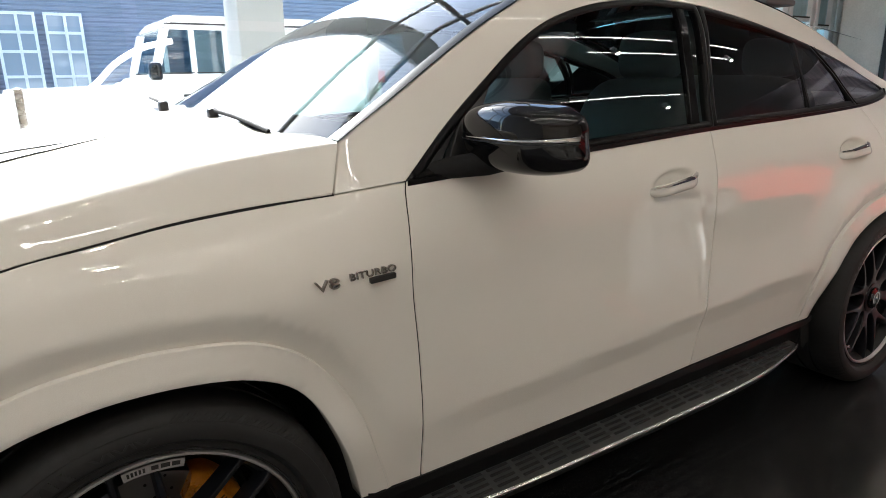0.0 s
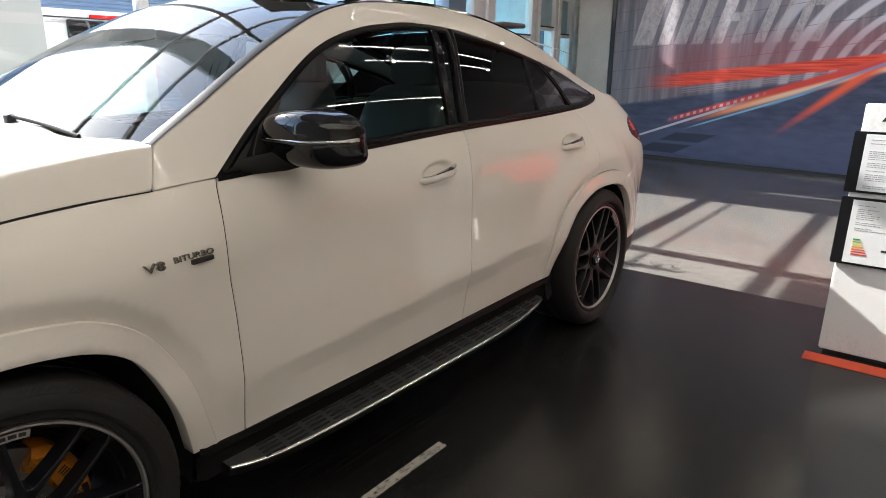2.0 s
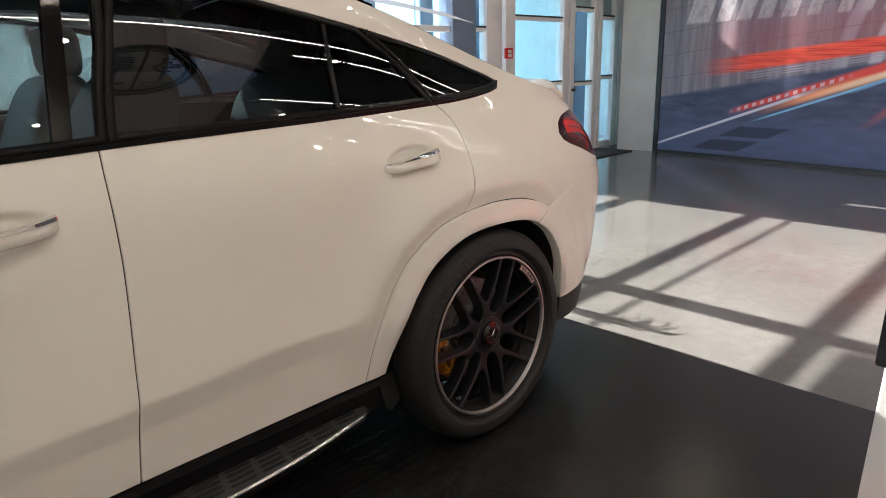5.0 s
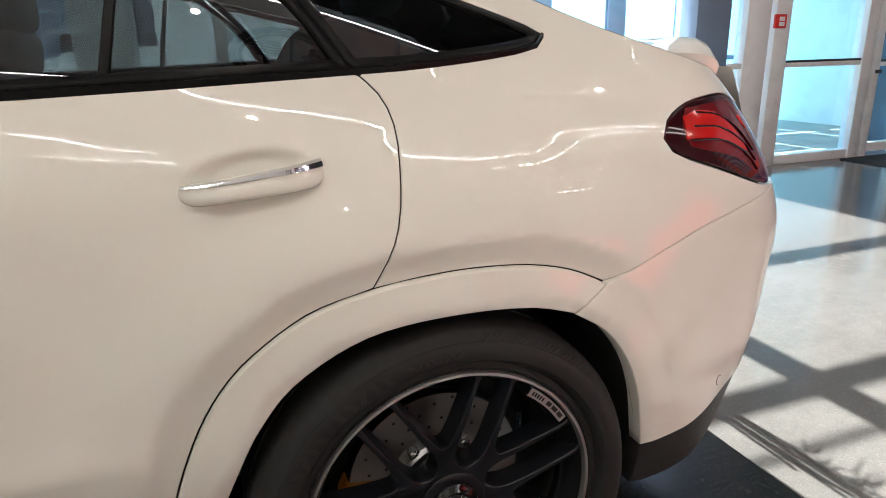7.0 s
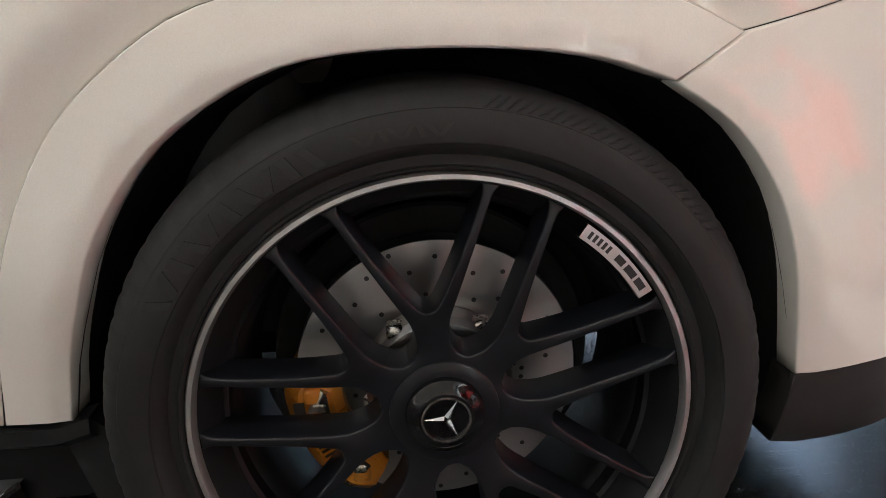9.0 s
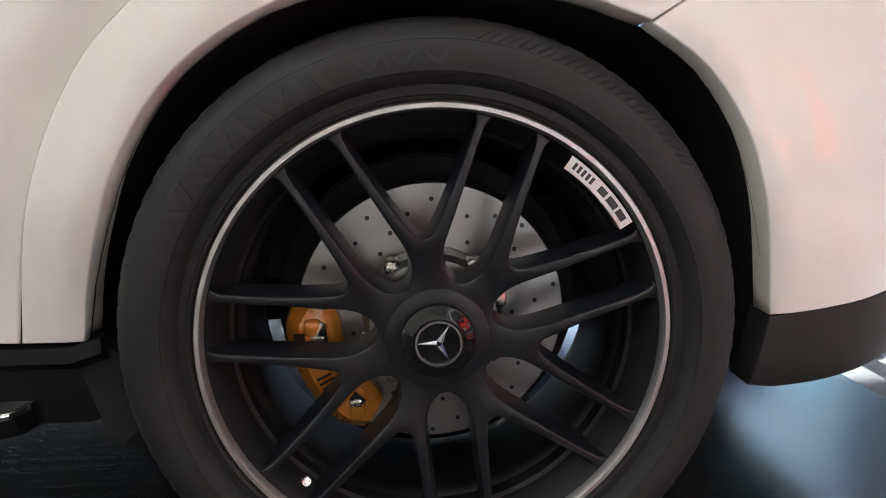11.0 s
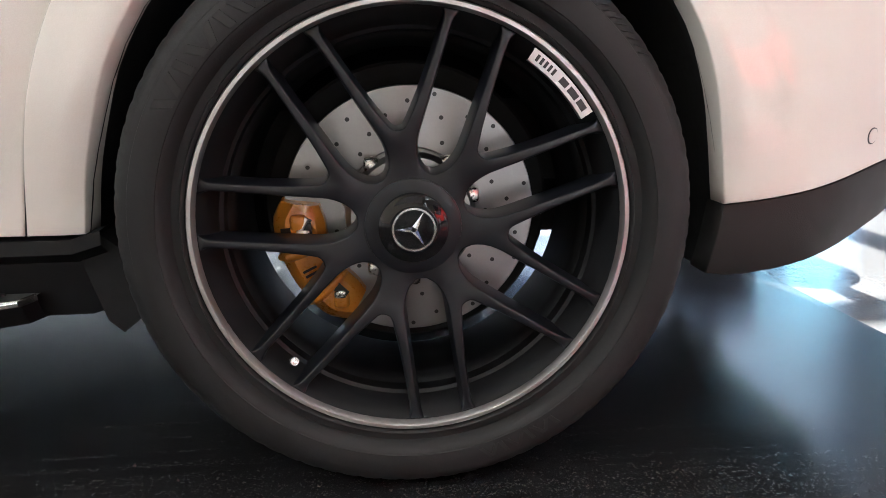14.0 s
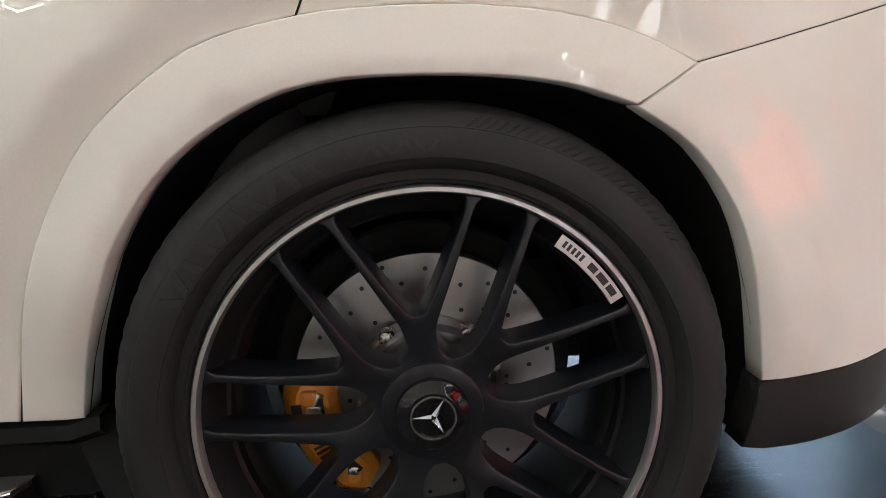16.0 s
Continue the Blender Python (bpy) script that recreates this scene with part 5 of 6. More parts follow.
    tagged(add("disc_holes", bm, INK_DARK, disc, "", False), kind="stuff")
    add("disc_bell", revolve([(0.05, 0.085), (0.088, 0.087), (0.096, 0.095), (0.099, 0.128)], 64), CAST, disc)
    for i in range(10):
        a = radians(18 + 36 * i)
        add("bell_lug", blob((0.094 * math.cos(a), 0.104, 0.094 * math.sin(a)), (0.012, 0.013, 0.012), 0.45, nu=12, nv=8), STEEL, disc)
    a0, a1 = radians(arc[0]), radians(arc[1])
    rows = []
    for i in range(19):
        s = i / 18
        a = a0 + (a1 - a0) * s
        fat = min(1.0, 5 * min(s, 1 - s) + 0.35)
        r_in, r_out = 0.128 + 0.012 * (1 - fat), 0.186 + 0.020 * fat
        prof = ((r_in, 0.150), (r_in, 0.106), (r_in + 0.012, 0.098 - 0.004 * fat), (r_out - 0.022, 0.096 - 0.006 * fat), (r_out - 0.004, 0.108), (r_out, 0.122), (r_out, 0.165))
        rows.append([(r * math.cos(a), y, r * math.sin(a)) for r, y in prof])
    bm = quad_grid(rows)
    for end in (rows[0], rows[-1]):
        bm.faces.new([bm.verts.new(p) for p in end])
    bmesh.ops.recalc_face_normals(bm, faces=bm.faces[:])
    cal = add("brake_calliper", bm, CALIPER, base, "gold-orange brake calliper")
    mid = (a0 + a1) / 2
    for aa in (a0 + radians(9), a0 + radians(20), a1 - radians(20), a1 - radians(9)):
        add("calliper_boss", blob((0.165 * math.cos(aa), 0.094, 0.165 * math.sin(aa)), (0.012, 0.008, 0.012), 0.5, nu=14, nv=8), CALIPER, cal)
    for aa, wide in ((a0 + radians(24), 3.2), (a1 - radians(19), 3.0)):
        rib = [(r * math.cos(aa + 0.25 * (r - 0.16)), y, r * math.sin(aa + 0.25 * (r - 0.16))) for r, y in ((0.130, 0.104), (0.142, 0.094), (0.165, 0.0885), (0.188, 0.0905), (0.203, 0.108))]
        add("calliper_rib", tube(rib, [0.006, 0.008, 0.0095, 0.009, 0.006], sides=10), CALIPER, cal)
    for aa in (a0 + radians(15), a1 - radians(12)):
        add("pad_clip", blob((0.158 * math.cos(aa), 0.0885, 0.158 * math.sin(aa)), (0.009, 0.004, 0.006), 0.4, nu=12, nv=6), STEEL, cal, "steel pad clip")
    for i in range(4):
        aa = mid + radians(1 + 2.6 * i) * (1 if near else -1)
        add("calliper_mark", arc_plate(0.158, 0.180, aa - radians(0.8), aa + radians(0.5), 0.0885, n=2), INK_DARK, cal)
    # black plates laid on the calliper paint the shade of its hollows
    for aa, r0, r1, w in ((a0 + radians(14), 0.146, 0.160, 5.0), (a0 + radians(15), 0.176, 0.190, 4.0), (a1 - radians(14), 0.146, 0.160, 5.0), (mid, 0.134, 0.146, 4.0)):
        add("calliper_recess", arc_plate(r0, r1, aa - radians(w), aa + radians(w), 0.0868 if r0 > 0.135 else 0.098, n=4), INK_DARK, cal)
    add("calliper_pin", tube(((0.170 * math.cos(a0 + 0.3), 0.092, 0.170 * math.sin(a0 + 0.3)), (0.150 * math.cos(a0 + 0.12), 0.092, 0.150 * math.sin(a0 + 0.12))), 0.006), STEEL, cal)
    add("dust_shield", revolve([(0.06, 0.19), (0.22, 0.185), (0.225, 0.19)], 48), MATT_BLACK, base)
    va = radians(227)
    valve = add("valve", tube([(0.262 * math.cos(va), 0.030, 0.262 * math.sin(va)), (0.252 * math.cos(va), 0.012, 0.252 * math.sin(va))], 0.0058, sides=12), STEEL, base, "steel valve cap")
    # maker's words on the sidewall, as plain leaning bars; a ribbed field beside them
    for start, step, count, r0, r1 in ((150, -4.2, 10, 0.3315, 0.3545), (104, -2.1, 8, 0.3345, 0.3480), (286, 2.3, 9, 0.3330, 0.3510)):
        for i in range(count):
            a, lean = radians(start + step * i), radians((1.1, -0.9, 0.5)[i % 3])
            bm = bmesh.new()
            rows = []
            for r, b in ((r0, a - lean), (r1, a + lean)):
                w = radians(abs(step) * 0.24)
                rows.append([(r * math.cos(b + k * w), y, r * math.sin(b + k * w)) for k, y in ((-1, -0.0165), (-0.9, -0.0190), (0.9, -0.0190), (1, -0.0165))])
            quad_grid(rows, bm=bm)
            bmesh.ops.recalc_face_normals(bm, faces=bm.faces[:])
            add("sidewall_bar", bm, RUBBER_MARK, base, "", False)
    for i in range(26):
        a = radians(82 - i * 1.8)
        bm = quad_grid([[(r * math.cos(a + d + k), y - (0.0016 if k == 0 else 0.0), r * math.sin(a + d + k)) for k in (-0.007, 0.0, 0.007)] for r, y, d in ((0.3640, -0.0112, 0.02), (0.3705, -0.0080, 0.0), (0.377, -0.0008, -0.02))])
        bmesh.ops.recalc_face_normals(bm, faces=bm.faces[:])
        add("sidewall_rib", bm, RUBBER, base, "", False)
    return base


make_wheel(Matrix.Translation((0.0, 0.0, HUB_Z)), -7)
make_wheel(Matrix.Translation((-2.935, 0.022, HUB_Z)), 20, True, 88.0, (-8, 62))
make_wheel(Matrix.Translation((0.0, 2.0, HUB_Z)) @ Matrix.Rotation(math.pi, 4, "Z"), 10, False, 60.0, (302, 368))
make_wheel(Matrix.Translation((-2.935, 1.98, HUB_Z)) @ Matrix.Rotation(math.pi, 4, "Z"), 30, False, 20.0, (118, 188))


# ---- hall ----
HALL = (-9.0, 9.6, -7.0, 4.36)
solo("floor", box((HALL[0], HALL[2], -0.15), (HALL[1], 4.52, 0.0)), FLOOR, "dark polished asphalt-look showroom floor with skid streaks", "floor", kind="structure")
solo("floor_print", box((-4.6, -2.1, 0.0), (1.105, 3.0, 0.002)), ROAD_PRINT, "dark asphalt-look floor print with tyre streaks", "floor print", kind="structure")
solo("ceiling", box((HALL[0], HALL[2], CEIL), (HALL[1], 4.6, CEIL + 0.2)), DARK_CEIL, "dark grey showroom ceiling", "ceiling", kind="structure")
solo("wall_south", box((HALL[0], HALL[2] - 0.2, 0.0), (HALL[1], HALL[2], CEIL)), BEIGE_WALL, "warm beige panelled wall", "wall", kind="structure")
solo("wall_west", box((HALL[0] - 0.2, HALL[2], 0.0), (HALL[0], 4.36, CEIL)), worn("mid_grey_wall_paint", (0.30, 0.295, 0.285), 0.7, 0.06, 1.5, 60), "mid grey painted wall", "wall", kind="structure")
# east wall with the printed picture: it runs a little askew
MUR_A, MUR_K = 7.08, 0.135


def wall_x(y):
    return MUR_A + MUR_K * y


def slab(y0, y1, z0, z1, proud, thick):
    bm = bmesh.new()
    vs = [bm.verts.new((wall_x(y) - proud + dx, y, z)) for dx in (0.0, thick) for y, z in ((y0, z0), (y1, z0), (y1, z1), (y0, z1))]
    for q in ((0, 1, 2, 3), (7, 6, 5, 4), (0, 4, 5, 1), (1, 5, 6, 2), (2, 6, 7, 3), (3, 7, 4, 0)):
        bm.faces.new([vs[i] for i in q])
    bmesh.ops.recalc_face_normals(bm, faces=bm.faces[:])
    return bm


solo("wall_east", slab(-7.0, 3.30, 0.0, CEIL, -0.06, 0.25), WHITE_WALL, "white wall behind the printed picture", "wall", kind="structure", smooth=False)
solo("wall_return", box((7.53, 3.36, 0.0), (8.40, 3.96, CEIL)), CONCRETE, "pale fair-faced concrete wall end", "wall", kind="structure")


def mural_material():
    m = mat("printed_tunnel_picture", (0.3, 0.3, 0.3), 0.55)
    nt = m.node_tree
    sep = nt.nodes.new("ShaderNodeSeparateXYZ")
    nt.links.new(tex_coord(m), sep.inputs[0])
    Y, Z = sep.outputs[1], sep.outputs[2]

    def math_node(op, a, b=None, c=None):
        n = nt.nodes.new("ShaderNodeMath")
        n.operation = op
        for i, v in enumerate((a, b, c)):
            if v is None:
                continue
            if isinstance(v, (int, float)):
                n.inputs[i].default_value = v
            else:
                nt.links.new(v, n.inputs[i])
        return n.outputs[0]

    def smooth(v, lo, hi):
        n = nt.nodes.new("ShaderNodeMapRange")
        n.interpolation_type = "SMOOTHSTEP"
        nt.links.new(v, n.inputs[0])
        n.inputs[1].default_value, n.inputs[2].default_value = lo, hi
        return n.outputs[0]

    def line(y0, z0, y1, z1):
        k = (z1 - z0) / (y1 - y0)
        return math_node("SUBTRACT", Z, math_node("MULTIPLY_ADD", Y, k, z0 - k * y0))

    def band(y0, z0, y1, z1, w0, w1, soft, ya=None, yb=None, fade=0.3):
        """A soft streak along a line; ya, yb: where it begins and ends."""
        d = math_node("ABSOLUTE", line(y0, z0, y1, z1))
        kw = (w1 - w0) / (y1 - y0)
        w = math_node("MULTIPLY_ADD", Y, kw, w0 - kw * y0)
        r = math_node("DIVIDE", d, w)
        a = smooth(r, 1.0 + soft, 1.0 - soft)
        if ya is not None:
            a = math_node("MULTIPLY", a, smooth(Y, ya, ya - fade))
        if yb is not None:
            a = math_node("MULTIPLY", a, smooth(Y, yb, yb + fade))
        return a
    state = [None]

    def paint(mask, color):
        n = nt.nodes.new("ShaderNodeMix")
        n.data_type = "RGBA"
        nt.links.new(mask, n.inputs[0])
        if isinstance(state[0], tuple):
            n.inputs[6].default_value = (*state[0], 1)
        else:
            nt.links.new(state[0], n.inputs[6])
        if isinstance(color, tuple):
            n.inputs[7].default_value = (*color, 1)
        else:
            nt.links.new(color, n.inputs[7])
        state[0] = n.outputs[2]
    # concrete vault, with upright smears
    smear = noise_tex(m, 3.0, 5.0, 0.6, (1.0, 2.2, 0.16))
    fine = noise_tex(m, 15.0, 8.0, 0.75, (1.0, 1.0, 0.7))
    state[0] = ramp(m, smear, ((0.30, (0.095, 0.092, 0.115)), (0.55, (0.19, 0.175, 0.20)), (0.78, (0.36, 0.32, 0.345))))
    # ribs of the vault towards the far end
    dy, dz = math_node("ADD", Y, 1.5), math_node("SUBTRACT", Z, 1.1)
    rad = math_node("SQRT", math_node("ADD", math_node("MULTIPLY", dy, dy), math_node("MULTIPLY", math_node("MULTIPLY", dz, dz), 1.3)))
    ribs = smooth(math_node("SINE", math_node("MULTIPLY", math_node("LOGARITHM", rad, 2.718), 38.0)), -0.1, 0.8)
    far = smooth(Y, 1.4, 0.0)
    paint(math_node("MULTIPLY", math_node("MULTIPLY", ribs, far), 0.85), (0.62, 0.62, 0.67))
    joints = smooth(math_node("ABSOLUTE", math_node("SUBTRACT", math_node("FRACT", math_node("MULTIPLY", line(2.3, 1.50, -0.5, 1.80), 3.2)), 0.5)), 0.475, 0.495)
    paint(math_node("MULTIPLY", joints, 0.55), (0.06, 0.058, 0.075))
    # letters on the vault, as plain slanted slabs, worn
    lean = math_node("MULTIPLY_ADD", Z, 0.30, Y)
    zone = math_node("MULTIPLY", smooth(Z, 1.80, 1.84), smooth(Z, 2.92, 2.88))
    slabs = None
    for a, b in ((3.46, 3.12), (3.02, 2.82), (2.74, 2.54), (2.46, 2.28), (2.16, 1.98), (1.86, 1.72), (1.52, 1.38), (1.27, 1.16), (1.05, 0.93), (0.80, 0.66)):
        s = math_node("MULTIPLY", smooth(lean, b, b + 0.02), smooth(lean, a + 0.02, a))
        slabs = s if slabs is None else math_node("MAXIMUM", slabs, s)
    for a, b, z0, z1 in ((2.16, 1.72, 2.12, 2.26), (1.05, 0.66, 1.82, 1.95), (0.92, 0.66, 2.28, 2.40), (2.16, 1.72, 2.72, 2.90)):
        s = math_node("MULTIPLY", math_node("MULTIPLY", smooth(lean, b, b + 0.02), smooth(lean, a + 0.02, a)), math_node("MULTIPLY", smooth(Z, z0, z0 + 0.02), smooth(Z, z1, z1 - 0.02)))
        slabs = math_node("MAXIMUM", slabs, s)
    wear = math_node("MULTIPLY", smooth(fine, 0.18, 0.66), 0.85)
    paint(math_node("MULTIPLY", math_node("MULTIPLY", slabs, zone), wear), (0.50, 0.475, 0.485))
    # red glow on the wall, then the lane
    paint(math_node("MULTIPLY", band(2.3, 1.50, -0.5, 1.78, 0.30, 0.20, 0.95, 3.0, None, 1.2), 0.45), (0.36, 0.07, 0.08))
    road = smooth(line(3.2, 0.83, -0.5, 1.40), 0.03, -0.03)
    lane = noise_tex(m, 5.0, 5.0, 0.55, (1.0, 0.5, 2.4))
    paint(road, ramp(m, lane, ((0.3, (0.030, 0.038, 0.075)), (0.7, (0.070, 0.085, 0.15)))))
    paint(math_node("MULTIPLY", band(3.0, 0.15, -1.0, 0.35, 0.30, 0.35, 0.9), 0.5), (0.10, 0.125, 0.22))
    # barrier and rails
    streak = noise_tex(m, 6.0, 5.0, 0.6, (1.0, 0.25, 9.0))
    red = ramp(m, streak, ((0.3, (0.45, 0.025, 0.015)), (0.6, (0.85, 0.09, 0.04)), (0.8, (0.95, 0.25, 0.13))))
    paint(band(2.0, 1.28, -0.5, 1.56, 0.10, 0.075, 0.25, 2.75, None, 0.9), red)
    for dz0, w in ((-0.135, 0.010), (-0.17, 0.008), (-0.20, 0.007)):
        paint(math_node("MULTIPLY", band(2.0, 1.28 + dz0, -0.5, 1.56 + dz0 * 0.7, w, w, 0.6, 2.05, None, 0.1), 0.7), (0.30, 0.28, 0.33))
    # kerb, white line, light trails
    checks = smooth(math_node("SINE", math_node("MULTIPLY", Y, 62.0)), -0.15, 0.15)
    paint(band(2.17, 0.645, -0.52, 1.50, 0.032, 0.05, 0.75, 2.25, None, 0.3), (0.62, 0.06, 0.045))
    paint(math_node("MULTIPLY", band(2.17, 0.645, -0.52, 1.50, 0.022, 0.02, 0.4, 2.25, 0.6, 0.3), math_node("MULTIPLY", checks, 0.75)), (0.60, 0.48, 0.49))
    paint(band(2.08, 0.55, -0.5, 1.44, 0.034, 0.065, 0.8, 1.95, None, 0.9), (0.80, 0.26, 0.09))
    paint(math_node("MULTIPLY", band(2.08, 0.535, -0.5, 1.43, 0.012, 0.05, 0.9, 1.5, None, 1.0), 0.85), (0.78, 0.62, 0.42))
    paint(band(1.84, 0.535, 0.17, 1.13, 0.012, 0.018, 0.6, 1.95, 0.0, 0.4), (0.20, 0.45, 0.62))
    paint(band(3.2, 0.165, 1.0, 0.975, 0.016, 0.022, 0.4, None, 0.9, 0.6), (0.55, 0.54, 0.58))
    paint(band(0.45, 0.60, -0.5, 1.40, 0.045, 0.075, 0.98, 0.66, None, 0.9), (0.86, 0.12, 0.04))
    paint(band(0.9, 1.04, -0.5, 1.48, 0.040, 0.05, 0.6, 1.0, None, 0.5), (0.66, 0.06, 0.04))
    paint(math_node("MULTIPLY", band(0.7, 0.92, -0.5, 1.44, 0.02, 0.02, 0.7, 0.8, None, 0.3), 0.8), (0.14, 0.30, 0.50))
    # drain covers in the lane
    for k0, za, zb in ((0.0, 0.10, 0.27), (-0.12, 0.30, 0.46)):
        q = math_node("MULTIPLY_ADD", Z, 2.0, Y)
        mk = math_node("MULTIPLY", math_node("MULTIPLY", smooth(Z, za, za + 0.02), smooth(Z, zb, zb - 0.02)), math_node("MULTIPLY", smooth(q, 2.24, 2.28), smooth(q, 2.94, 2.90)))
        paint(math_node("MULTIPLY", mk, 0.75), (0.018, 0.02, 0.035))
    # this end of the print is darkened to keep window reflections dark
    paint(math_node("MULTIPLY", smooth(Y, -1.7, -2.7), 0.88), (0.030, 0.032, 0.045))
    gain = nt.nodes.new("ShaderNodeMix")
    gain.data_type, gain.blend_type = "RGBA", "MULTIPLY"
    gain.inputs[0].default_value = 1.0
    gain.inputs[7].default_value = (1.30, 1.25, 1.25, 1)
    nt.links.new(state[0], gain.inputs[6])
    link(m, gain.outputs[2], "Base Color")
    return m


MURAL = mural_material()
solo("wall_picture", slab(-6.9, 3.27, 0.05, 3.90, 0.004, 0.05), MURAL, "large wall print of a racing tunnel with red light trails", "wall picture", kind="structure", smooth=False)
# unseen slab, added so that the car windows mirror something dark
solo("upper_wall", slab(-6.9, 3.27, 3.905, CEIL - 0.02, 0.004, 0.05), DARK_CEIL, "unseen dark slab above the print, added to darken reflections", "wall", kind="structure", smooth=False)
solo("picture_edge", slab(3.272, 3.345, 0.0, CEIL - 0.02, 0.02, 0.07), TRIM, "black edge of the wall print", "trim", kind="structure", smooth=False)
solo("picture_foot", slab(-6.9, 3.27, 0.0, 0.048, 0.008, 0.05), TRIM, "dark foot rail of the wall print", "trim", kind="structure", smooth=False)

# ---- glazed front: posts, rails, panes ----
GY = 4.36
POSTS = [(-8.2, 0.09), (-6.2, 0.09), (-4.2, 0.09), (-2.2, 0.0), (-0.2, 0.09), (1.725, 0.17), (3.1, 0.0)]
for x, w in POSTS:
    if w:
        solo("mullion", box((x - w / 2, GY - 0.06, 0.0), (x + w / 2, GY + 0.06, CEIL), 0.006), ALU, "pale metal mullion of the glazed front", "mullion", "mullions", "structure")
for z, h, deep in ((0.06, 0.12, 0.045), (1.78, 0.072, 0.045), (2.635, 0.055, 0.045), (2.845, 0.02, 0.015), (3.475, 0.06, 0.045), (4.7, 0.09, 0.045), (6.1, 0.09, 0.045)):
    solo("transom", box((HALL[0] if z < 0.5 or z > 4 else 0.6, GY - deep, z - h / 2), (4.15, GY + deep, z + h / 2), 0.006), ALU, "pale metal transom of the glazed front", "transom", "transoms", "structure")
# added panel, out of view, that keeps the sun off the floor
solo("window_blind", box((0.62, GY - 0.055, 3.53), (1.63, GY - 0.047, 5.4), 0.002), COLUMN_GREY, "unseen grey panel added over the upper glazing to shade the floor", "blind", kind="structure")
edges = [HALL[0]] + [x for x, w in POSTS] + [4.15]
win = thing("window_1", (0, GY, 0), "floor-to-ceiling glazed showroom front", "window", kind="structure")
for a, b in zip(edges, edges[1:]):
    for z0, z1 in ((0.12, 1.74), (1.82, 2.58), (2.88, CEIL)):
        pane = part("pane", quad_grid([[(a + 0.05, GY, z0), (b - 0.05, GY, z0)], [(a + 0.05, GY, z1), (b - 0.05, GY, z1)]]), PANE_GLASS, win, smooth=False)
        pane.visible_shadow = False
solo("wall_post", box((4.15, GY - 0.10, 0.0), (4.56, GY + 0.14, CEIL), 0.008), worn("blue_grey_post", (0.16, 0.22, 0.31), 0.4, 0.1), "blue-grey clad post beside the entrance", "post", kind="structure")

# entrance: side lights and a door leaf, porch behind
ent = thing("door_1", (5.9, GY, 0), "closed glass entrance door in pale metal frames with side panes", "door", kind="structure")
for x0, x1 in ((4.80, 5.10), (5.17, 5.37), (6.47, 6.62), (6.65, 6.76), (7.27, 7.37), (7.40, 7.50), (7.86, 8.0), (8.04, 8.18)):
    part("post", box((x0, GY - 0.07, 0.0), (x1, GY + 0.07, CEIL), 0.008), ALU, ent)
for x0, x1, zs in ((4.56, 4.80, (1.06, 1.78, 2.63, 3.42)), (5.37, 6.47, (0.05, 1.055, 1.94, 2.63, 3.42)), (6.76, 7.27, (0.10, 1.03, 2.10, 2.63, 3.42)), (7.50, 7.86, (0.05, 1.10, 2.0, 2.63, 3.42))):
    for z in zs:
        h = 0.05 if z < 0.2 else 0.026
        part("rail", box((x0, GY - 0.05, z - h), (x1, GY + 0.05, z + h), 0.006), ALU, ent)
    pane = part("pane", quad_grid([[(x0, GY + 0.004, 0.06), (x1, GY + 0.004, 0.06)], [(x0, GY + 0.004, CEIL), (x1, GY + 0.004, CEIL)]]), FILM_GLASS, ent, smooth=False)
    pane.visible_shadow = False
    for z in zs[1:3]:
        part("gasket", box((x0, GY - 0.054, z + 0.024), (x1, GY - 0.045, z + 0.046)), TRIM, ent)
# solid panels added over the panes to block sun from print and floor
part("header", box((6.77, GY + 0.012, 2.13), (7.26, GY + 0.04, CEIL)), ALU, ent)
for x0, x1 in ((4.565, 4.795), (5.375, 6.465)):
    part("header", box((x0, GY + 0.012, 2.76), (x1, GY + 0.04, CEIL)), ALU, ent)
part("header", box((7.51, GY + 0.012, 2.03), (7.85, GY + 0.04, CEIL)), ALU, ent)
part("door_handle", box((6.69, GY - 0.13, 0.93), (6.73, GY - 0.07, 0.97), 0.008), TRIM, ent)
alarm = thing("fire_alarm_sign", (5.20, GY - 0.08, 1.49), "small red fire alarm call point on the door post", "fire alarm")
part("case", box((5.135, GY - 0.105, 1.42), (5.275, GY - 0.068, 1.555), 0.008), SIGN_RED, alarm)
for i in range(2):
    part("face", box((5.175, GY - 0.108, 1.44 + 0.05 * i), (5.245, GY - 0.1035, 1.48 + 0.05 * i), 0.002), SIGN_WHITE, alarm)
solo("doormat", box((6.30, 3.62, 0.0), (7.40, 4.24, 0.014), 0.004), MAT_DARK, "dark ribbed doormat in front of the glass door", "doormat")
# porch
solo("porch_roof", box((4.2, 4.55, 2.9), (9.5, 8.0, 3.1)), ALU, "pale roof of the entrance porch", "porch roof", kind="structure")
solo("porch_wall", box((9.3, 4.5, -0.02), (9.5, 8.0, 2.9)), ALU, "pale side wall of the entrance porch", "wall", kind="structure")
for k in range(4):
    for z0, z1 in ((0.0, 1.05), (1.12, 2.0), (2.06, 2.9)):
        solo("porch_pane", box((4.3 + 1.3 * k, 7.93, z0), (5.56 + 1.3 * k, 7.95, z1)), FROSTED, "pale cyan frosted glass panel of the porch", "glass panel", "porch panes", "structure")
for x in (4.3, 5.6, 7.0, 8.4):
    solo("porch_post", box((x, 7.9, -0.02), (x + 0.32, 8.05, 2.9), 0.01), bpy.data.materials["blue_grey_post"], "blue-grey porch post", "post", "porch posts", "structure")

solo("porch_post", box((7.70, 5.0, -0.02), (8.17, 5.12, 2.9), 0.01), bpy.data.materials["blue_grey_post"], "blue-grey porch post", "post", "porch posts", "structure")
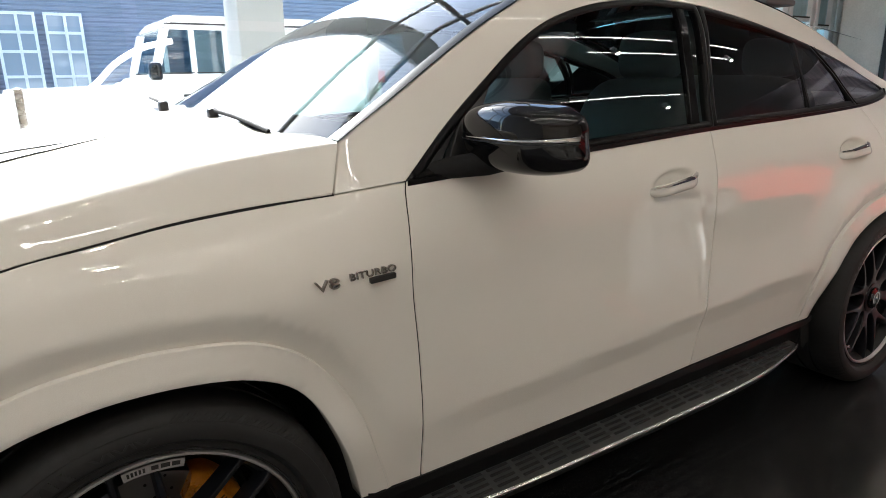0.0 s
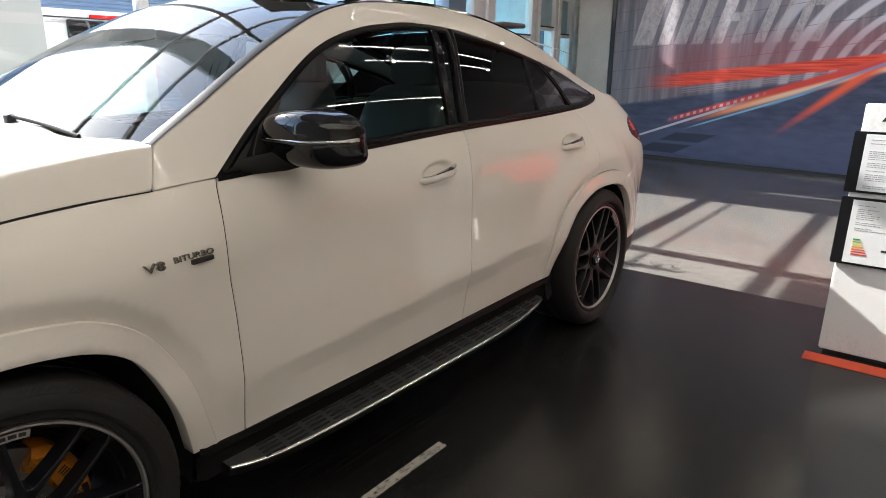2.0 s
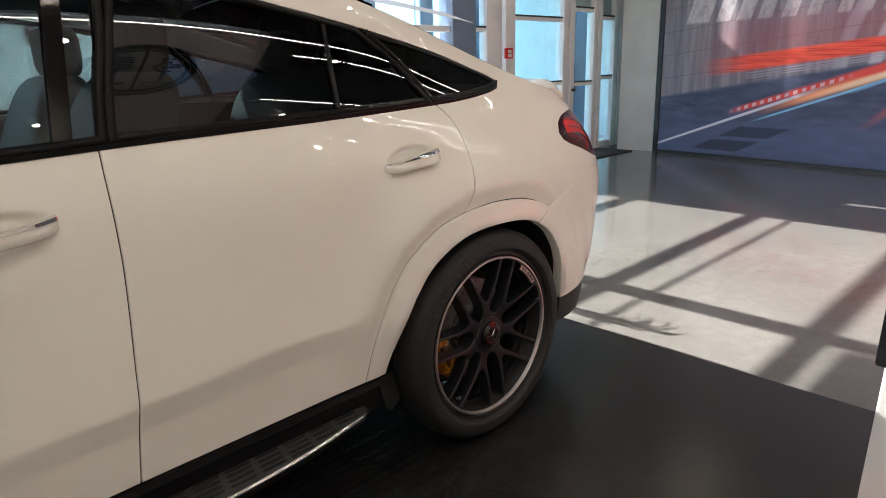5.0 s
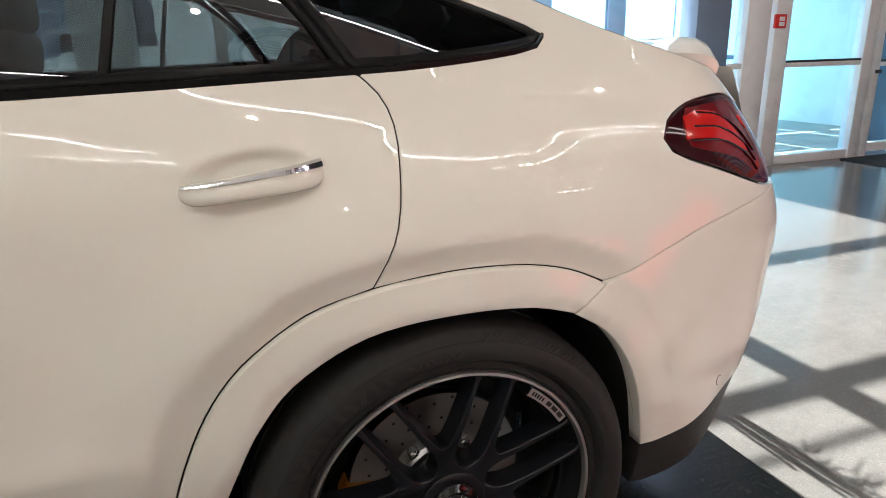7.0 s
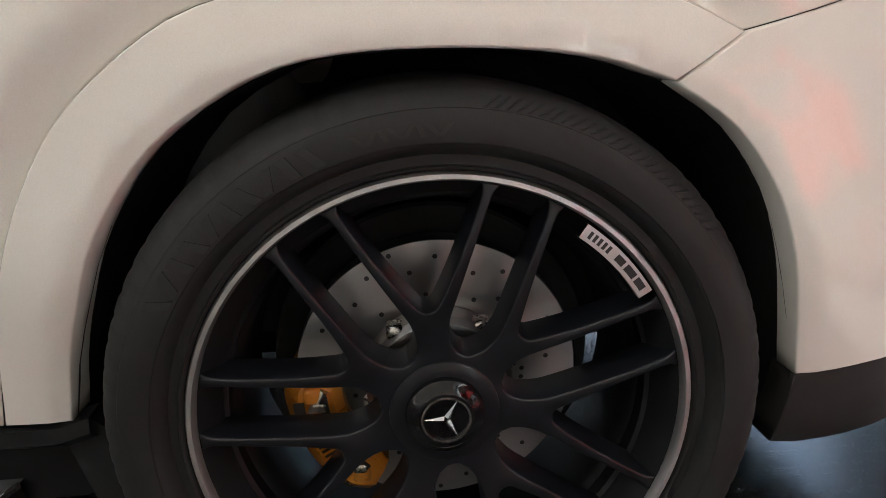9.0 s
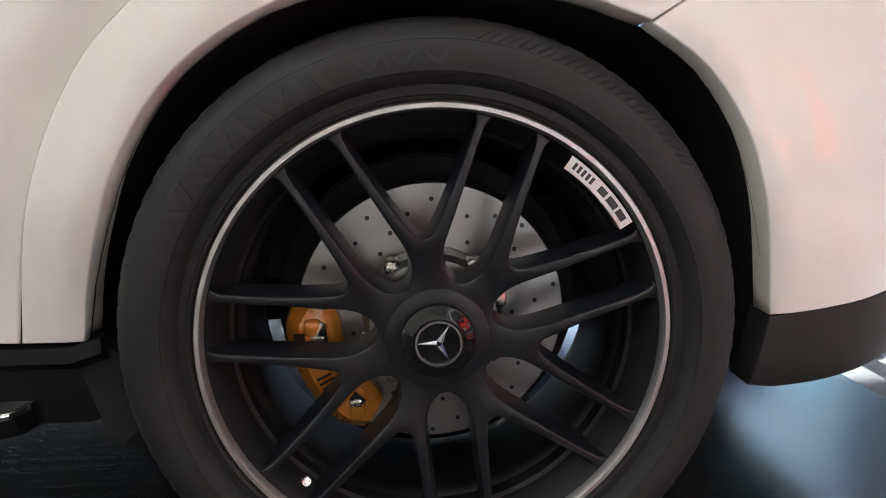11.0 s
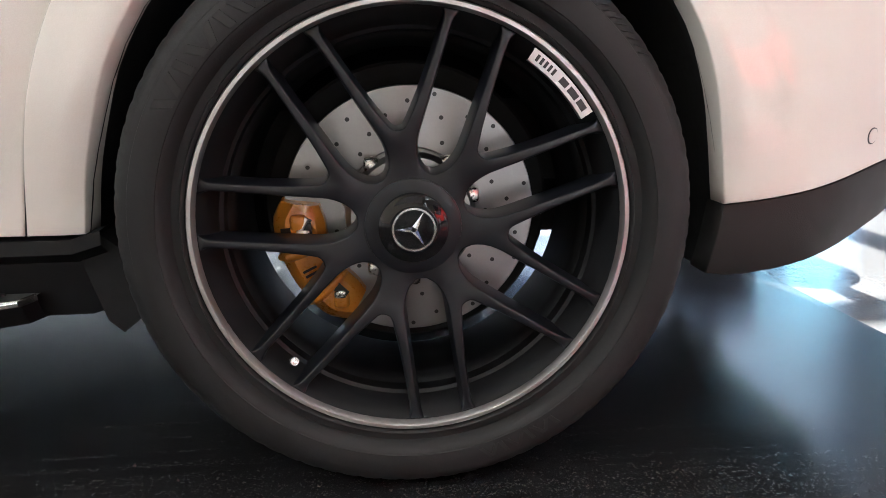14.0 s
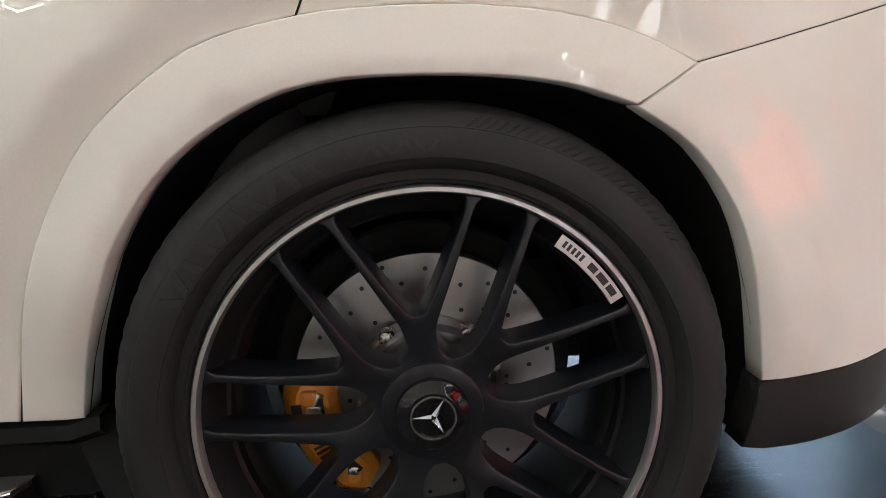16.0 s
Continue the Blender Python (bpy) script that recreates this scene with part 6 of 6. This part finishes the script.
solo("wall_end", box((8.18, 3.97, 0.0), (8.40, GY + 0.1, CEIL)), CONCRETE, "concrete wall end beside the entrance", "wall", kind="structure")

# column inside the glazed front
solo("column", box((-1.27, 4.78, -0.02), (-0.84, 5.2, CEIL + 0.6), 0.02), COLUMN_GREY, "square white column by the glazing", "column", kind="structure")

# ---- floor markings and stand ----
solo("floor_marking", box((-2.6, -0.098, 0.002), (-1.548, -0.060, 0.006)), MARK_WHITE, "worn white painted line on the floor", "floor marking")
solo("floor_tape", box((0.215, -1.75, 0.002), (0.325, -1.045, 0.006)), ORANGE, "orange-red floor strip before the stand", "floor marking")

stand = thing("info_stand", (0.45, -1.35, 0.0), "white leaning information stand with two framed data sheets", "information stand")
LEAN_K = 0.165


def tilted(y0, y1, z0, z1, d0, d1, bevel=0.0):
    """A slab on the leaning face; d: distance in front of it."""
    bm = box((0.0, y0, z0), (1.0, y1, z1), 0.0)
    for v in bm.verts:
        v.co.x = 0.368 + LEAN_K * v.co.z - (d1 if v.co.x < 0.5 else d0)
    if bevel:
        bmesh.ops.bevel(bm, geom=bm.edges[:], offset=bevel, segments=2, affect="EDGES")
    return bm


part("panel", tilted(-1.62, -1.095, 0.02, 1.27, -0.035, 0.0, 0.006), WHITE_STAND, stand, "white lacquered panel")
part("foot_plate", box((0.38, -1.60, 0.0), (0.86, -1.115, 0.022), 0.004), TRIM, stand)
part("back_strut", box((0.60, -1.42, 0.015), (0.64, -1.30, 0.95), 0.004), WHITE_STAND, stand)
for z0, z1, nm in ((0.835, 1.135, "data_sheet"), (0.475, 0.812, "energy_sheet")):
    holder = part("sheet_holder", tilted(-1.60, -1.072, z0, z1, 0.0, 0.016, 0.004), GLOSS_BLACK, stand, "black sheet holder")
    sheet = part("sheet", tilted(-1.585, -1.125, z0 + 0.012, z1 - 0.012, 0.016, 0.0185), PAPER, holder, "white printed data sheet")
    rnd = random.Random(7 if nm == "data_sheet" else 11)
    gaps = (0, 2, 4, 5, 6, 12, 16, 18, 23, 24) if nm == "data_sheet" else (0, 2, 9, 12)
    for i in range(27 if nm == "data_sheet" else 15):
        zz = z1 - 0.030 - i * 0.0094
        if i in gaps:
            continue
        cols = ((-1.15, 0.06 + 0.25 * rnd.random()),) if nm == "data_sheet" or i > 9 else ((-1.15, 0.05 + 0.05 * rnd.random()), (-1.32, 0.03 + 0.06 * rnd.random()), (-1.45, 0.04 + 0.04 * rnd.random()))
        for y0, w in cols:
            while w > 0.004:
                s = min(w, 0.008 + 0.03 * rnd.random())
                part("text_bar", tilted(y0 - s, y0, zz, zz + 0.0026, 0.0185, 0.0190), INK, sheet, smooth=False)
                y0, w = y0 - s - 0.004, w - s - 0.004
    if nm == "energy_sheet":
        for i, mm in enumerate(YELLOWS + [YELLOWS[-1]]):
            zz = z0 + 0.128 - i * 0.0125
            part("scale_bar", tilted(-1.185 - 0.0065 * i, -1.155, zz, zz + 0.0062, 0.0185, 0.0194), mm, sheet, smooth=False)
        part("scale_mark", tilted(-1.315, -1.280, z0 + 0.084, z0 + 0.094, 0.0185, 0.0194), INK_DARK, sheet, smooth=False)
for i in range(6):
    bm = tilted(-1.205 - i * 0.016 - (0.016 if i else 0.0), -1.195 - i * 0.016 + (0.012 if i == 0 else -0.006), 1.185, 1.215, 0.0, 0.0012)
    for v in bm.verts:
        v.co.y -= (v.co.z - 1.2) * 0.6
    part("logo_bar", bm, INK_DARK, stand, smooth=False)
part("logo_bar", tilted(-1.42, -1.33, 1.185, 1.215, 0.0, 0.0012), INK_DARK, stand, smooth=False)

# ---- ceiling fittings ----
for i, (x, y) in enumerate([(x, y) for x in (-6, -3, 0, 3, 6) for y in (-4.2, -2.25, -0.4, 1.6)]):
    spot = thing("ceiling_spot", (x, y, LAMP_Z), "small white ceiling spotlight", "spotlight", "ceiling spotlights")
    part("body", tube(((x, y, LAMP_Z), (x, y, LAMP_Z - 0.16)), 0.05, sides=16), WHITE_STAND, spot)
    part("rod", tube(((x, y, CEIL), (x, y, LAMP_Z)), 0.008, sides=8), TRIM, spot)
    lens = mat("spot_lens", (1, 1, 1), 0.3) if i == 0 else bpy.data.materials["spot_lens"]
    if i == 0:
        b = lens.node_tree.nodes["Principled BSDF"]
        b.inputs["Emission Color"].default_value = (1.0, 0.82, 0.6, 1)
        b.inputs["Emission Strength"].default_value = 85.0
    part("lens", tube(((x, y, LAMP_Z - 0.15), (x, y, LAMP_Z - 0.165)), 0.036, sides=16), lens, spot)

def led_material(name, strength):
    m = mat(name, (0.9, 0.9, 0.9), 0.4)
    m.node_tree.nodes["Principled BSDF"].inputs["Emission Color"].default_value = (1.0, 0.90, 0.79, 1)
    m.node_tree.nodes["Principled BSDF"].inputs["Emission Strength"].default_value = strength
    return m


LED, LED_LINE = led_material("warm_white_led_strip", 10.0), led_material("bright_warm_white_led_strip", 14.5)


def loop_line(x0, x1, y0, y1, r, n=8):
    """Points and outward ways round a rectangle with round corners."""
    out = []
    for cx, cy, a0 in ((x1 - r, y1 - r, 0), (x0 + r, y1 - r, 90), (x0 + r, y0 + r, 180), (x1 - r, y0 + r, 270)):
        for k in range(n + 1):
            a = radians(a0 + 90 * k / n)
            out.append((cx + r * math.cos(a), cy + r * math.sin(a), math.cos(a), math.sin(a)))
    return out


for x0, x1, y0, y1, r in LOOPS:
    ln = loop_line(x0, x1, y0, y1, r, 8)
    lit = thing("loop_light", ((x0 + x1) / 2, (y0 + y1) / 2, LAMP_Z), "slim hanging line light bent into a rounded loop", "ceiling light", "loop lights")
    bm = quad_grid([[(x + ux * w, y + uy * w, z) for x, y, ux, uy in ln] for w, z in ((-0.02, LAMP_Z + 0.004), (-0.02, LAMP_Z + 0.06), (0.02, LAMP_Z + 0.06), (0.02, LAMP_Z + 0.004))], close_u=True, close_v=True)
    bmesh.ops.recalc_face_normals(bm, faces=bm.faces[:])
    part("housing", bm, TRIM, lit, "slim black profile", False)
    bm = quad_grid([[(x + ux * w, y + uy * w, z) for x, y, ux, uy in ln] for w, z in ((-0.002, LAMP_Z + 0.002), (-0.002, LAMP_Z), (0.002, LAMP_Z), (0.002, LAMP_Z + 0.002))], close_u=True, close_v=True)
    bmesh.ops.recalc_face_normals(bm, faces=bm.faces[:])
    part("led_strip", bm, LED, lit, "warm white light strip", False)
    for cx in (x0 + r + 0.2, x1 - r - 0.2):
        for cy in (y0, y1):
            part("cable", tube(((cx, cy, LAMP_Z + 0.05), (cx, cy, CEIL)), 0.004, sides=6), TRIM, lit)

for y, x0, x1 in ((-2.06, -8.5, 6.4), (-2.45, -8.5, -1.0), (-3.95, -8.5, -1.0), (-4.50, -8.5, -1.0), (-2.45, 2.7, 6.4), (-3.95, 2.7, 6.4)):
    bar = thing("line_light", ((x0 + x1) / 2, y, 5.0), "long slim line light along the lowered ceiling", "ceiling light", "line lights")
    part("housing", box((x0, y - 0.02, 4.975), (x1, y + 0.02, 4.999), 0.003), TRIM, bar, "slim black profile")
    part("led_strip", box((x0, y - 0.005, 4.971), (x1, y + 0.005, 4.9745)), LED_LINE, bar, "warm white light strip")
solo("ceiling_panel", box((HALL[0], HALL[2], 5.0), (2.3, -2.05, 5.15)), worn("mid_grey_board", (0.80, 0.80, 0.80), 0.7, 0.04), "white lowered ceiling edge", "ceiling", kind="structure")
EX, EY, EZ = 0.92, -3.15, 5.0
emblem = thing("ceiling_emblem", (EX, EY, EZ), "round dark relief emblem with a wreathed rim on the ceiling", "emblem")


def ring(r0, r1, drop, wave=0.0, n=96):
    rows = []
    for r, z in ((r0, 0.0), (r0, -drop), (r1, -drop), (r1, 0.0)):
        rows.append([(EX + (r + (wave if i % 4 < 2 else 0.0)) * math.cos(2 * math.pi * i / n), EY + (r + (wave if i % 4 < 2 else 0.0)) * math.sin(2 * math.pi * i / n), EZ + z) for i in range(n)])
    bm = quad_grid(rows, close_v=True)
    bmesh.ops.recalc_face_normals(bm, faces=bm.faces[:])
    return bm


part("rim", ring(0.50, 0.63, 0.03, 0.010), MATT_BLACK, emblem, "black wreathed rim")
part("rim_line", ring(0.548, 0.560, 0.034), bpy.data.materials["mid_grey_board"], emblem)
part("divider", box((EX - 0.015, EY - 0.49, EZ - 0.02), (EX + 0.015, EY + 0.49, EZ), 0.004), MATT_BLACK, emblem)
for i in range(6):
    part("relief_bar", box((EX - 0.42 + 0.02 * abs(i - 3), EY + 0.05 + 0.055 * i, EZ - 0.02), (EX - 0.10, EY + 0.075 + 0.055 * i, EZ), 0.004), MATT_BLACK, emblem)
part("relief_bar", box((EX - 0.29, EY - 0.28, EZ - 0.02), (EX - 0.23, EY + 0.04, EZ), 0.004), MATT_BLACK, emblem)
part("relief_bar", box((EX - 0.40, EY - 0.34, EZ - 0.02), (EX - 0.12, EY - 0.28, EZ), 0.004), MATT_BLACK, emblem)
rnd = random.Random(5)
for i in range(26):
    a, rr = rnd.random() * 6.28, 0.17 * math.sqrt(rnd.random())
    part("relief_leaf", blob((EX + 0.27 + rr * math.cos(a), EY + 0.16 + rr * math.sin(a), EZ - 0.004), (0.035, 0.02, 0.012), 0.8, nu=10, nv=6), MATT_BLACK, emblem)
part("relief_trunk", box((EX + 0.245, EY - 0.26, EZ - 0.02), (EX + 0.295, EY + 0.10, EZ), 0.006), MATT_BLACK, emblem)
for i in range(3):
    part("relief_wave", tube([(EX + 0.08 + 0.04 * k, EY - 0.30 - 0.05 * i + 0.012 * (k % 2), EZ - 0.004) for k in range(10)], 0.008, sides=6), MATT_BLACK, emblem)

# ---- outside ----
solo("ground", box((-400, 4.53, -0.25), (400, 600, -0.02)), PAVING, "pale sunlit paving outside", "ground", kind="structure")
house = thing("office_building", (-4.0, 19.0, -0.02), "blue-grey corrugated metal office building", "building")
bm = bmesh.new()
prof = []
z = 0.0
while z < 5.6:
    prof += [(19.0, z), (18.97, z + 0.02), (18.97, z + 0.07), (19.0, z + 0.09)]
    z += 0.12
quad_grid([[(x, y, zz - 0.02) for y, zz in prof] for x in (-30.0, 40.0)], bm=bm)
bmesh.ops.recalc_face_normals(bm, faces=bm.faces[:])
part("wall", bm, CORRUGATED, house, smooth=False)
part("core", box((-30, 19.05, -0.02), (40, 26, 5.7)), CORRUGATED, house)
for x0, x1 in ((-5.2, -4.3), (-4.15, -3.25), (-3.1, -2.21), (-2.03, -1.15)):
    wn2 = part("window", box((x0, 18.90, 0.2), (x1, 19.02, 3.05)), FAR_GLASS, house, "tall dark office window")
    for zz in (0.2, 1.43, 2.05, 2.52, 2.98):
        part("window_bar", box((x0, 18.86, zz), (x1, 18.92, zz + 0.07)), ALU, wn2)
    for xx in (x0, (x0 + x1) / 2, x1 - 0.07):
        part("window_bar", box((xx, 18.868, 0.2), (xx + 0.07, 18.915, 3.05)), ALU, wn2)


def side_shape(name, pts, y0, y1, material, parent, bevel=0.05, label=""):
    bm = bmesh.new()
    a = [bm.verts.new((x, y0, z)) for x, z in pts]
    b = [bm.verts.new((x, y1, z)) for x, z in pts]
    bm.faces.new(a), bm.faces.new(b[::-1])
    for i in range(len(pts)):
        bm.faces.new((a[i - 1], a[i], b[i], b[i - 1]))
    bmesh.ops.recalc_face_normals(bm, faces=bm.faces[:])
    if bevel:
        bmesh.ops.bevel(bm, geom=bm.edges[:], offset=bevel, segments=2, affect="EDGES", clamp_overlap=True)
    return part(name, bm, material, parent, label)


def road_wheels(parent, xs, y0, y1, r, ground=-0.02):
    for x in xs:
        for y, s in ((y0, 1), (y1, -1)):
            w = part("wheel", tube(((x, y, r + ground), (x, y + 0.22 * s, r + ground)), r, sides=28), RUBBER, parent)
            part("rim", tube(((x, y - 0.01 * s, r + ground), (x, y + 0.05 * s, r + ground)), r * 0.62, sides=20), RIM_SILVER, w)


CAR_GLASS = glass("far_car_glass", (0.30, 0.42, 0.48), 1.0, 0.0, 1.5)
# boxy off-road car, side on
GX = -3.25
boxy = thing("off_road_car", (GX + 2.3, 7.9, -0.02), "boxy white off-road car parked outside", "car")
side_shape("body", [(GX, 0.45), (GX + 4.6, 0.45), (GX + 4.6, 1.42), (GX + 1.60, 1.42), (GX + 1.45, 1.30), (GX + 0.1, 1.26)], 7.0, 8.8, OTHER_WHITE, boxy)
for y0, y1 in ((7.06, 7.14), (8.66, 8.74)):
    for pts in ([(GX + 1.60, 1.40), (GX + 1.70, 1.40), (GX + 1.86, 1.93), (GX + 1.76, 1.93)], [(GX + 2.07, 1.40), (GX + 2.13, 1.40), (GX + 2.13, 1.93), (GX + 2.07, 1.93)],
                [(GX + 2.46, 1.40), (GX + 4.6, 1.40), (GX + 4.56, 1.93), (GX + 2.46, 1.93)]):
        side_shape("pillar", pts, y0, y1, OTHER_WHITE, boxy, 0.01)
    for xa, xb, nm in ((1.70, 2.07, "glass"), (2.13, 2.46, "glass")):
        part(nm, quad_grid([[(GX + xa, (y0 + y1) / 2, 1.40), (GX + xb, (y0 + y1) / 2, 1.40)], [(GX + xa + (0.14 if xa < 2 else 0), (y0 + y1) / 2, 1.92), (GX + xb, (y0 + y1) / 2, 1.92)]]), CAR_GLASS, boxy, smooth=False)
        part("glass_edge", box((GX + xa - 0.02, y0 - 0.012, 1.425), (GX + xb + 0.02, y0 - 0.004, 1.44), 0.003), TRIM, boxy)
side_shape("roof", [(GX + 1.76, 1.92), (GX + 4.6, 1.92), (GX + 4.56, 2.08), (GX + 1.90, 2.08)], 7.04, 8.76, OTHER_WHITE, boxy, 0.03)
part("gutter", box((GX + 1.80, 7.0, 1.975), (GX + 4.58, 7.05, 1.992), 0.006), TRIM, boxy)
part("door_mirror", blob((GX + 1.62, 6.86, 1.45), (0.07, 0.10, 0.10), 0.5), GLOSS_BLACK, boxy)
for hx in (2.02, 2.62):
    part("door_handle", box((GX + hx - 0.1, 6.97, 1.16), (GX + hx + 0.1, 7.0, 1.19), 0.008), TRIM, boxy)
part("rear_window", box((0.28, 6.99, 1.72), (0.76, 7.05, 1.96), 0.02), GLOSS_BLACK, boxy, "dark rear side window")
part("marker_light", box((0.55, 6.985, 1.985), (1.02, 7.03, 2.03), 0.01), LAMP_LIT, boxy, "red marker light strip")
part("tail_light", box((GX + 4.5, 6.98, 1.28), (GX + 4.62, 7.1, 1.44), 0.01), LAMP_LIT, boxy)
part("side_strip", box((GX + 0.2, 6.985, 0.78), (GX + 4.5, 7.0, 0.83), 0.005), TRIM, boxy)
road_wheels(boxy, (GX + 0.85, GX + 3.65), 7.0, 8.8, 0.38)

# white open-topped car before it, with its windscreen frame
low = thing("open_car", (-3.2, 6.0, -0.02), "white open-topped car with a curved windscreen frame outside", "car")
side_shape("body", [(-5.6, 0.40), (-1.3, 0.40), (-1.3, 1.12), (-2.7, 1.13), (-3.4, 1.10), (-5.5, 0.95)], 5.35, 6.55, OTHER_WHITE, low)
FRAME = smooth_line([(-2.80, 1.06), (-2.42, 1.305), (-2.215, 1.500), (-1.975, 1.640), (-1.70, 1.708)], 0.05)
for y in (5.45,):
    part("screen_pillar", tube([(x, y, z) for x, z in FRAME], 0.027, sides=8), OTHER_WHITE, low)
part("door_mirror", blob((-2.45, 5.28, 1.16), (0.08, 0.10, 0.06), 0.5), OTHER_WHITE, low)
part("seat", box((-2.0, 5.6, 0.6), (-1.6, 6.3, 1.1), 0.06), LEATHER, low)
road_wheels(low, (-4.7, -1.9), 5.36, 6.54, 0.35)

# low glass railing by the window
railing = thing("glass_railing", (-4.2, 3.9, 0), "low glass railing with steel posts", "railing")
for x in (-5.2, -4.1, -2.995):
    part("post", box((x - 0.025, 3.88, 0.0), (x + 0.025, 3.93, 1.32), 0.006), STEEL, railing)
for a, b in ((-5.17, -4.13), (-4.07, -3.03)):
    part("pane", box((a, 3.895, 0.12), (b, 3.912, 1.24), 0.002), FAR_PANE, railing)


# grass-like plant in a low pot behind the tail of the white car
plant = thing("potted_plant", (1.21, 1.45, 0.0), "tall thin-leaved grass plant in a low dark pot", "plant")
part("pot", revolve([(0.0001, 0.0), (0.13, 0.0), (0.15, -0.015), (0.18, -0.34), (0.175, -0.35), (0.165, -0.34), (0.0001, -0.32)], 40), MATT_BLACK, plant, "dark round pot")
pot = plant.children[0]
pot.data.transform(Matrix.Translation((1.21, 1.45, 0.0)) @ Matrix.Rotation(radians(-90), 4, "X"))
LEAF = worn("green_leaf", (0.06, 0.10, 0.035), 0.5, 0.25, 12, 120)
rnd = random.Random(31)
for i in range(36):
    a, lean, tall = rnd.gauss(0.0, 0.8), 0.07 + 0.16 * rnd.random(), 0.54 + 0.18 * rnd.random()
    foot = Vector((1.21 + 0.05 * math.cos(a), 1.45 + 0.06 * math.sin(a), 0.31))
    rows = []
    for k in range(9):
        t = (k / 8) ** 1.7
        c = foot + Vector((lean * t * math.cos(a), lean * t * math.sin(a) * 0.5, tall * (1 - (1 - t) ** 8) - 0.02 * t ** 2))
        w = 0.007 * (1 - t) ** 0.6 + 0.0008
        rows.append([(c.x - w * math.sin(a), c.y + w * math.cos(a), c.z), (c.x, c.y, c.z - 0.3 * w), (c.x + w * math.sin(a), c.y - w * math.cos(a), c.z)])
    part("leaf", quad_grid(rows), LEAF, plant)

# red car beyond the stand, mirrored in the white paint
RX, RY = 1.5, -4.05
red = thing("red_car", (RX + 2.1, RY + 0.9, 0.0), "glossy red car parked beyond the information stand", "car")
side_shape("body", [(RX, 0.30), (RX + 0.45, 0.22), (RX + 3.9, 0.22), (RX + 4.35, 0.35), (RX + 4.4, 0.86), (RX + 3.1, 0.98), (RX + 0.5, 0.95), (RX + 0.05, 0.80)], RY, RY + 1.80, RED_PAINT, red, 0.08, "red lower body")
side_shape("roof", [(RX + 0.75, 1.34), (RX + 1.1, 1.42), (RX + 2.0, 1.45), (RX + 2.6, 1.40), (RX + 2.65, 1.34), (RX + 2.0, 1.38), (RX + 1.1, 1.36)], RY + 0.22, RY + 1.58, RED_PAINT, red, 0.01)
for yy in (RY + 0.14, RY + 1.66):
    for xa, xb in ((RX + 0.40, RX + 0.82), (RX + 1.75, RX + 1.72), (RX + 3.25, RX + 2.62)):
        part("pillar", tube(((xa, yy, 0.94), (xb, yy + (0.06 if yy < RY + 1 else -0.06), 1.37)), 0.04, sides=8), RED_PAINT, red)
    part("side_glass", quad_grid([[(RX + 0.45, yy, 0.95), (RX + 3.2, yy, 0.95)], [(RX + 0.82, yy + (0.06 if yy < RY + 1 else -0.06), 1.36), (RX + 2.6, yy + (0.06 if yy < RY + 1 else -0.06), 1.36)]]), PRIVACY_GLASS, red, smooth=False)
part("windscreen", quad_grid([[(RX + 3.28, RY + 0.2, 0.96), (RX + 3.28, RY + 1.6, 0.96)], [(RX + 2.63, RY + 0.26, 1.37), (RX + 2.63, RY + 1.54, 1.37)]]), CAR_GLASS, red, smooth=False)
part("rear_glass", quad_grid([[(RX + 0.38, RY + 0.2, 0.95), (RX + 0.38, RY + 1.6, 0.95)], [(RX + 0.80, RY + 0.26, 1.36), (RX + 0.80, RY + 1.54, 1.36)]]), CAR_GLASS, red, smooth=False)
road_wheels(red, (RX + 0.85, RX + 3.45), RY - 0.01, RY + 1.81, 0.34, 0.0)
part("sill", box((RX + 1.2, RY + 1.79, 0.20), (RX + 3.05, RY + 1.815, 0.30), 0.008), TRIM, red)
